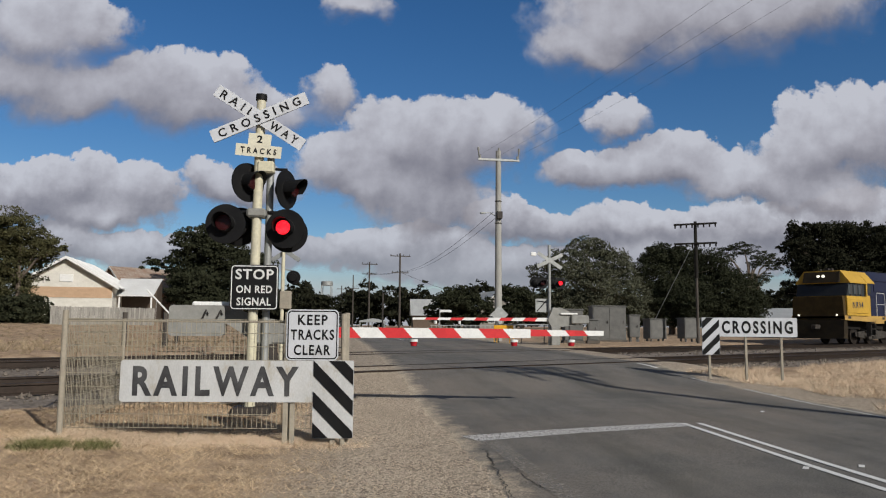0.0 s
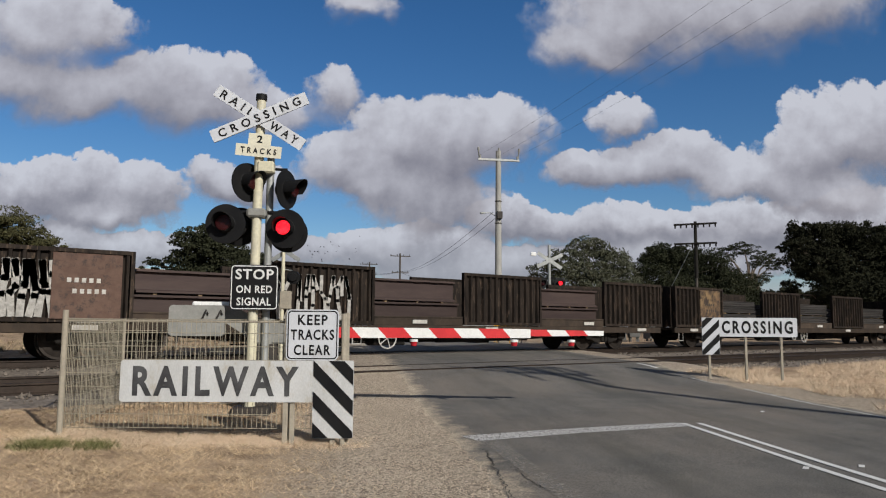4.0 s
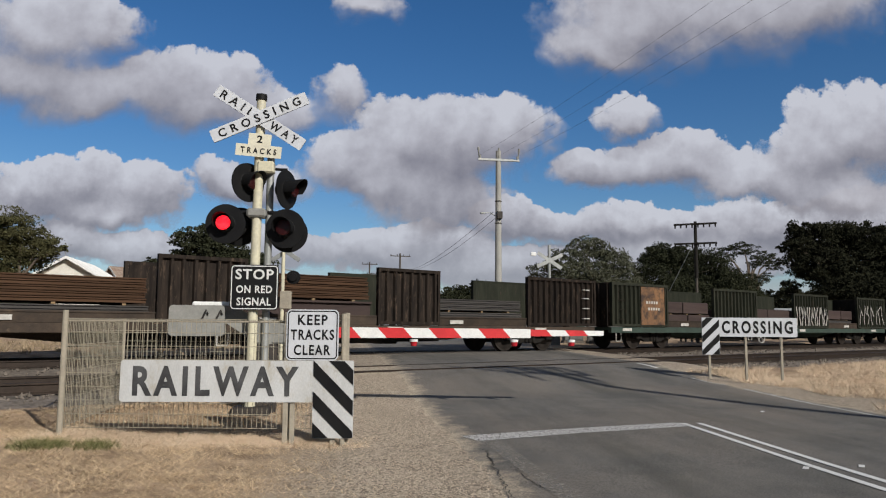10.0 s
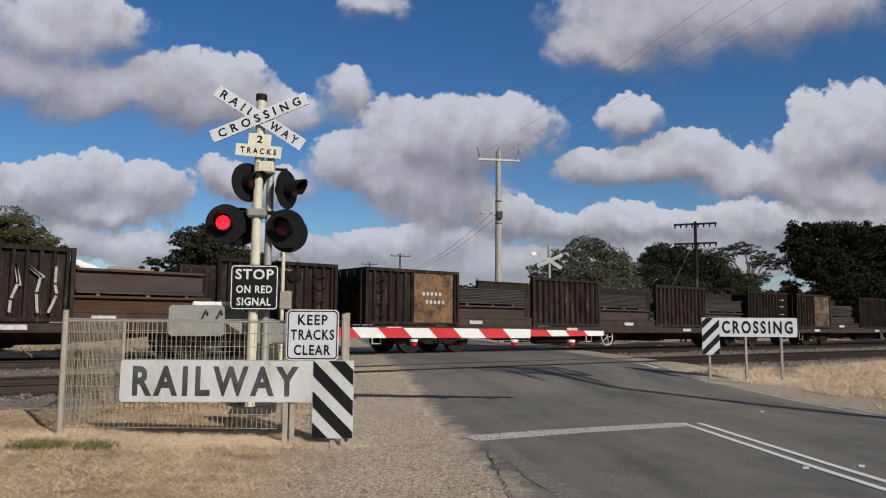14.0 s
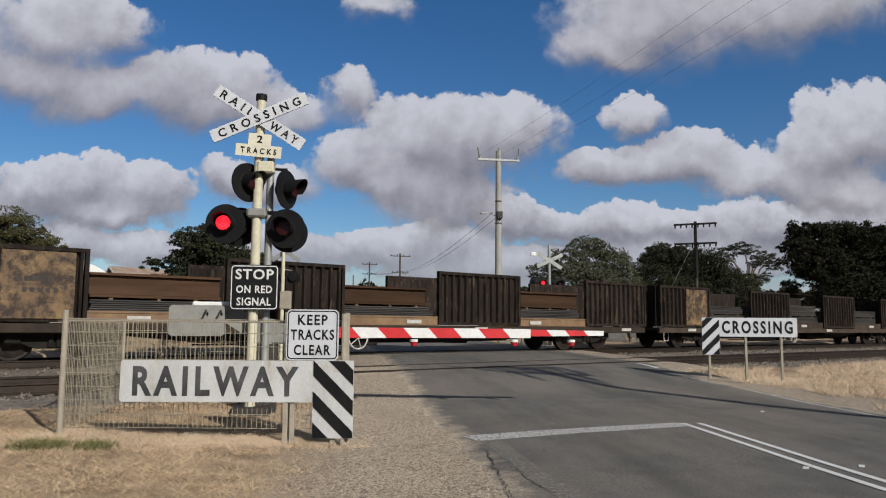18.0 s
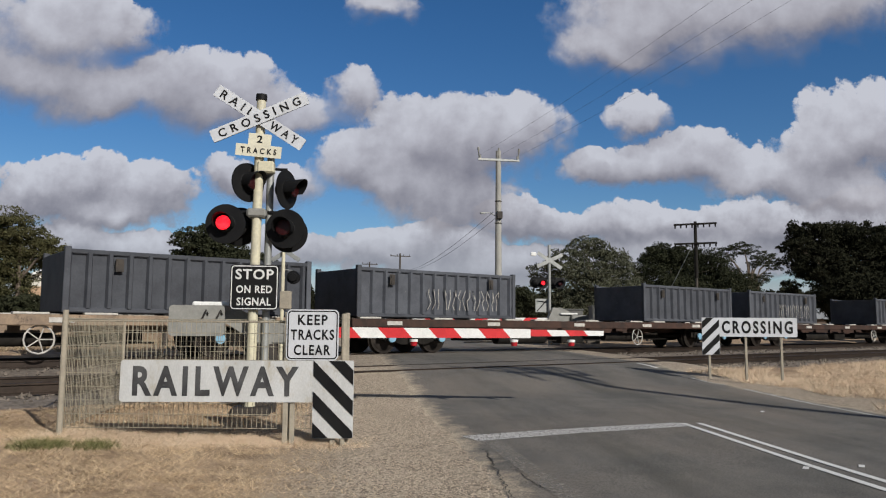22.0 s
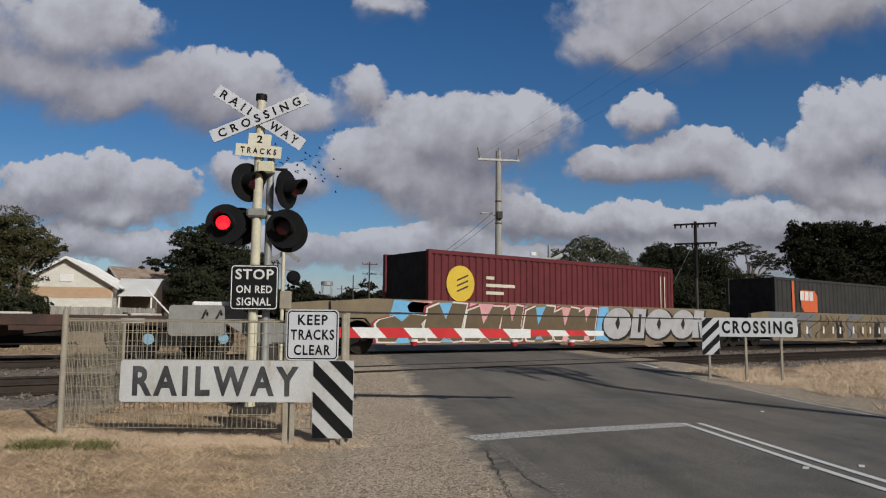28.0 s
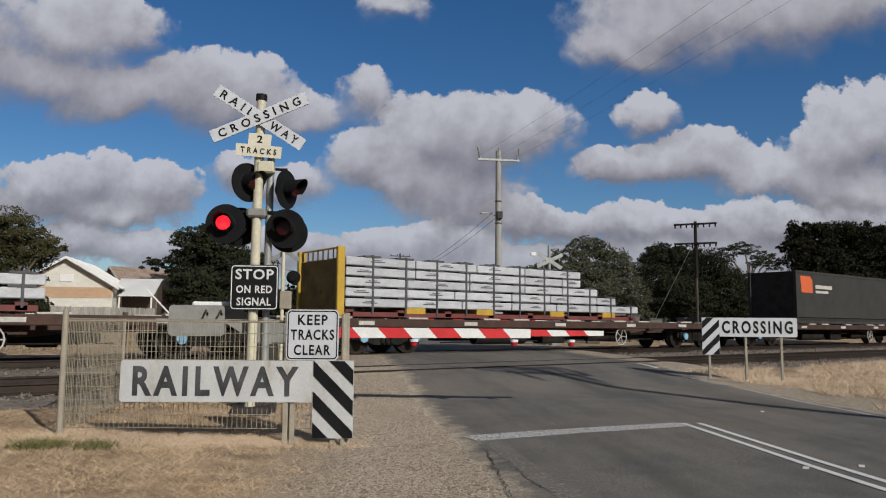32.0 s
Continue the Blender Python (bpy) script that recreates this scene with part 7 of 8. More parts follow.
# ---- poles and wires ----
CONCRETE = surf("pole_concrete", (0.36, 0.352, 0.325), (0.28, 0.275, 0.255), 0.85, scale=3, fine=40, bump=0.15, stretch=(1, 1, 0.3))
CABLE = surf("cable", (0.03, 0.03, 0.032), (0.04, 0.04, 0.04), 0.5, bump=0.0)


def power_pole(x, y, z, h, r, arms, mat, label, turn=0.0, ins=3):
    ob = thing("power_pole", pose(x, y, z, 0, 0, turn), label, "power pole", "power poles")
    part("pole", Geo().tube([(0, 0, -0.3), (0, 0, h)], [r, r * 0.68], 14), mat, ob)
    for za, w in arms:
        arm = part("crossarm", Geo().box(-w / 2, w / 2, -0.16, -0.06, za - 0.06, za + 0.06, 0.01), POLE_WOOD() if mat is not CONCRETE else GALV(), ob)
        for k in range(ins):
            q = -w / 2 + 0.12 + (w - 0.24) * k / (ins - 1)
            part("insulator", Geo().tube([(q, -0.11, za + 0.05), (q, -0.11, za + 0.16), (q, -0.11, za + 0.26)], [0.03, 0.06, 0.03], 8), DARK_STEEL() if mat is not CONCRETE else GREY_PAINT(), arm)
    return ob


def wire(a, b, sag, name="overhead_wire", r=0.012):
    a, b = Vector(a), Vector(b)
    n = 24
    pts = [a.lerp(b, i / n) - Vector((0, 0, sag * 4 * (i / n) * (1 - i / n))) for i in range(n + 1)]
    solo(name, Geo().tube(pts, r, 5), CABLE, "black overhead wire strung between poles", "wire", group="overhead wires")


BIG = power_pole(27.06, 10.58, 0.08, 10.2, 0.205, [(9.68, 2.3)], CONCRETE, "tall pale concrete power pole with a crossarm", -28)
for q, tilt in ((-1.08, -0.04), (0.0, 0.0), (1.08, 0.04)):
    part("insulator_pin", Geo().tube([(q, -0.11, 9.74), (q + tilt, -0.11, 10.12), (q + tilt, -0.11, 10.2), (q + tilt * 1.4, -0.11, 10.34)], [0.035, 0.035, 0.07, 0.045], 8), GREY_PAINT(), BIG)
part("transformer_bracket", Geo().box(-0.16, 0.16, -0.34, -0.15, 6.45, 6.85, 0.03), DARK_STEEL(), BIG)
part("pole_band", Geo().tube([(0, 0, 7.4), (0, 0, 7.46)], 0.18, 14).tube([(0, 0, 6.2), (0, 0, 6.26)], 0.185, 14), DARK_STEEL(), BIG)
part("lamp_arm", Geo().tube([(-0.1, 0, 6.6), (-0.45, 0, 6.8), (-0.8, 0, 6.78)], 0.025, 6).box(-1.0, -0.7, -0.07, 0.07, 6.72, 6.82, 0.02), GALV(), BIG)
DIA = part("diamond_sign", Geo().box(-0.34, 0.34, -0.235, -0.225, -0.34, 0.34, 0.003), GALV(), BIG, m=pose(0, 0, 1.35, 0, 45, 0))
NEARP = power_pole(11.44, -28.05, -0.45, 12.3, 0.17, [(12.0, 2.4), (11.3, 2.0)], POLE_WOOD(), "tall wooden power pole beside the road", -28)
# unseen pole-top pieces, added to make the pole's shadow on the road blotchy
for q, zf in ((-1.0, 11.7), (-0.6, 11.65), (-0.2, 11.7), (0.3, 11.65), (0.7, 11.7), (1.05, 11.65), (-0.8, 11.0), (0.5, 11.0)):
    part("fuse_switch", Geo().tube([(q - 0.12, -0.2, zf - 0.35), (q, -0.15, zf), (q + 0.1, -0.2, zf + 0.4)], [0.05, 0.09, 0.05], 8), DARK_STEEL(), NEARP)
for k in (-1, 0, 1):
    s = Vector((0.88, -0.47, 0)) * k * 1.05
    wire(Vector((27.0, 10.5, 9.98)) + s, Vector((11.44, -28.1, 10.95)) + s, 0.5, r=0.0035)
power_pole(59.5, 66.8, 0.2, 10.6, 0.17, [(10.2, 2.9), (7.9, 2.4)], POLE_WOOD(), "wooden power pole with two crossarms along the road", -20, 4)
power_pole(65.9, 84.8, 0.3, 10.8, 0.16, [(10.4, 2.6), (8.8, 2.4)], POLE_WOOD(), "wooden power pole with two crossarms along the road", -20, 4)
power_pole(83.7, 119.3, 0.4, 11.0, 0.16, [(8.2, 2.6)], POLE_WOOD(), "wooden power pole along the road, far off", -20)
power_pole(102.2, 155.8, 0.5, 10.8, 0.16, [(9.9, 2.6), (8.2, 2.2)], POLE_WOOD(), "wooden power pole along the road, far off", -20)
power_pole(124.3, 202.3, 0.6, 10.5, 0.16, [(9.6, 2.6)], POLE_WOOD(), "wooden power pole along the road, far off", -20)
for k in (-0.3, 0.3):
    wire((27.0 + k, 10.6, 6.9), (59.5 + k, 66.8, 8.3), 0.9)
    wire((59.5 + k, 66.8, 8.3), (65.9 + k, 84.8, 9.3), 0.3, r=0.02)
    wire((65.9 + k, 84.8, 9.3), (83.7 + k, 119.3, 8.8), 0.5, r=0.02)
    wire((83.7 + k, 119.3, 8.8), (124.3 + k, 202.3, 10.2), 1.0, r=0.03)
wire((59.5, 66.8, 8.2), (76.0, 70.0, 5.2), 0.3, r=0.02)
TEL = thing("telegraph_pole", pose(35.44, 4.10, -0.05, 0, 0, -62), "dark wooden telegraph pole with two rows of insulators", "telegraph pole")
part("pole", Geo().tube([(0, 0, -0.3), (0, 0, 3.6)], [0.075, 0.07], 12), POLE_WOOD(), TEL)
TARRED = surf("tarred_timber", (0.016, 0.015, 0.014), (0.026, 0.023, 0.02), 0.85, scale=3, fine=30, bump=0.2, stretch=(6, 6, 0.6), spec=0.1)
part("pole_top", Geo().tube([(0, 0, 3.5), (0, 0, 6.55)], [0.10, 0.08], 12), TARRED, TEL)
for za in (6.4, 5.35):
    arm = part("crossarm", Geo().box(-1.1, 1.1, -0.14, -0.06, za - 0.05, za + 0.05, 0.01), TARRED, TEL)
    for k in range(8):
        q = -1.03 + k * 0.294
        part("insulator", Geo().tube([(q, -0.1, za - 0.05), (q, -0.1, za - 0.2)], [0.045, 0.035], 8), TARRED, arm)
part("stay_wire", Geo().tube([(-0.2, 0, 5.2), (-3.0, 1.2, 0.1)], 0.012, 6), GALV(), TEL)
SS = thing("street_sign", pose(33.8, 24.4, 0.08, 0, 0, VIEW_TURN), "white street name blade on a thin post", "street sign")
part("post", Geo().tube([(0, 0, -0.1), (0, 0, 1.95)], 0.04, 8), GALV(), SS)
part("blade", Geo().box(0.0, 0.85, -0.02, 0.02, 1.72, 1.9, 0.01), WHITE_PAINT(), SS)
LP = thing("street_lamp", pose(47.0, 52.0, 0.2, 0, 0, VIEW_TURN), "dark street lamp with a curved arm", "street lamp")
part("post", Geo().tube([(0, 0, -0.1), (0, 0, 4.2)], 0.09, 8), DARK_STEEL(), LP)
part("arm", Geo().tube([(0, 0, 4.1), (0.6, 0, 4.4), (1.5, 0, 4.45)], 0.05, 8), DARK_STEEL(), LP)
TOWER = thing("water_tower", pose(148.6, 247, 0.7, 0, 0, VIEW_TURN), "white water tank on a tall steel tower, far off", "water tower")
part("tank", Geo().tube([(0, 0, 15.8), (0, 0, 17.2), (0, 0, 17.5)], [2.4, 2.4, 2.1], 20), GALV(), TOWER)
for sx in (-1, 1):
    for sy in (-1, 1):
        part("leg", Geo().tube([(sx * 2.2, sy * 2.2, -0.2), (sx * 1.8, sy * 1.8, 15.8)], 0.18, 6), GALV(), TOWER)
gg = Geo()
for z in (4, 8, 12):
    for sx in (-1, 1):
        gg.tube([(sx * 2.0, -2.0, z), (sx * 2.0, 2.0, z)], 0.1, 5).tube([(-2.0, sx * 2.0, z), (2.0, sx * 2.0, z)], 0.1, 5)
part("braces", gg, GALV(), TOWER)

# ---- houses ----
WEATHERBOARD = surf("white_weatherboard", (0.66, 0.64, 0.58), (0.58, 0.56, 0.50), 0.7, scale=1.5, fine=20, bump=0.05)
SALMON = surf("bare_timber_boards", (0.50, 0.34, 0.22), (0.44, 0.30, 0.19), 0.8, scale=1.5, fine=20, bump=0.05)
WHITE_ROOF = surf("white_iron_roof", (0.72, 0.72, 0.70), (0.64, 0.64, 0.62), 0.4, 0.1, scale=0.7, fine=12, bump=0.05)
RUST_ROOF = surf("rusted_iron_roof", (0.26, 0.17, 0.12), (0.36, 0.30, 0.25), 0.7, 0.1, scale=0.8, fine=14, bump=0.1, stretch=(3, 1, 1))
GREY_ROOF = surf("grey_iron_roof", (0.40, 0.41, 0.41), (0.33, 0.34, 0.34), 0.5, 0.1, scale=0.7, fine=12, bump=0.05)
HOUSE_GLASS = surf("house_window", (0.03, 0.035, 0.04), (0.04, 0.045, 0.05), 0.15, bump=0.0)


def house(m, w, l, eave, apex, wall, roof, label, over=0.45, windows=()):
    ob = thing("house", m, label, "house", "houses")
    part("wall", Geo().prism([(-w / 2, -1.2), (w / 2, -1.2), (w / 2, eave), (0, apex - 0.12), (-w / 2, eave)], 0, l), wall, ob)
    k = (apex - eave) / (w / 2)
    for s in (-1, 1):
        a, b = s * (w / 2 + over), 0
        za = eave - over * k
        quad = [(a, -over, za), (a, l + over, za), (b, l + over, apex), (b, -over, apex)]
        up = [(x, y, z + 0.08) for x, y, z in quad]
        f = [(0, 1, 2, 3), (7, 6, 5, 4), (0, 4, 5, 1), (1, 5, 6, 2), (2, 6, 7, 3), (3, 7, 4, 0)]
        rf = part("roof_slope", Geo().add(quad + up, f), roof, ob, smooth=None)
        gg = Geo()
        n = int((l + 2 * over) / 0.4)
        for i in range(n + 1):
            y = -over + (l + 2 * over) * i / n
            gg.tube([(a, y, za + 0.085), (b, y, apex + 0.085)], 0.02, 4, False)
        part("roof_ribs", gg, roof, rf, smooth=None)
        part("barge_board", Geo().add([(a, -over - 0.03, za - 0.12), (b, -over - 0.03, apex - 0.12), (b, -over - 0.03, apex + 0.1), (a, -over - 0.03, za + 0.1), (a, -over + 0.02, za - 0.12), (b, -over + 0.02, apex - 0.12), (b, -over + 0.02, apex + 0.1), (a, -over + 0.02, za + 0.1)], f), WHITE_PAINT(), ob, smooth=None)
    for x0, x1, z0, z1 in windows:
        wd = part("window", Geo().box(x0, x1, -0.03, 0.03, z0, z1, 0.01), WHITE_PAINT(), ob)
        part("pane", Geo().box(x0 + 0.07, x1 - 0.07, -0.045, -0.02, z0 + 0.07, z1 - 0.07), HOUSE_GLASS, wd, smooth=None)
    return ob


H1 = house(pose(13.3, 46.7, 1.2, 0, 0, -25), 7.0, 9.0, 2.75, 4.85, WEATHERBOARD, WHITE_ROOF, "white weatherboard cottage with a white iron gable roof", 0.55, ((-2.9, -1.9, 0.0, 1.1), (1.5, 2.3, 0.1, 0.9)))
part("timber_band", Geo().box(-3.45, 3.45, -0.05, 0.0, 1.65, 2.5), SALMON, H1, "bare salmon timber boards below the gable")
for k in range(19):
    if not 1.6 < -1.1 + k * 0.19 < 2.5:
        part("weatherboard", Geo().prism([(-0.045, -1.1 + k * 0.19), (-0.02, -0.91 + k * 0.19), (0.0, -0.91 + k * 0.19), (0.0, -1.1 + k * 0.19)], -3.46, 3.46, "yz"), WEATHERBOARD, H1, smooth=None)
for k in range(5):
    part("bare_board", Geo().prism([(-0.085, 1.65 + k * 0.17), (-0.052, 1.82 + k * 0.17), (-0.04, 1.82 + k * 0.17), (-0.04, 1.65 + k * 0.17)], -3.45, 3.45, "yz"), SALMON, H1, smooth=None)
part("gable_vent", Geo().box(-0.5, 0.5, -0.08, 0.0, 2.9, 3.5, 0.02), WHITE_PAINT(), H1)
part("veranda_roof", Geo().add([(3.3, 1.4, 1.87), (6.4, 1.4, 1.87), (6.7, 4.3, 3.42), (3.3, 4.3, 3.42), (3.3, 1.4, 1.95), (6.4, 1.4, 1.95), (6.7, 4.3, 3.5), (3.3, 4.3, 3.5)], [(3, 2, 1, 0), (4, 5, 6, 7), (0, 1, 5, 4), (1, 2, 6, 5), (2, 3, 7, 6), (3, 0, 4, 7)]), WHITE_ROOF, H1, smooth=None)
for x, y in ((3.75, 1.5), (6.25, 1.5), (6.25, 4.1)):
    part("veranda_post", Geo().box(x - 0.06, x + 0.06, y - 0.06, y + 0.06, -1.2, 1.8, 0.01), WHITE_PAINT(), H1)
part("veranda_wall", Geo().box(3.3, 6.3, 4.0, 7.4, -1.2, 3.3), surf("dark_brown_wall", (0.10, 0.075, 0.055)), H1)
part("chimney", Geo().tube([(-0.9, 3, 4.0), (-0.9, 3, 6.2)], 0.03, 6).tube([(-1.3, 3, 6.1), (-0.4, 3, 6.15)], 0.02, 5), GALV(), H1, "thin television aerial")
house(pose(22.3, 68.4, 1.8, 0, 0, -80), 7.5, 12.0, 2.6, 5.2, surf("brick_wall", (0.26, 0.16, 0.11)), RUST_ROOF, "old house with a rust-streaked iron roof behind the cottage")
house(pose(92.0, 100.6, 0.4, 0, 0, VIEW_TURN + 95), 6, 5, 2.8, 5.6, surf("brown_brick_wall", (0.12, 0.085, 0.06)), GREY_ROOF, "house with a pale iron roof among trees", windows=((-2.5, -1.3, 1.2, 2.4), (1.2, 2.4, 1.2, 2.4)))
house(pose(81.0, 70.5, 0.3, 0, 0, VIEW_TURN + 15), 6, 9, 3.0, 6.1, surf("cream_wall", (0.22, 0.205, 0.175)), GREY_ROOF, "cream house with a grey gable roof behind a hedge", windows=((-1.6, -0.5, 1.0, 2.2),))
house(pose(112, 34.8, 0.1, 0, 0, VIEW_TURN + 80), 8, 10, 2.2, 3.6, surf("brown_brick_wall", (0.12, 0.085, 0.06)), GREY_ROOF, "low house with a grey roof beyond the trees", windows=((-2.6, -1.4, 1.0, 2.0), (1.0, 2.4, 1.0, 2.0)))
SHED = thing("shed", pose(52, 62, 0.2, 0, 0, VIEW_TURN), "low open shed with a curved grey roof", "shed")
part("roof", Geo().prism([(-1.7, 1.0), (1.7, 1.0), (1.6, 1.2), (0, 1.5), (-1.6, 1.2)], 0, 4), GREY_ROOF, SHED)
for x in (-1.55, 0, 1.55):
    part("post", Geo().box(x - 0.08, x + 0.08, 0.1, 0.26, -0.1, 1.2), GALV(), SHED)
FRAIL = thing("road_railing", pose(40.0, 28.0, 0.1, 0, 0, VIEW_TURN), "white picket railing on the far corner of the road", "railing")
for k in range(18):
    part("picket", Geo().box(-3.4 + k * 0.4, -3.34 + k * 0.4, -0.02, 0.02, -0.1, 0.8), GALV(), FRAIL, smooth=None)
part("rail", Geo().box(-3.5, 3.5, -0.03, 0.03, 0.72, 0.78), GALV(), FRAIL, smooth=None)


for x, y in ((7.25, 7.35), (8.4, 6.75)):
    OP = thing("old_post", pose(x, y, -0.4), "dark weathered timber post beyond the railway tracks", "post", "old posts")
    part("post", Geo().box(-0.07, 0.07, -0.06, 0.06, -0.1, 1.6, 0.015), POLE_WOOD(), OP)


PALING = surf("silvered_paling", (0.30, 0.285, 0.255), (0.21, 0.20, 0.18), 0.85, scale=3, fine=30, bump=0.15, stretch=(4, 4, 0.5), vary=0.2)
COTTAGE_FENCE = thing("paling_fence", pose(10.4, 36.6, float(ground_z(12, 36.7)), 0, 0, 3), "low silver-grey timber paling fence before the cottage", "fence")
PALE_BOARD = Geo().prism([(0, -0.15), (0.15, -0.15), (0.15, 1.22), (0.075, 1.27), (0, 1.22)], -0.012, 0.012).mesh("paling", 30)
for k in range(42):
    part("paling", PALE_BOARD, PALING, COTTAGE_FENCE, m=pose(k * 0.165, 0, random.uniform(-0.03, 0.03)))
for z in (0.3, 0.95):
    part("fence_rail", Geo().box(0, 6.95, 0.014, 0.06, z, z + 0.09), PALING, COTTAGE_FENCE)


# ---- trees ----
def leaf_material(name, c1, c2):
    m, nt, b = shader(name)
    ge = nt.nodes.new("ShaderNodeNewGeometry")
    n = nd(nt, "ShaderNodeTexNoise", Scale=0.7, Detail=3.0)
    tc = nt.nodes.new("ShaderNodeTexCoord")
    nt.links.new(tc.outputs["Object"], n.inputs["Vector"])
    ad = nt.nodes.new("ShaderNodeMath")
    ad.operation, ad.inputs[1].default_value = "MULTIPLY_ADD", 0.55
    nt.links.new(ge.outputs["Random Per Island"], ad.inputs[0])
    nt.links.new(n.outputs[0], ad.inputs[2])
    nt.links.new(ramp(nt, ad.outputs[0], [(0.35, c1), (0.65, c2), (1.0, tuple(1.25 * v for v in c2))]), b.inputs["Base Color"])
    b.inputs["Roughness"].default_value = 0.85
    b.inputs["Specular IOR Level"].default_value = 0.06
    return m


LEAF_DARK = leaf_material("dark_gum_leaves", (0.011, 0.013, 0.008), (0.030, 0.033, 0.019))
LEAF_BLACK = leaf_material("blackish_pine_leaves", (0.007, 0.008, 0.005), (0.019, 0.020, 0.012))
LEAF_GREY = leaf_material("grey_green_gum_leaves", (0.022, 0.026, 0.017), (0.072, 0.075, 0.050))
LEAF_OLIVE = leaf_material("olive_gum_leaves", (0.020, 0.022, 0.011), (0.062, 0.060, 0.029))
BARK = surf("gum_bark", (0.20, 0.16, 0.12), (0.11, 0.085, 0.065), 0.9, scale=3, fine=25, bump=0.4, stretch=(1, 1, 0.3))


def polys(v, k):
    """A mesh of loose k-sided faces from an array of their corners."""
    me = bpy.data.meshes.new("leaves")
    n = len(v) // k
    me.vertices.add(len(v))
    me.vertices.foreach_set("co", v.astype(np.float32).ravel())
    me.loops.add(len(v))
    me.loops.foreach_set("vertex_index", np.arange(len(v), dtype=np.int32))
    me.polygons.add(n)
    me.polygons.foreach_set("loop_start", np.arange(0, len(v), k, dtype=np.int32))
    me.update(calc_edges=True)
    return me


def crown_geo(rs, blobs, leaves, size):
    vol = np.array([r * r * h for _, _, _, r, h in blobs])
    out = []
    for (cx, cy, cz, r, h), v in zip(blobs, vol / vol.sum()):
        n = int(leaves * v)
        k = max(12, n // 62)
        d = rs.normal(size=(k, 3))
        d /= np.linalg.norm(d, axis=1)[:, None]
        cl = d * rs.uniform(0.1, 1.0, (k, 1)) ** 0.45 * (r, r, h) * 0.9 + (cx, cy, cz)
        # each clump is a small dome, thick above and thin below
        size_ = rs.uniform(0.6, 1.35, k) * (0.17 * min(r, h) + 0.14)
        pick = rs.integers(0, k, n)
        e = rs.normal(size=(n, 3))
        e /= np.linalg.norm(e, axis=1)[:, None]
        e[:, 2] = np.where(rs.random(n) < 0.75, np.abs(e[:, 2]), e[:, 2] * 0.5)
        out.append(cl[pick] + e * rs.uniform(0.3, 1.0, (n, 1)) ** 0.5 * size_[pick][:, None] * (1.35, 1.35, 0.85))
    p = np.concatenate(out)
    n = len(p)
    a = rs.normal(size=(n, 3))
    a /= np.linalg.norm(a, axis=1)[:, None]
    b = np.cross(a, rs.normal(size=(n, 3)))
    b /= np.linalg.norm(b, axis=1)[:, None]
    s = rs.uniform(0.6, 1.3, (n, 1)) * size
    v = np.stack([p + a * s, p + b * s * 0.45, p - a * s, p - b * s * 0.45], 1).reshape(-1, 3)
    return polys(v, 4)


def tree(x, y, blobs, leaves, size, mat, label, seed, name="gum_tree", trunks=1):
    z = float(ground_z(x, y)) - 0.1
    rs = np.random.default_rng(seed)
    ob = thing(name, pose(x, y, z, 0, 0, VIEW_TURN), label, "tree" if "tree" in name else "shrub", "trees" if "tree" in name else "")
    bl = [(dx, rs.uniform(-0.5, 0.5) * r, cz - z, r, h) for dx, cz, r, h in blobs]
    top = max(b[2] for b in bl)
    gg = Geo()
    gg.tube([(0, 0, -0.1), (0.08, 0.05, top * 0.25), (-0.05, 0.1, top * 0.5), (0.05, 0.0, top * 0.85)], [0.045 * top, 0.035 * top, 0.024 * top, 0.008 * top], 9)
    part("trunk", gg, BARK, ob)
    for cx, cy, cz, r, h in bl:
        if cz > top * 0.3:
            q = Vector((0, 0.05, max(0.2, min(cz * 0.6, top * 0.45))))
            e = Vector((cx, cy, cz))
            mid = q.lerp(e, 0.5) + Vector((rs.normal() * 0.2, rs.normal() * 0.2, 0.15 * (e - q).length))
            part("limb", Geo().tube([q, mid, e], [0.016 * top, 0.011 * top, 0.004 * top], 6), BARK, ob)
    part("crown", crown_geo(rs, bl, leaves, size), mat, ob, smooth=None)
    return ob


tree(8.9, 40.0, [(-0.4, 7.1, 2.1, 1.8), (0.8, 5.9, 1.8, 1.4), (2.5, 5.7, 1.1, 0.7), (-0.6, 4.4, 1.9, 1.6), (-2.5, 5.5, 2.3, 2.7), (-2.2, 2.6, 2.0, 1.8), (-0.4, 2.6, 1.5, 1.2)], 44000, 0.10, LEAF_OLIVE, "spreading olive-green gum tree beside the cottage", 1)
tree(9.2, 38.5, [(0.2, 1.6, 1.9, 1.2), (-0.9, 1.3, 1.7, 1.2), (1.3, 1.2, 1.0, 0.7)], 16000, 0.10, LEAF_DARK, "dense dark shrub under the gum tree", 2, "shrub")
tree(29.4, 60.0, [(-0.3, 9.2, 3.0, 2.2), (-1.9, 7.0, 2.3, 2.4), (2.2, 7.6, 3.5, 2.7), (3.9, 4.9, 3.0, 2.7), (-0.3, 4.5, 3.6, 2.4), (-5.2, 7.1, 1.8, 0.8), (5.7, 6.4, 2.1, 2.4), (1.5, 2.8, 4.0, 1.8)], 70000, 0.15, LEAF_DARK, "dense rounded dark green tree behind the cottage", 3)
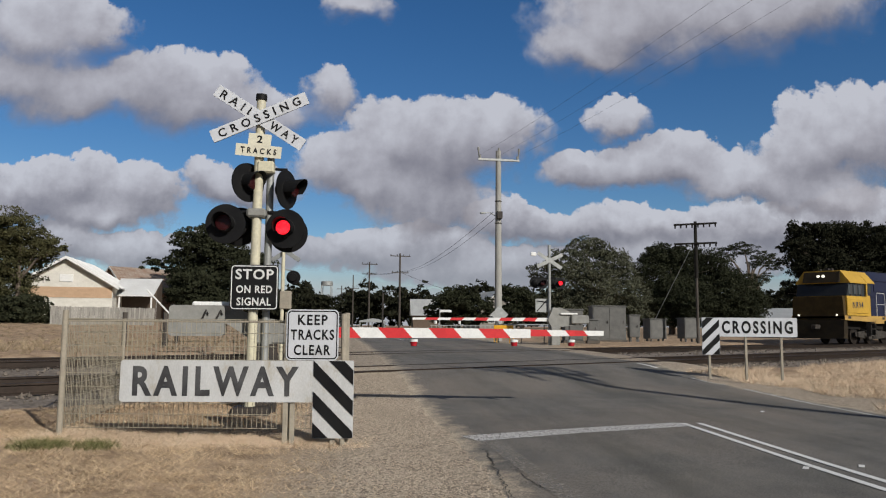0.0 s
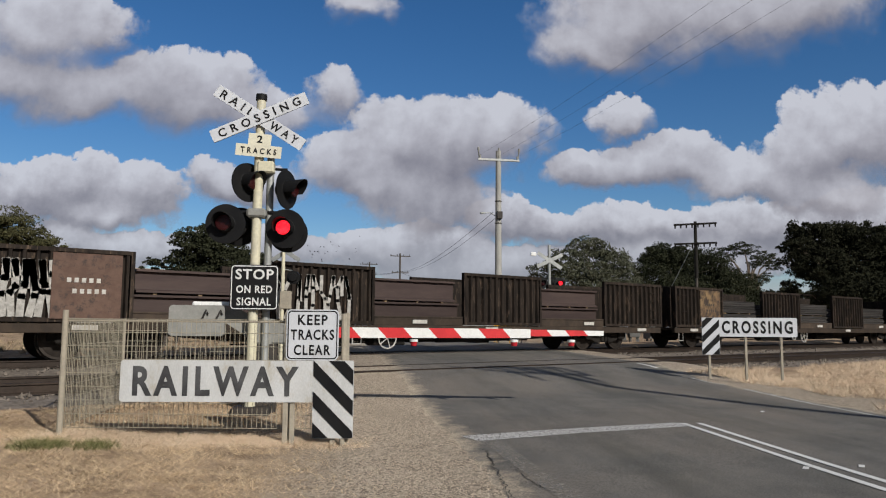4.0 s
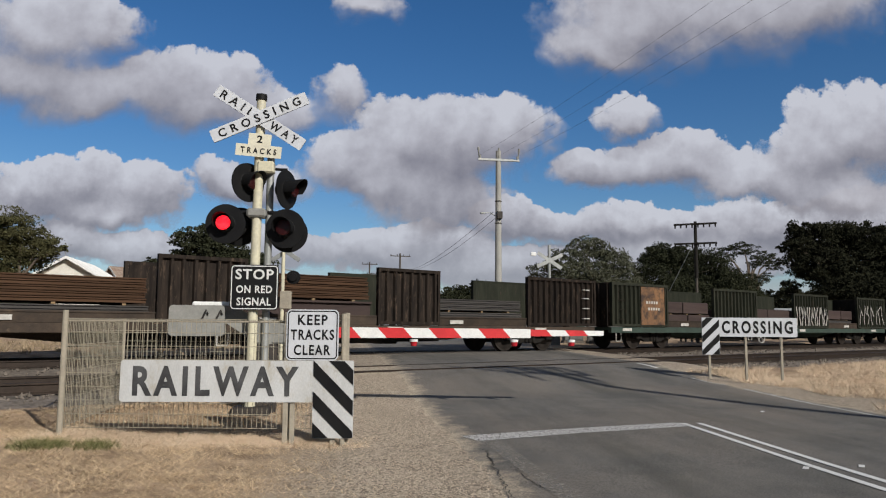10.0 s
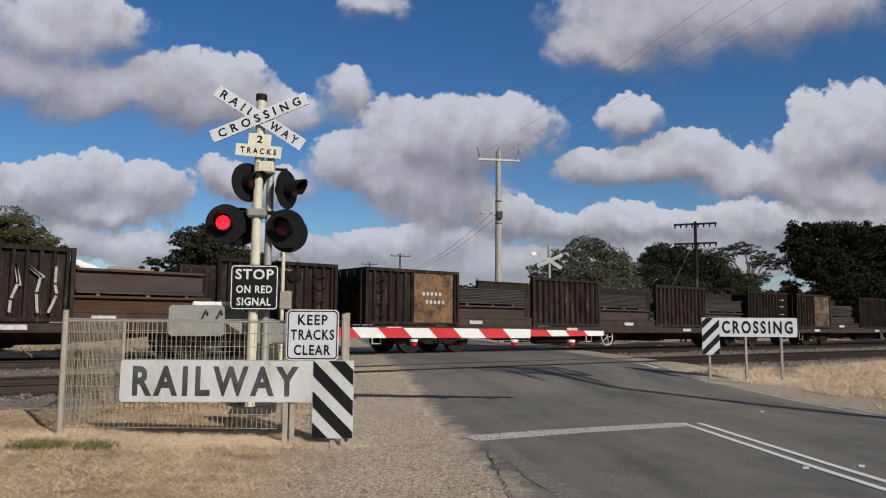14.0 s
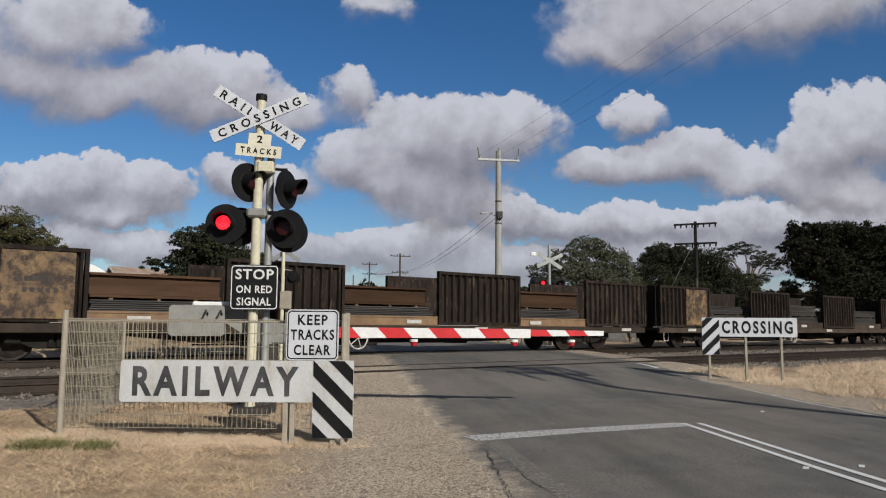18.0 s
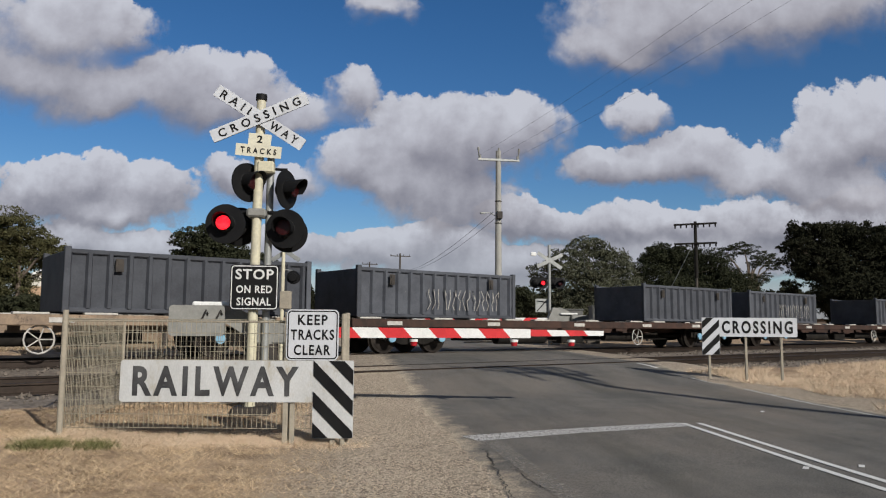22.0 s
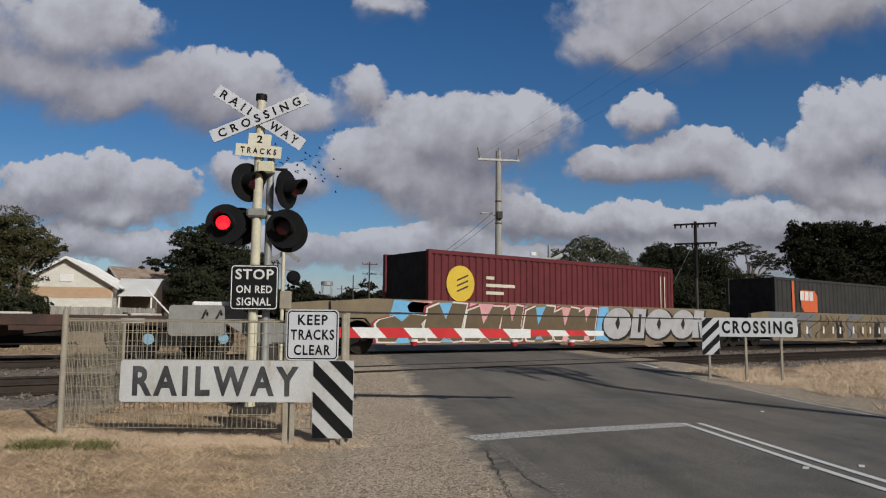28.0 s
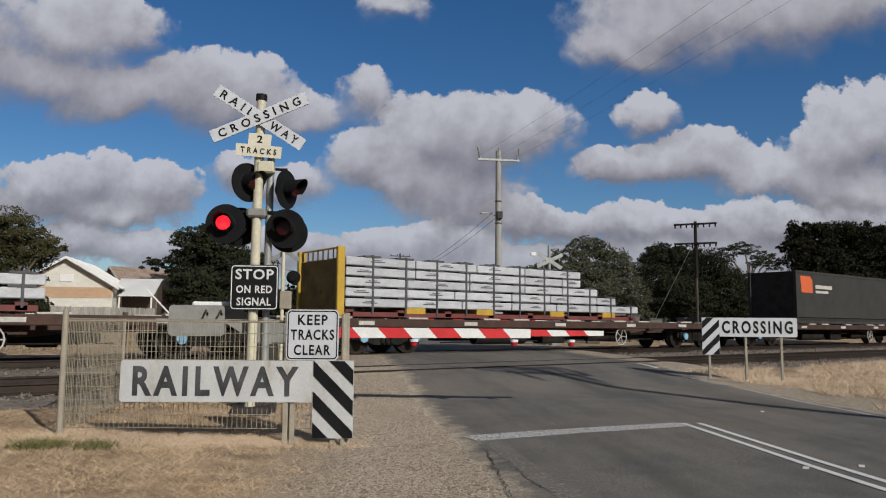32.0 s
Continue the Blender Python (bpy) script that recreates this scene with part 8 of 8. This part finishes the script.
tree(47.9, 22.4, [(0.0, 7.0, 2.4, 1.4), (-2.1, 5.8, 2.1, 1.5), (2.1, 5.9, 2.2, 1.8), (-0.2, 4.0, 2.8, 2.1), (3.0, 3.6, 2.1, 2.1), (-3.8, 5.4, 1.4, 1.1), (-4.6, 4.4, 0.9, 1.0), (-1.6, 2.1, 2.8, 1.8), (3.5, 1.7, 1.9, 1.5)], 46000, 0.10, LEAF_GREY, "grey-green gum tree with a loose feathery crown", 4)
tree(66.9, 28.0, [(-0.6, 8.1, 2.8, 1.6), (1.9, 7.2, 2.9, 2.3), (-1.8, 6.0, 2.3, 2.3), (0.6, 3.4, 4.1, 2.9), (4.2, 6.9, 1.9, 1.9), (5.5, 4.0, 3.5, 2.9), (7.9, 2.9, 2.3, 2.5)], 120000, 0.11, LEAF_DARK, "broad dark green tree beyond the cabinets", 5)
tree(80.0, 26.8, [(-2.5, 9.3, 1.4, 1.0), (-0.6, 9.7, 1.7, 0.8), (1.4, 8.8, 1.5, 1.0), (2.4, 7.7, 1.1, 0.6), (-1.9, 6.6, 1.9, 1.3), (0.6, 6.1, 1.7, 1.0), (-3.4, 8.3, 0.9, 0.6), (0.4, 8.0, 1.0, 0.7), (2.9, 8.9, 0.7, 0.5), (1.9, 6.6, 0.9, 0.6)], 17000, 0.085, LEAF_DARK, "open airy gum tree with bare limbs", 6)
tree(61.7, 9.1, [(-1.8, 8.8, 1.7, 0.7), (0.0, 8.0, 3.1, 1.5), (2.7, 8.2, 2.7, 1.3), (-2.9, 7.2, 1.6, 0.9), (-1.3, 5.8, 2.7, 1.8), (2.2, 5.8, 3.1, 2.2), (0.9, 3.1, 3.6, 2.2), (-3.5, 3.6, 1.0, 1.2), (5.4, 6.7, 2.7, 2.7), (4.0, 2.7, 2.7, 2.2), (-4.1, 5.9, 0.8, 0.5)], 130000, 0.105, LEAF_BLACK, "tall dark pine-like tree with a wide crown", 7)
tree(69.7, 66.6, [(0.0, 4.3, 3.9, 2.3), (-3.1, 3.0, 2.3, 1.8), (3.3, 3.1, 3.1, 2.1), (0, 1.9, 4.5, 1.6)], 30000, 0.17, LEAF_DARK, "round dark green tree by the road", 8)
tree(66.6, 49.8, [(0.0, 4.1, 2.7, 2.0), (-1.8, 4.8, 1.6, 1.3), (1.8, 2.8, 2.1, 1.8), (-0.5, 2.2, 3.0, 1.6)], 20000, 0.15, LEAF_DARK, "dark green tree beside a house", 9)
# far woods along the skyline
rs = np.random.default_rng(77)
woods = []
for i in range(190):
    s, d = rs.uniform(-75, 150), rs.uniform(175, 235)
    px = s / d
    if -0.16 < px < -0.135:
        continue
    h = rs.uniform(8.0, 11.5)
    q = Vector((EYE.x, EYE.y, 0)) + SIDE * s + VIEW * d
    woods.append((q.x, q.y, h * 0.5, rs.uniform(4, 8), h * 0.5))
    woods.append((q.x + rs.uniform(-4, 4), q.y, h * 0.85, rs.uniform(1.5, 3.5), h * 0.25))
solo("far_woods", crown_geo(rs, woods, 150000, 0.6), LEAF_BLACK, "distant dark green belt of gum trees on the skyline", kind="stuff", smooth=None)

# ---- grass and stones ----
STRAW = leaf_material("dry_grass_blades", (0.15, 0.105, 0.064), (0.60, 0.455, 0.295))
BROWN_STRAW = leaf_material("brown_grass_blades", (0.11, 0.08, 0.05), (0.30, 0.235, 0.155))
PALE_STRAW = leaf_material("bleached_grass_blades", (0.20, 0.145, 0.095), (0.60, 0.475, 0.345))
GREEN = leaf_material("green_weed", (0.07, 0.072, 0.030), (0.17, 0.165, 0.075))
WEEDS = ((1.40, -11.30), (1.56, -11.34), (1.92, -11.53))


def blades(rs, spots, h0, h1, spread_=0.05, w=0.004, lean=0.5):
    n = len(spots)
    hh = rs.uniform(h0, h1, n)
    a = rs.uniform(0, 2 * math.pi, n)
    b = rs.uniform(0, 2 * math.pi, n)
    z = ground_z(spots[:, 0], spots[:, 1])
    base = np.stack([spots[:, 0], spots[:, 1], z - 0.01], 1)
    sx = np.stack([np.cos(a), np.sin(a), 0 * a], 1) * w
    tip = base + np.stack([np.cos(b) * hh * lean, np.sin(b) * hh * lean, hh], 1)
    v = np.stack([base - sx, base + sx, tip], 1).reshape(-1, 3)
    return polys(v, 3)


def scatter(rs, n, x0, x1, y0, y1, ok):
    out = np.zeros((0, 2))
    while len(out) < n:
        k = max(60, n // 18)
        c = np.stack([rs.uniform(x0, x1, k), rs.uniform(y0, y1, k)], 1)
        q = np.repeat(c, 22, 0) + rs.normal(0, 0.07, (k * 22, 2))
        p = q @ RN
        out = np.concatenate([out, q[ok(q[:, 0], q[:, 1], p)]])
    return out[:n]


rs = np.random.default_rng(9)
left = lambda x, y, p: (p + rs.normal(0, 0.4, len(p)) < 9.1)
solo("dry_grass", blades(rs, scatter(rs, 110000, -1.5, 6.5, -16.5, -8.9, left), 0.012, 0.055, w=0.003, lean=2.2), STRAW, "short dry straw-coloured grass on the verge", kind="stuff", smooth=None)
solo("straw_litter", blades(rs, scatter(rs, 60000, -1.5, 6.5, -16.5, -8.9, left), 0.006, 0.016, w=0.0028, lean=9.0), PALE_STRAW, "loose dry straw stems lying on the verge", kind="stuff", smooth=None)
along_fence = rs.uniform(0, 1, 900)[:, None] * (B - A).xy + (1.74, -10.80) + rs.normal(0, 0.16, (900, 2))
tufts = np.repeat(along_fence, 20, 0) + rs.normal(0, 0.045, (18000, 2))
solo("straw_drift", blades(rs, tufts, 0.015, 0.085, w=0.0026, lean=1.3), PALE_STRAW, "pale dry straw gathered along the foot of the mesh fence", kind="stuff", smooth=None)
right = lambda x, y, p: (p > 18.35 + 0.5 * np.sin(x * 1.9) + 0.3 * np.sin(y * 3.1)) & (np.sin(x * 0.9 + 1.3 * np.sin(y * 1.7)) > -0.8)
solo("dry_grass", blades(rs, scatter(rs, 80000, 12.5, 34, -15.5, -8.8, right), 0.03, 0.18, w=0.0042, lean=1.0), PALE_STRAW, "tall dry grass beside the crossing board", kind="stuff", smooth=None)
farl = lambda x, y, p: (p < 9.8)
solo("dry_grass", blades(rs, scatter(rs, 9000, 2, 17, 3.4, 16, farl), 0.05, 0.2, w=0.01, lean=0.8), BROWN_STRAW, "dry grass beyond the tracks", kind="stuff", smooth=None)
solo("dry_grass", blades(rs, scatter(rs, 14000, -6, 24, 14, 44, farl), 0.04, 0.15, w=0.016, lean=1.2), BROWN_STRAW, "dry grass on the bank before the cottage", kind="stuff", smooth=None)
weeds = np.concatenate([rs.normal(WC, (0.085, 0.075), (480, 2)) for WC in WEEDS])
solo("green_weeds", blades(rs, weeds, 0.03, 0.11, w=0.005, lean=1.0), GREEN, "low green weeds in the dry grass", kind="stuff", smooth=None)
# loose stones on both shoulders, eight faces each
n_ = 42000
near_side = rs.random(n_) < 0.86
pa = np.stack([np.where(near_side, rs.normal(10.1, 0.62, n_), rs.normal(17.85, 0.5, n_)), rs.uniform(-15.5, -1, n_)], 1)
pa = pa[(pa[:, 0] < 11.2) | (pa[:, 0] > 17.3)]
sx, sy = pa[:, 0] * RN[0] + pa[:, 1] * RD[0], pa[:, 0] * RN[1] + pa[:, 1] * RD[1]
rad = rs.uniform(0.003, 0.0085, len(pa))
mid_ = np.stack([sx, sy, ground_z(sx, sy) + 0.25 * rad], 1)
tips = np.array([(1, 0, 0), (-1, 0, 0), (0, 1, 0), (0, -1, 0), (0, 0, 0.7), (0, 0, -0.7)])
pts_ = mid_[:, None, :] + (tips + rs.normal(0, 0.25, (len(pa), 6, 3))) * rad[:, None, None]
faces_ = np.array([(0, 2, 4), (2, 1, 4), (1, 3, 4), (3, 0, 4), (2, 0, 5), (1, 2, 5), (3, 1, 5), (0, 3, 5)])
gm = bpy.data.meshes.new("gravel")
gm.from_pydata(pts_.reshape(-1, 3).tolist(), [], (np.arange(len(pa))[:, None, None] * 6 + faces_).reshape(-1, 3).tolist())
solo("gravel", gm, leaf_material("mixed_gravel", (0.15, 0.122, 0.098), (0.40, 0.335, 0.262)), "pale brown gravel on the road shoulder", kind="stuff", smooth=None)

STICK = tuple(Vector((x, y, float(ground_z(x, y)) + 0.012)) for x, y in ((3.802, -12.45), (4.093, -12.57)))
solo("stick", Geo().tube([STICK[0], STICK[0].lerp(STICK[1], 0.5) + Vector((0.01, 0.012, 0.004)), STICK[1]], [0.008, 0.01, 0.006], 6), surf("bleached_wood", (0.62, 0.56, 0.46), (0.5, 0.44, 0.35), 0.8), "short pale bleached stick lying on the gravel", "stick")

# ---- birds ----
BIRD = surf("dark_feathers", (0.03, 0.028, 0.026), (0.045, 0.042, 0.04), 0.8, bump=0.0)
body_g = Geo().tube([(-0.16, 0, 0), (-0.1, 0, 0), (0.05, 0, 0.01), (0.16, 0, 0.02), (0.2, 0, 0.015)], [0.01, 0.035, 0.055, 0.035, 0.008], 6).mesh("body", 40)
wing_g = Geo().add([(-0.09, 0.03, 0.02), (0.09, 0.03, 0.02), (0.04, 0.2, 0.07), (-0.05, 0.36, 0.1), (-0.11, 0.2, 0.06), (-0.09, 0.03, 0.035), (0.09, 0.03, 0.035), (0.04, 0.2, 0.08), (-0.05, 0.36, 0.105), (-0.11, 0.2, 0.07)],
                   [(4, 3, 2, 1, 0), (5, 6, 7, 8, 9), (0, 1, 6, 5), (1, 2, 7, 6), (2, 3, 8, 7), (3, 4, 9, 8), (4, 0, 5, 9)]).mesh("wing", 40)
BIRDS = []
FLOCK_ONE = [(0, 82.6, 234.0, 6.1), (5.2, 89.6, 118.4, 21.5), (5.5, 89.9, 111.7, 22.1), (6.0, 91.0, 104.4, 22.6), (6.5, 99.3, 104.1, 24.1),
             (7.0, 115.6, 104.2, 24.3), (7.6, 141.3, 110.0, 21.8), (9.0, 190.8, 123.3, 14.4), (32, 224.2, 136.8, 4.7)]
FLOCK_TWO = [(0, 39.6, 89.6, 3.2), (26.4, 40.1, 88.9, 5.2), (27.4, 40.7, 73.7, 21.2), (27.8, 43.5, 71.3, 22.4), (28.1, 46.7, 69.0, 21.3),
             (28.4, 52.9, 70.8, 19.4), (28.7, 59.1, 72.3, 19.5), (29.0, 67.7, 75.8, 20.2), (29.4, 80.2, 81.3, 19.9), (30.4, 114.6, 93.6, 13.7), (32, 133.8, 105.2, 5.3)]


def flock(rows, n, wide, high, deep, seed, label):
    rs = np.random.default_rng(seed)
    for i in range(n):
        b = thing("bird", pose(*rows[0][1:]), label, "bird", "flying flock of birds")
        part("body", body_g, BIRD, b)
        flap = rs.uniform(-25, 35)
        part("wing", wing_g, BIRD, b, m=pose(0, 0, 0, flap, 0, 0))
        part("wing", wing_g, BIRD, b, m=pose(0, 0, 0, -flap, 0, 0) @ Matrix.Diagonal((1, -1, 1, 1)))
        off = SIDE * rs.normal(0, wide) + VIEW * rs.normal(0, deep)
        BIRDS.append((b, rows, off, rs.normal(0, high), rs.uniform(-20, 20)))


flock(FLOCK_ONE, 42, 5.5, 2.0, 6.0, 31, "small dark bird flying in a loose flock")
flock(FLOCK_TWO, 40, 2.6, 1.7, 3.0, 32, "small dark bird flying in a tight flock")


# ---- what moves ----
FLASH = 0.682
NUDGE = {17: -0.08, 20: 0.09, 42: 0.09}


def flash_rows(m, phase):
    """The lens unit turns its lit or its unlit face forward, in quick quarter turns."""
    rows, k = [(0.0, None)], 0
    lit0 = phase == "R"
    ang = 0.0 if lit0 else 180.0
    rows = [(0.0, m @ pose(0, 0, 0, 0, 0, ang))]
    k = 1
    while FLASH * k - 0.62 < 32:
        t = FLASH * k - 0.62 + NUDGE.get(k, 0.0)
        if t > 0.05:
            rows.append((t - 0.05, m @ pose(0, 0, 0, 0, 0, ang)))
            for j, s in ((1, -0.0167), (2, 0.0167)):
                rows.append((t + s, m @ pose(0, 0, 0, 0, 0, ang + 60 * j)))
            ang += 180
            rows.append((t + 0.05, m @ pose(0, 0, 0, 0, 0, ang)))
        k += 1
    rows = [r for r in rows if r[0] < 31.99]
    rows.append((32.0, m @ pose(0, 0, 0, 0, 0, ang)))
    return rows


def motions():
    for bank, *way in CLOUD_BANKS:
        walk(bank, [(t, cloud_pose(t, *way)) for t in (0, 16, 32)])
    for ob, u, z, turn in TRAIN:
        walk(ob, [(t, pose(u + TRAIN_AT - SPEED * t, 0, z, 0, 0, turn)) for t in (0, 16, 32)])
    for b, rows, off, up, turn in BIRDS:
        walk(b, [(t, pose(x + off.x, y + off.y, max(z + up * (0.25 if t in (0, 32) else 1.0), 0.6), 0, 0, VIEW_TURN + turn)) for t, x, y, z in rows])
    for lens, m, phase in FLASHERS:
        walk(lens, flash_rows(m, phase))


motions()
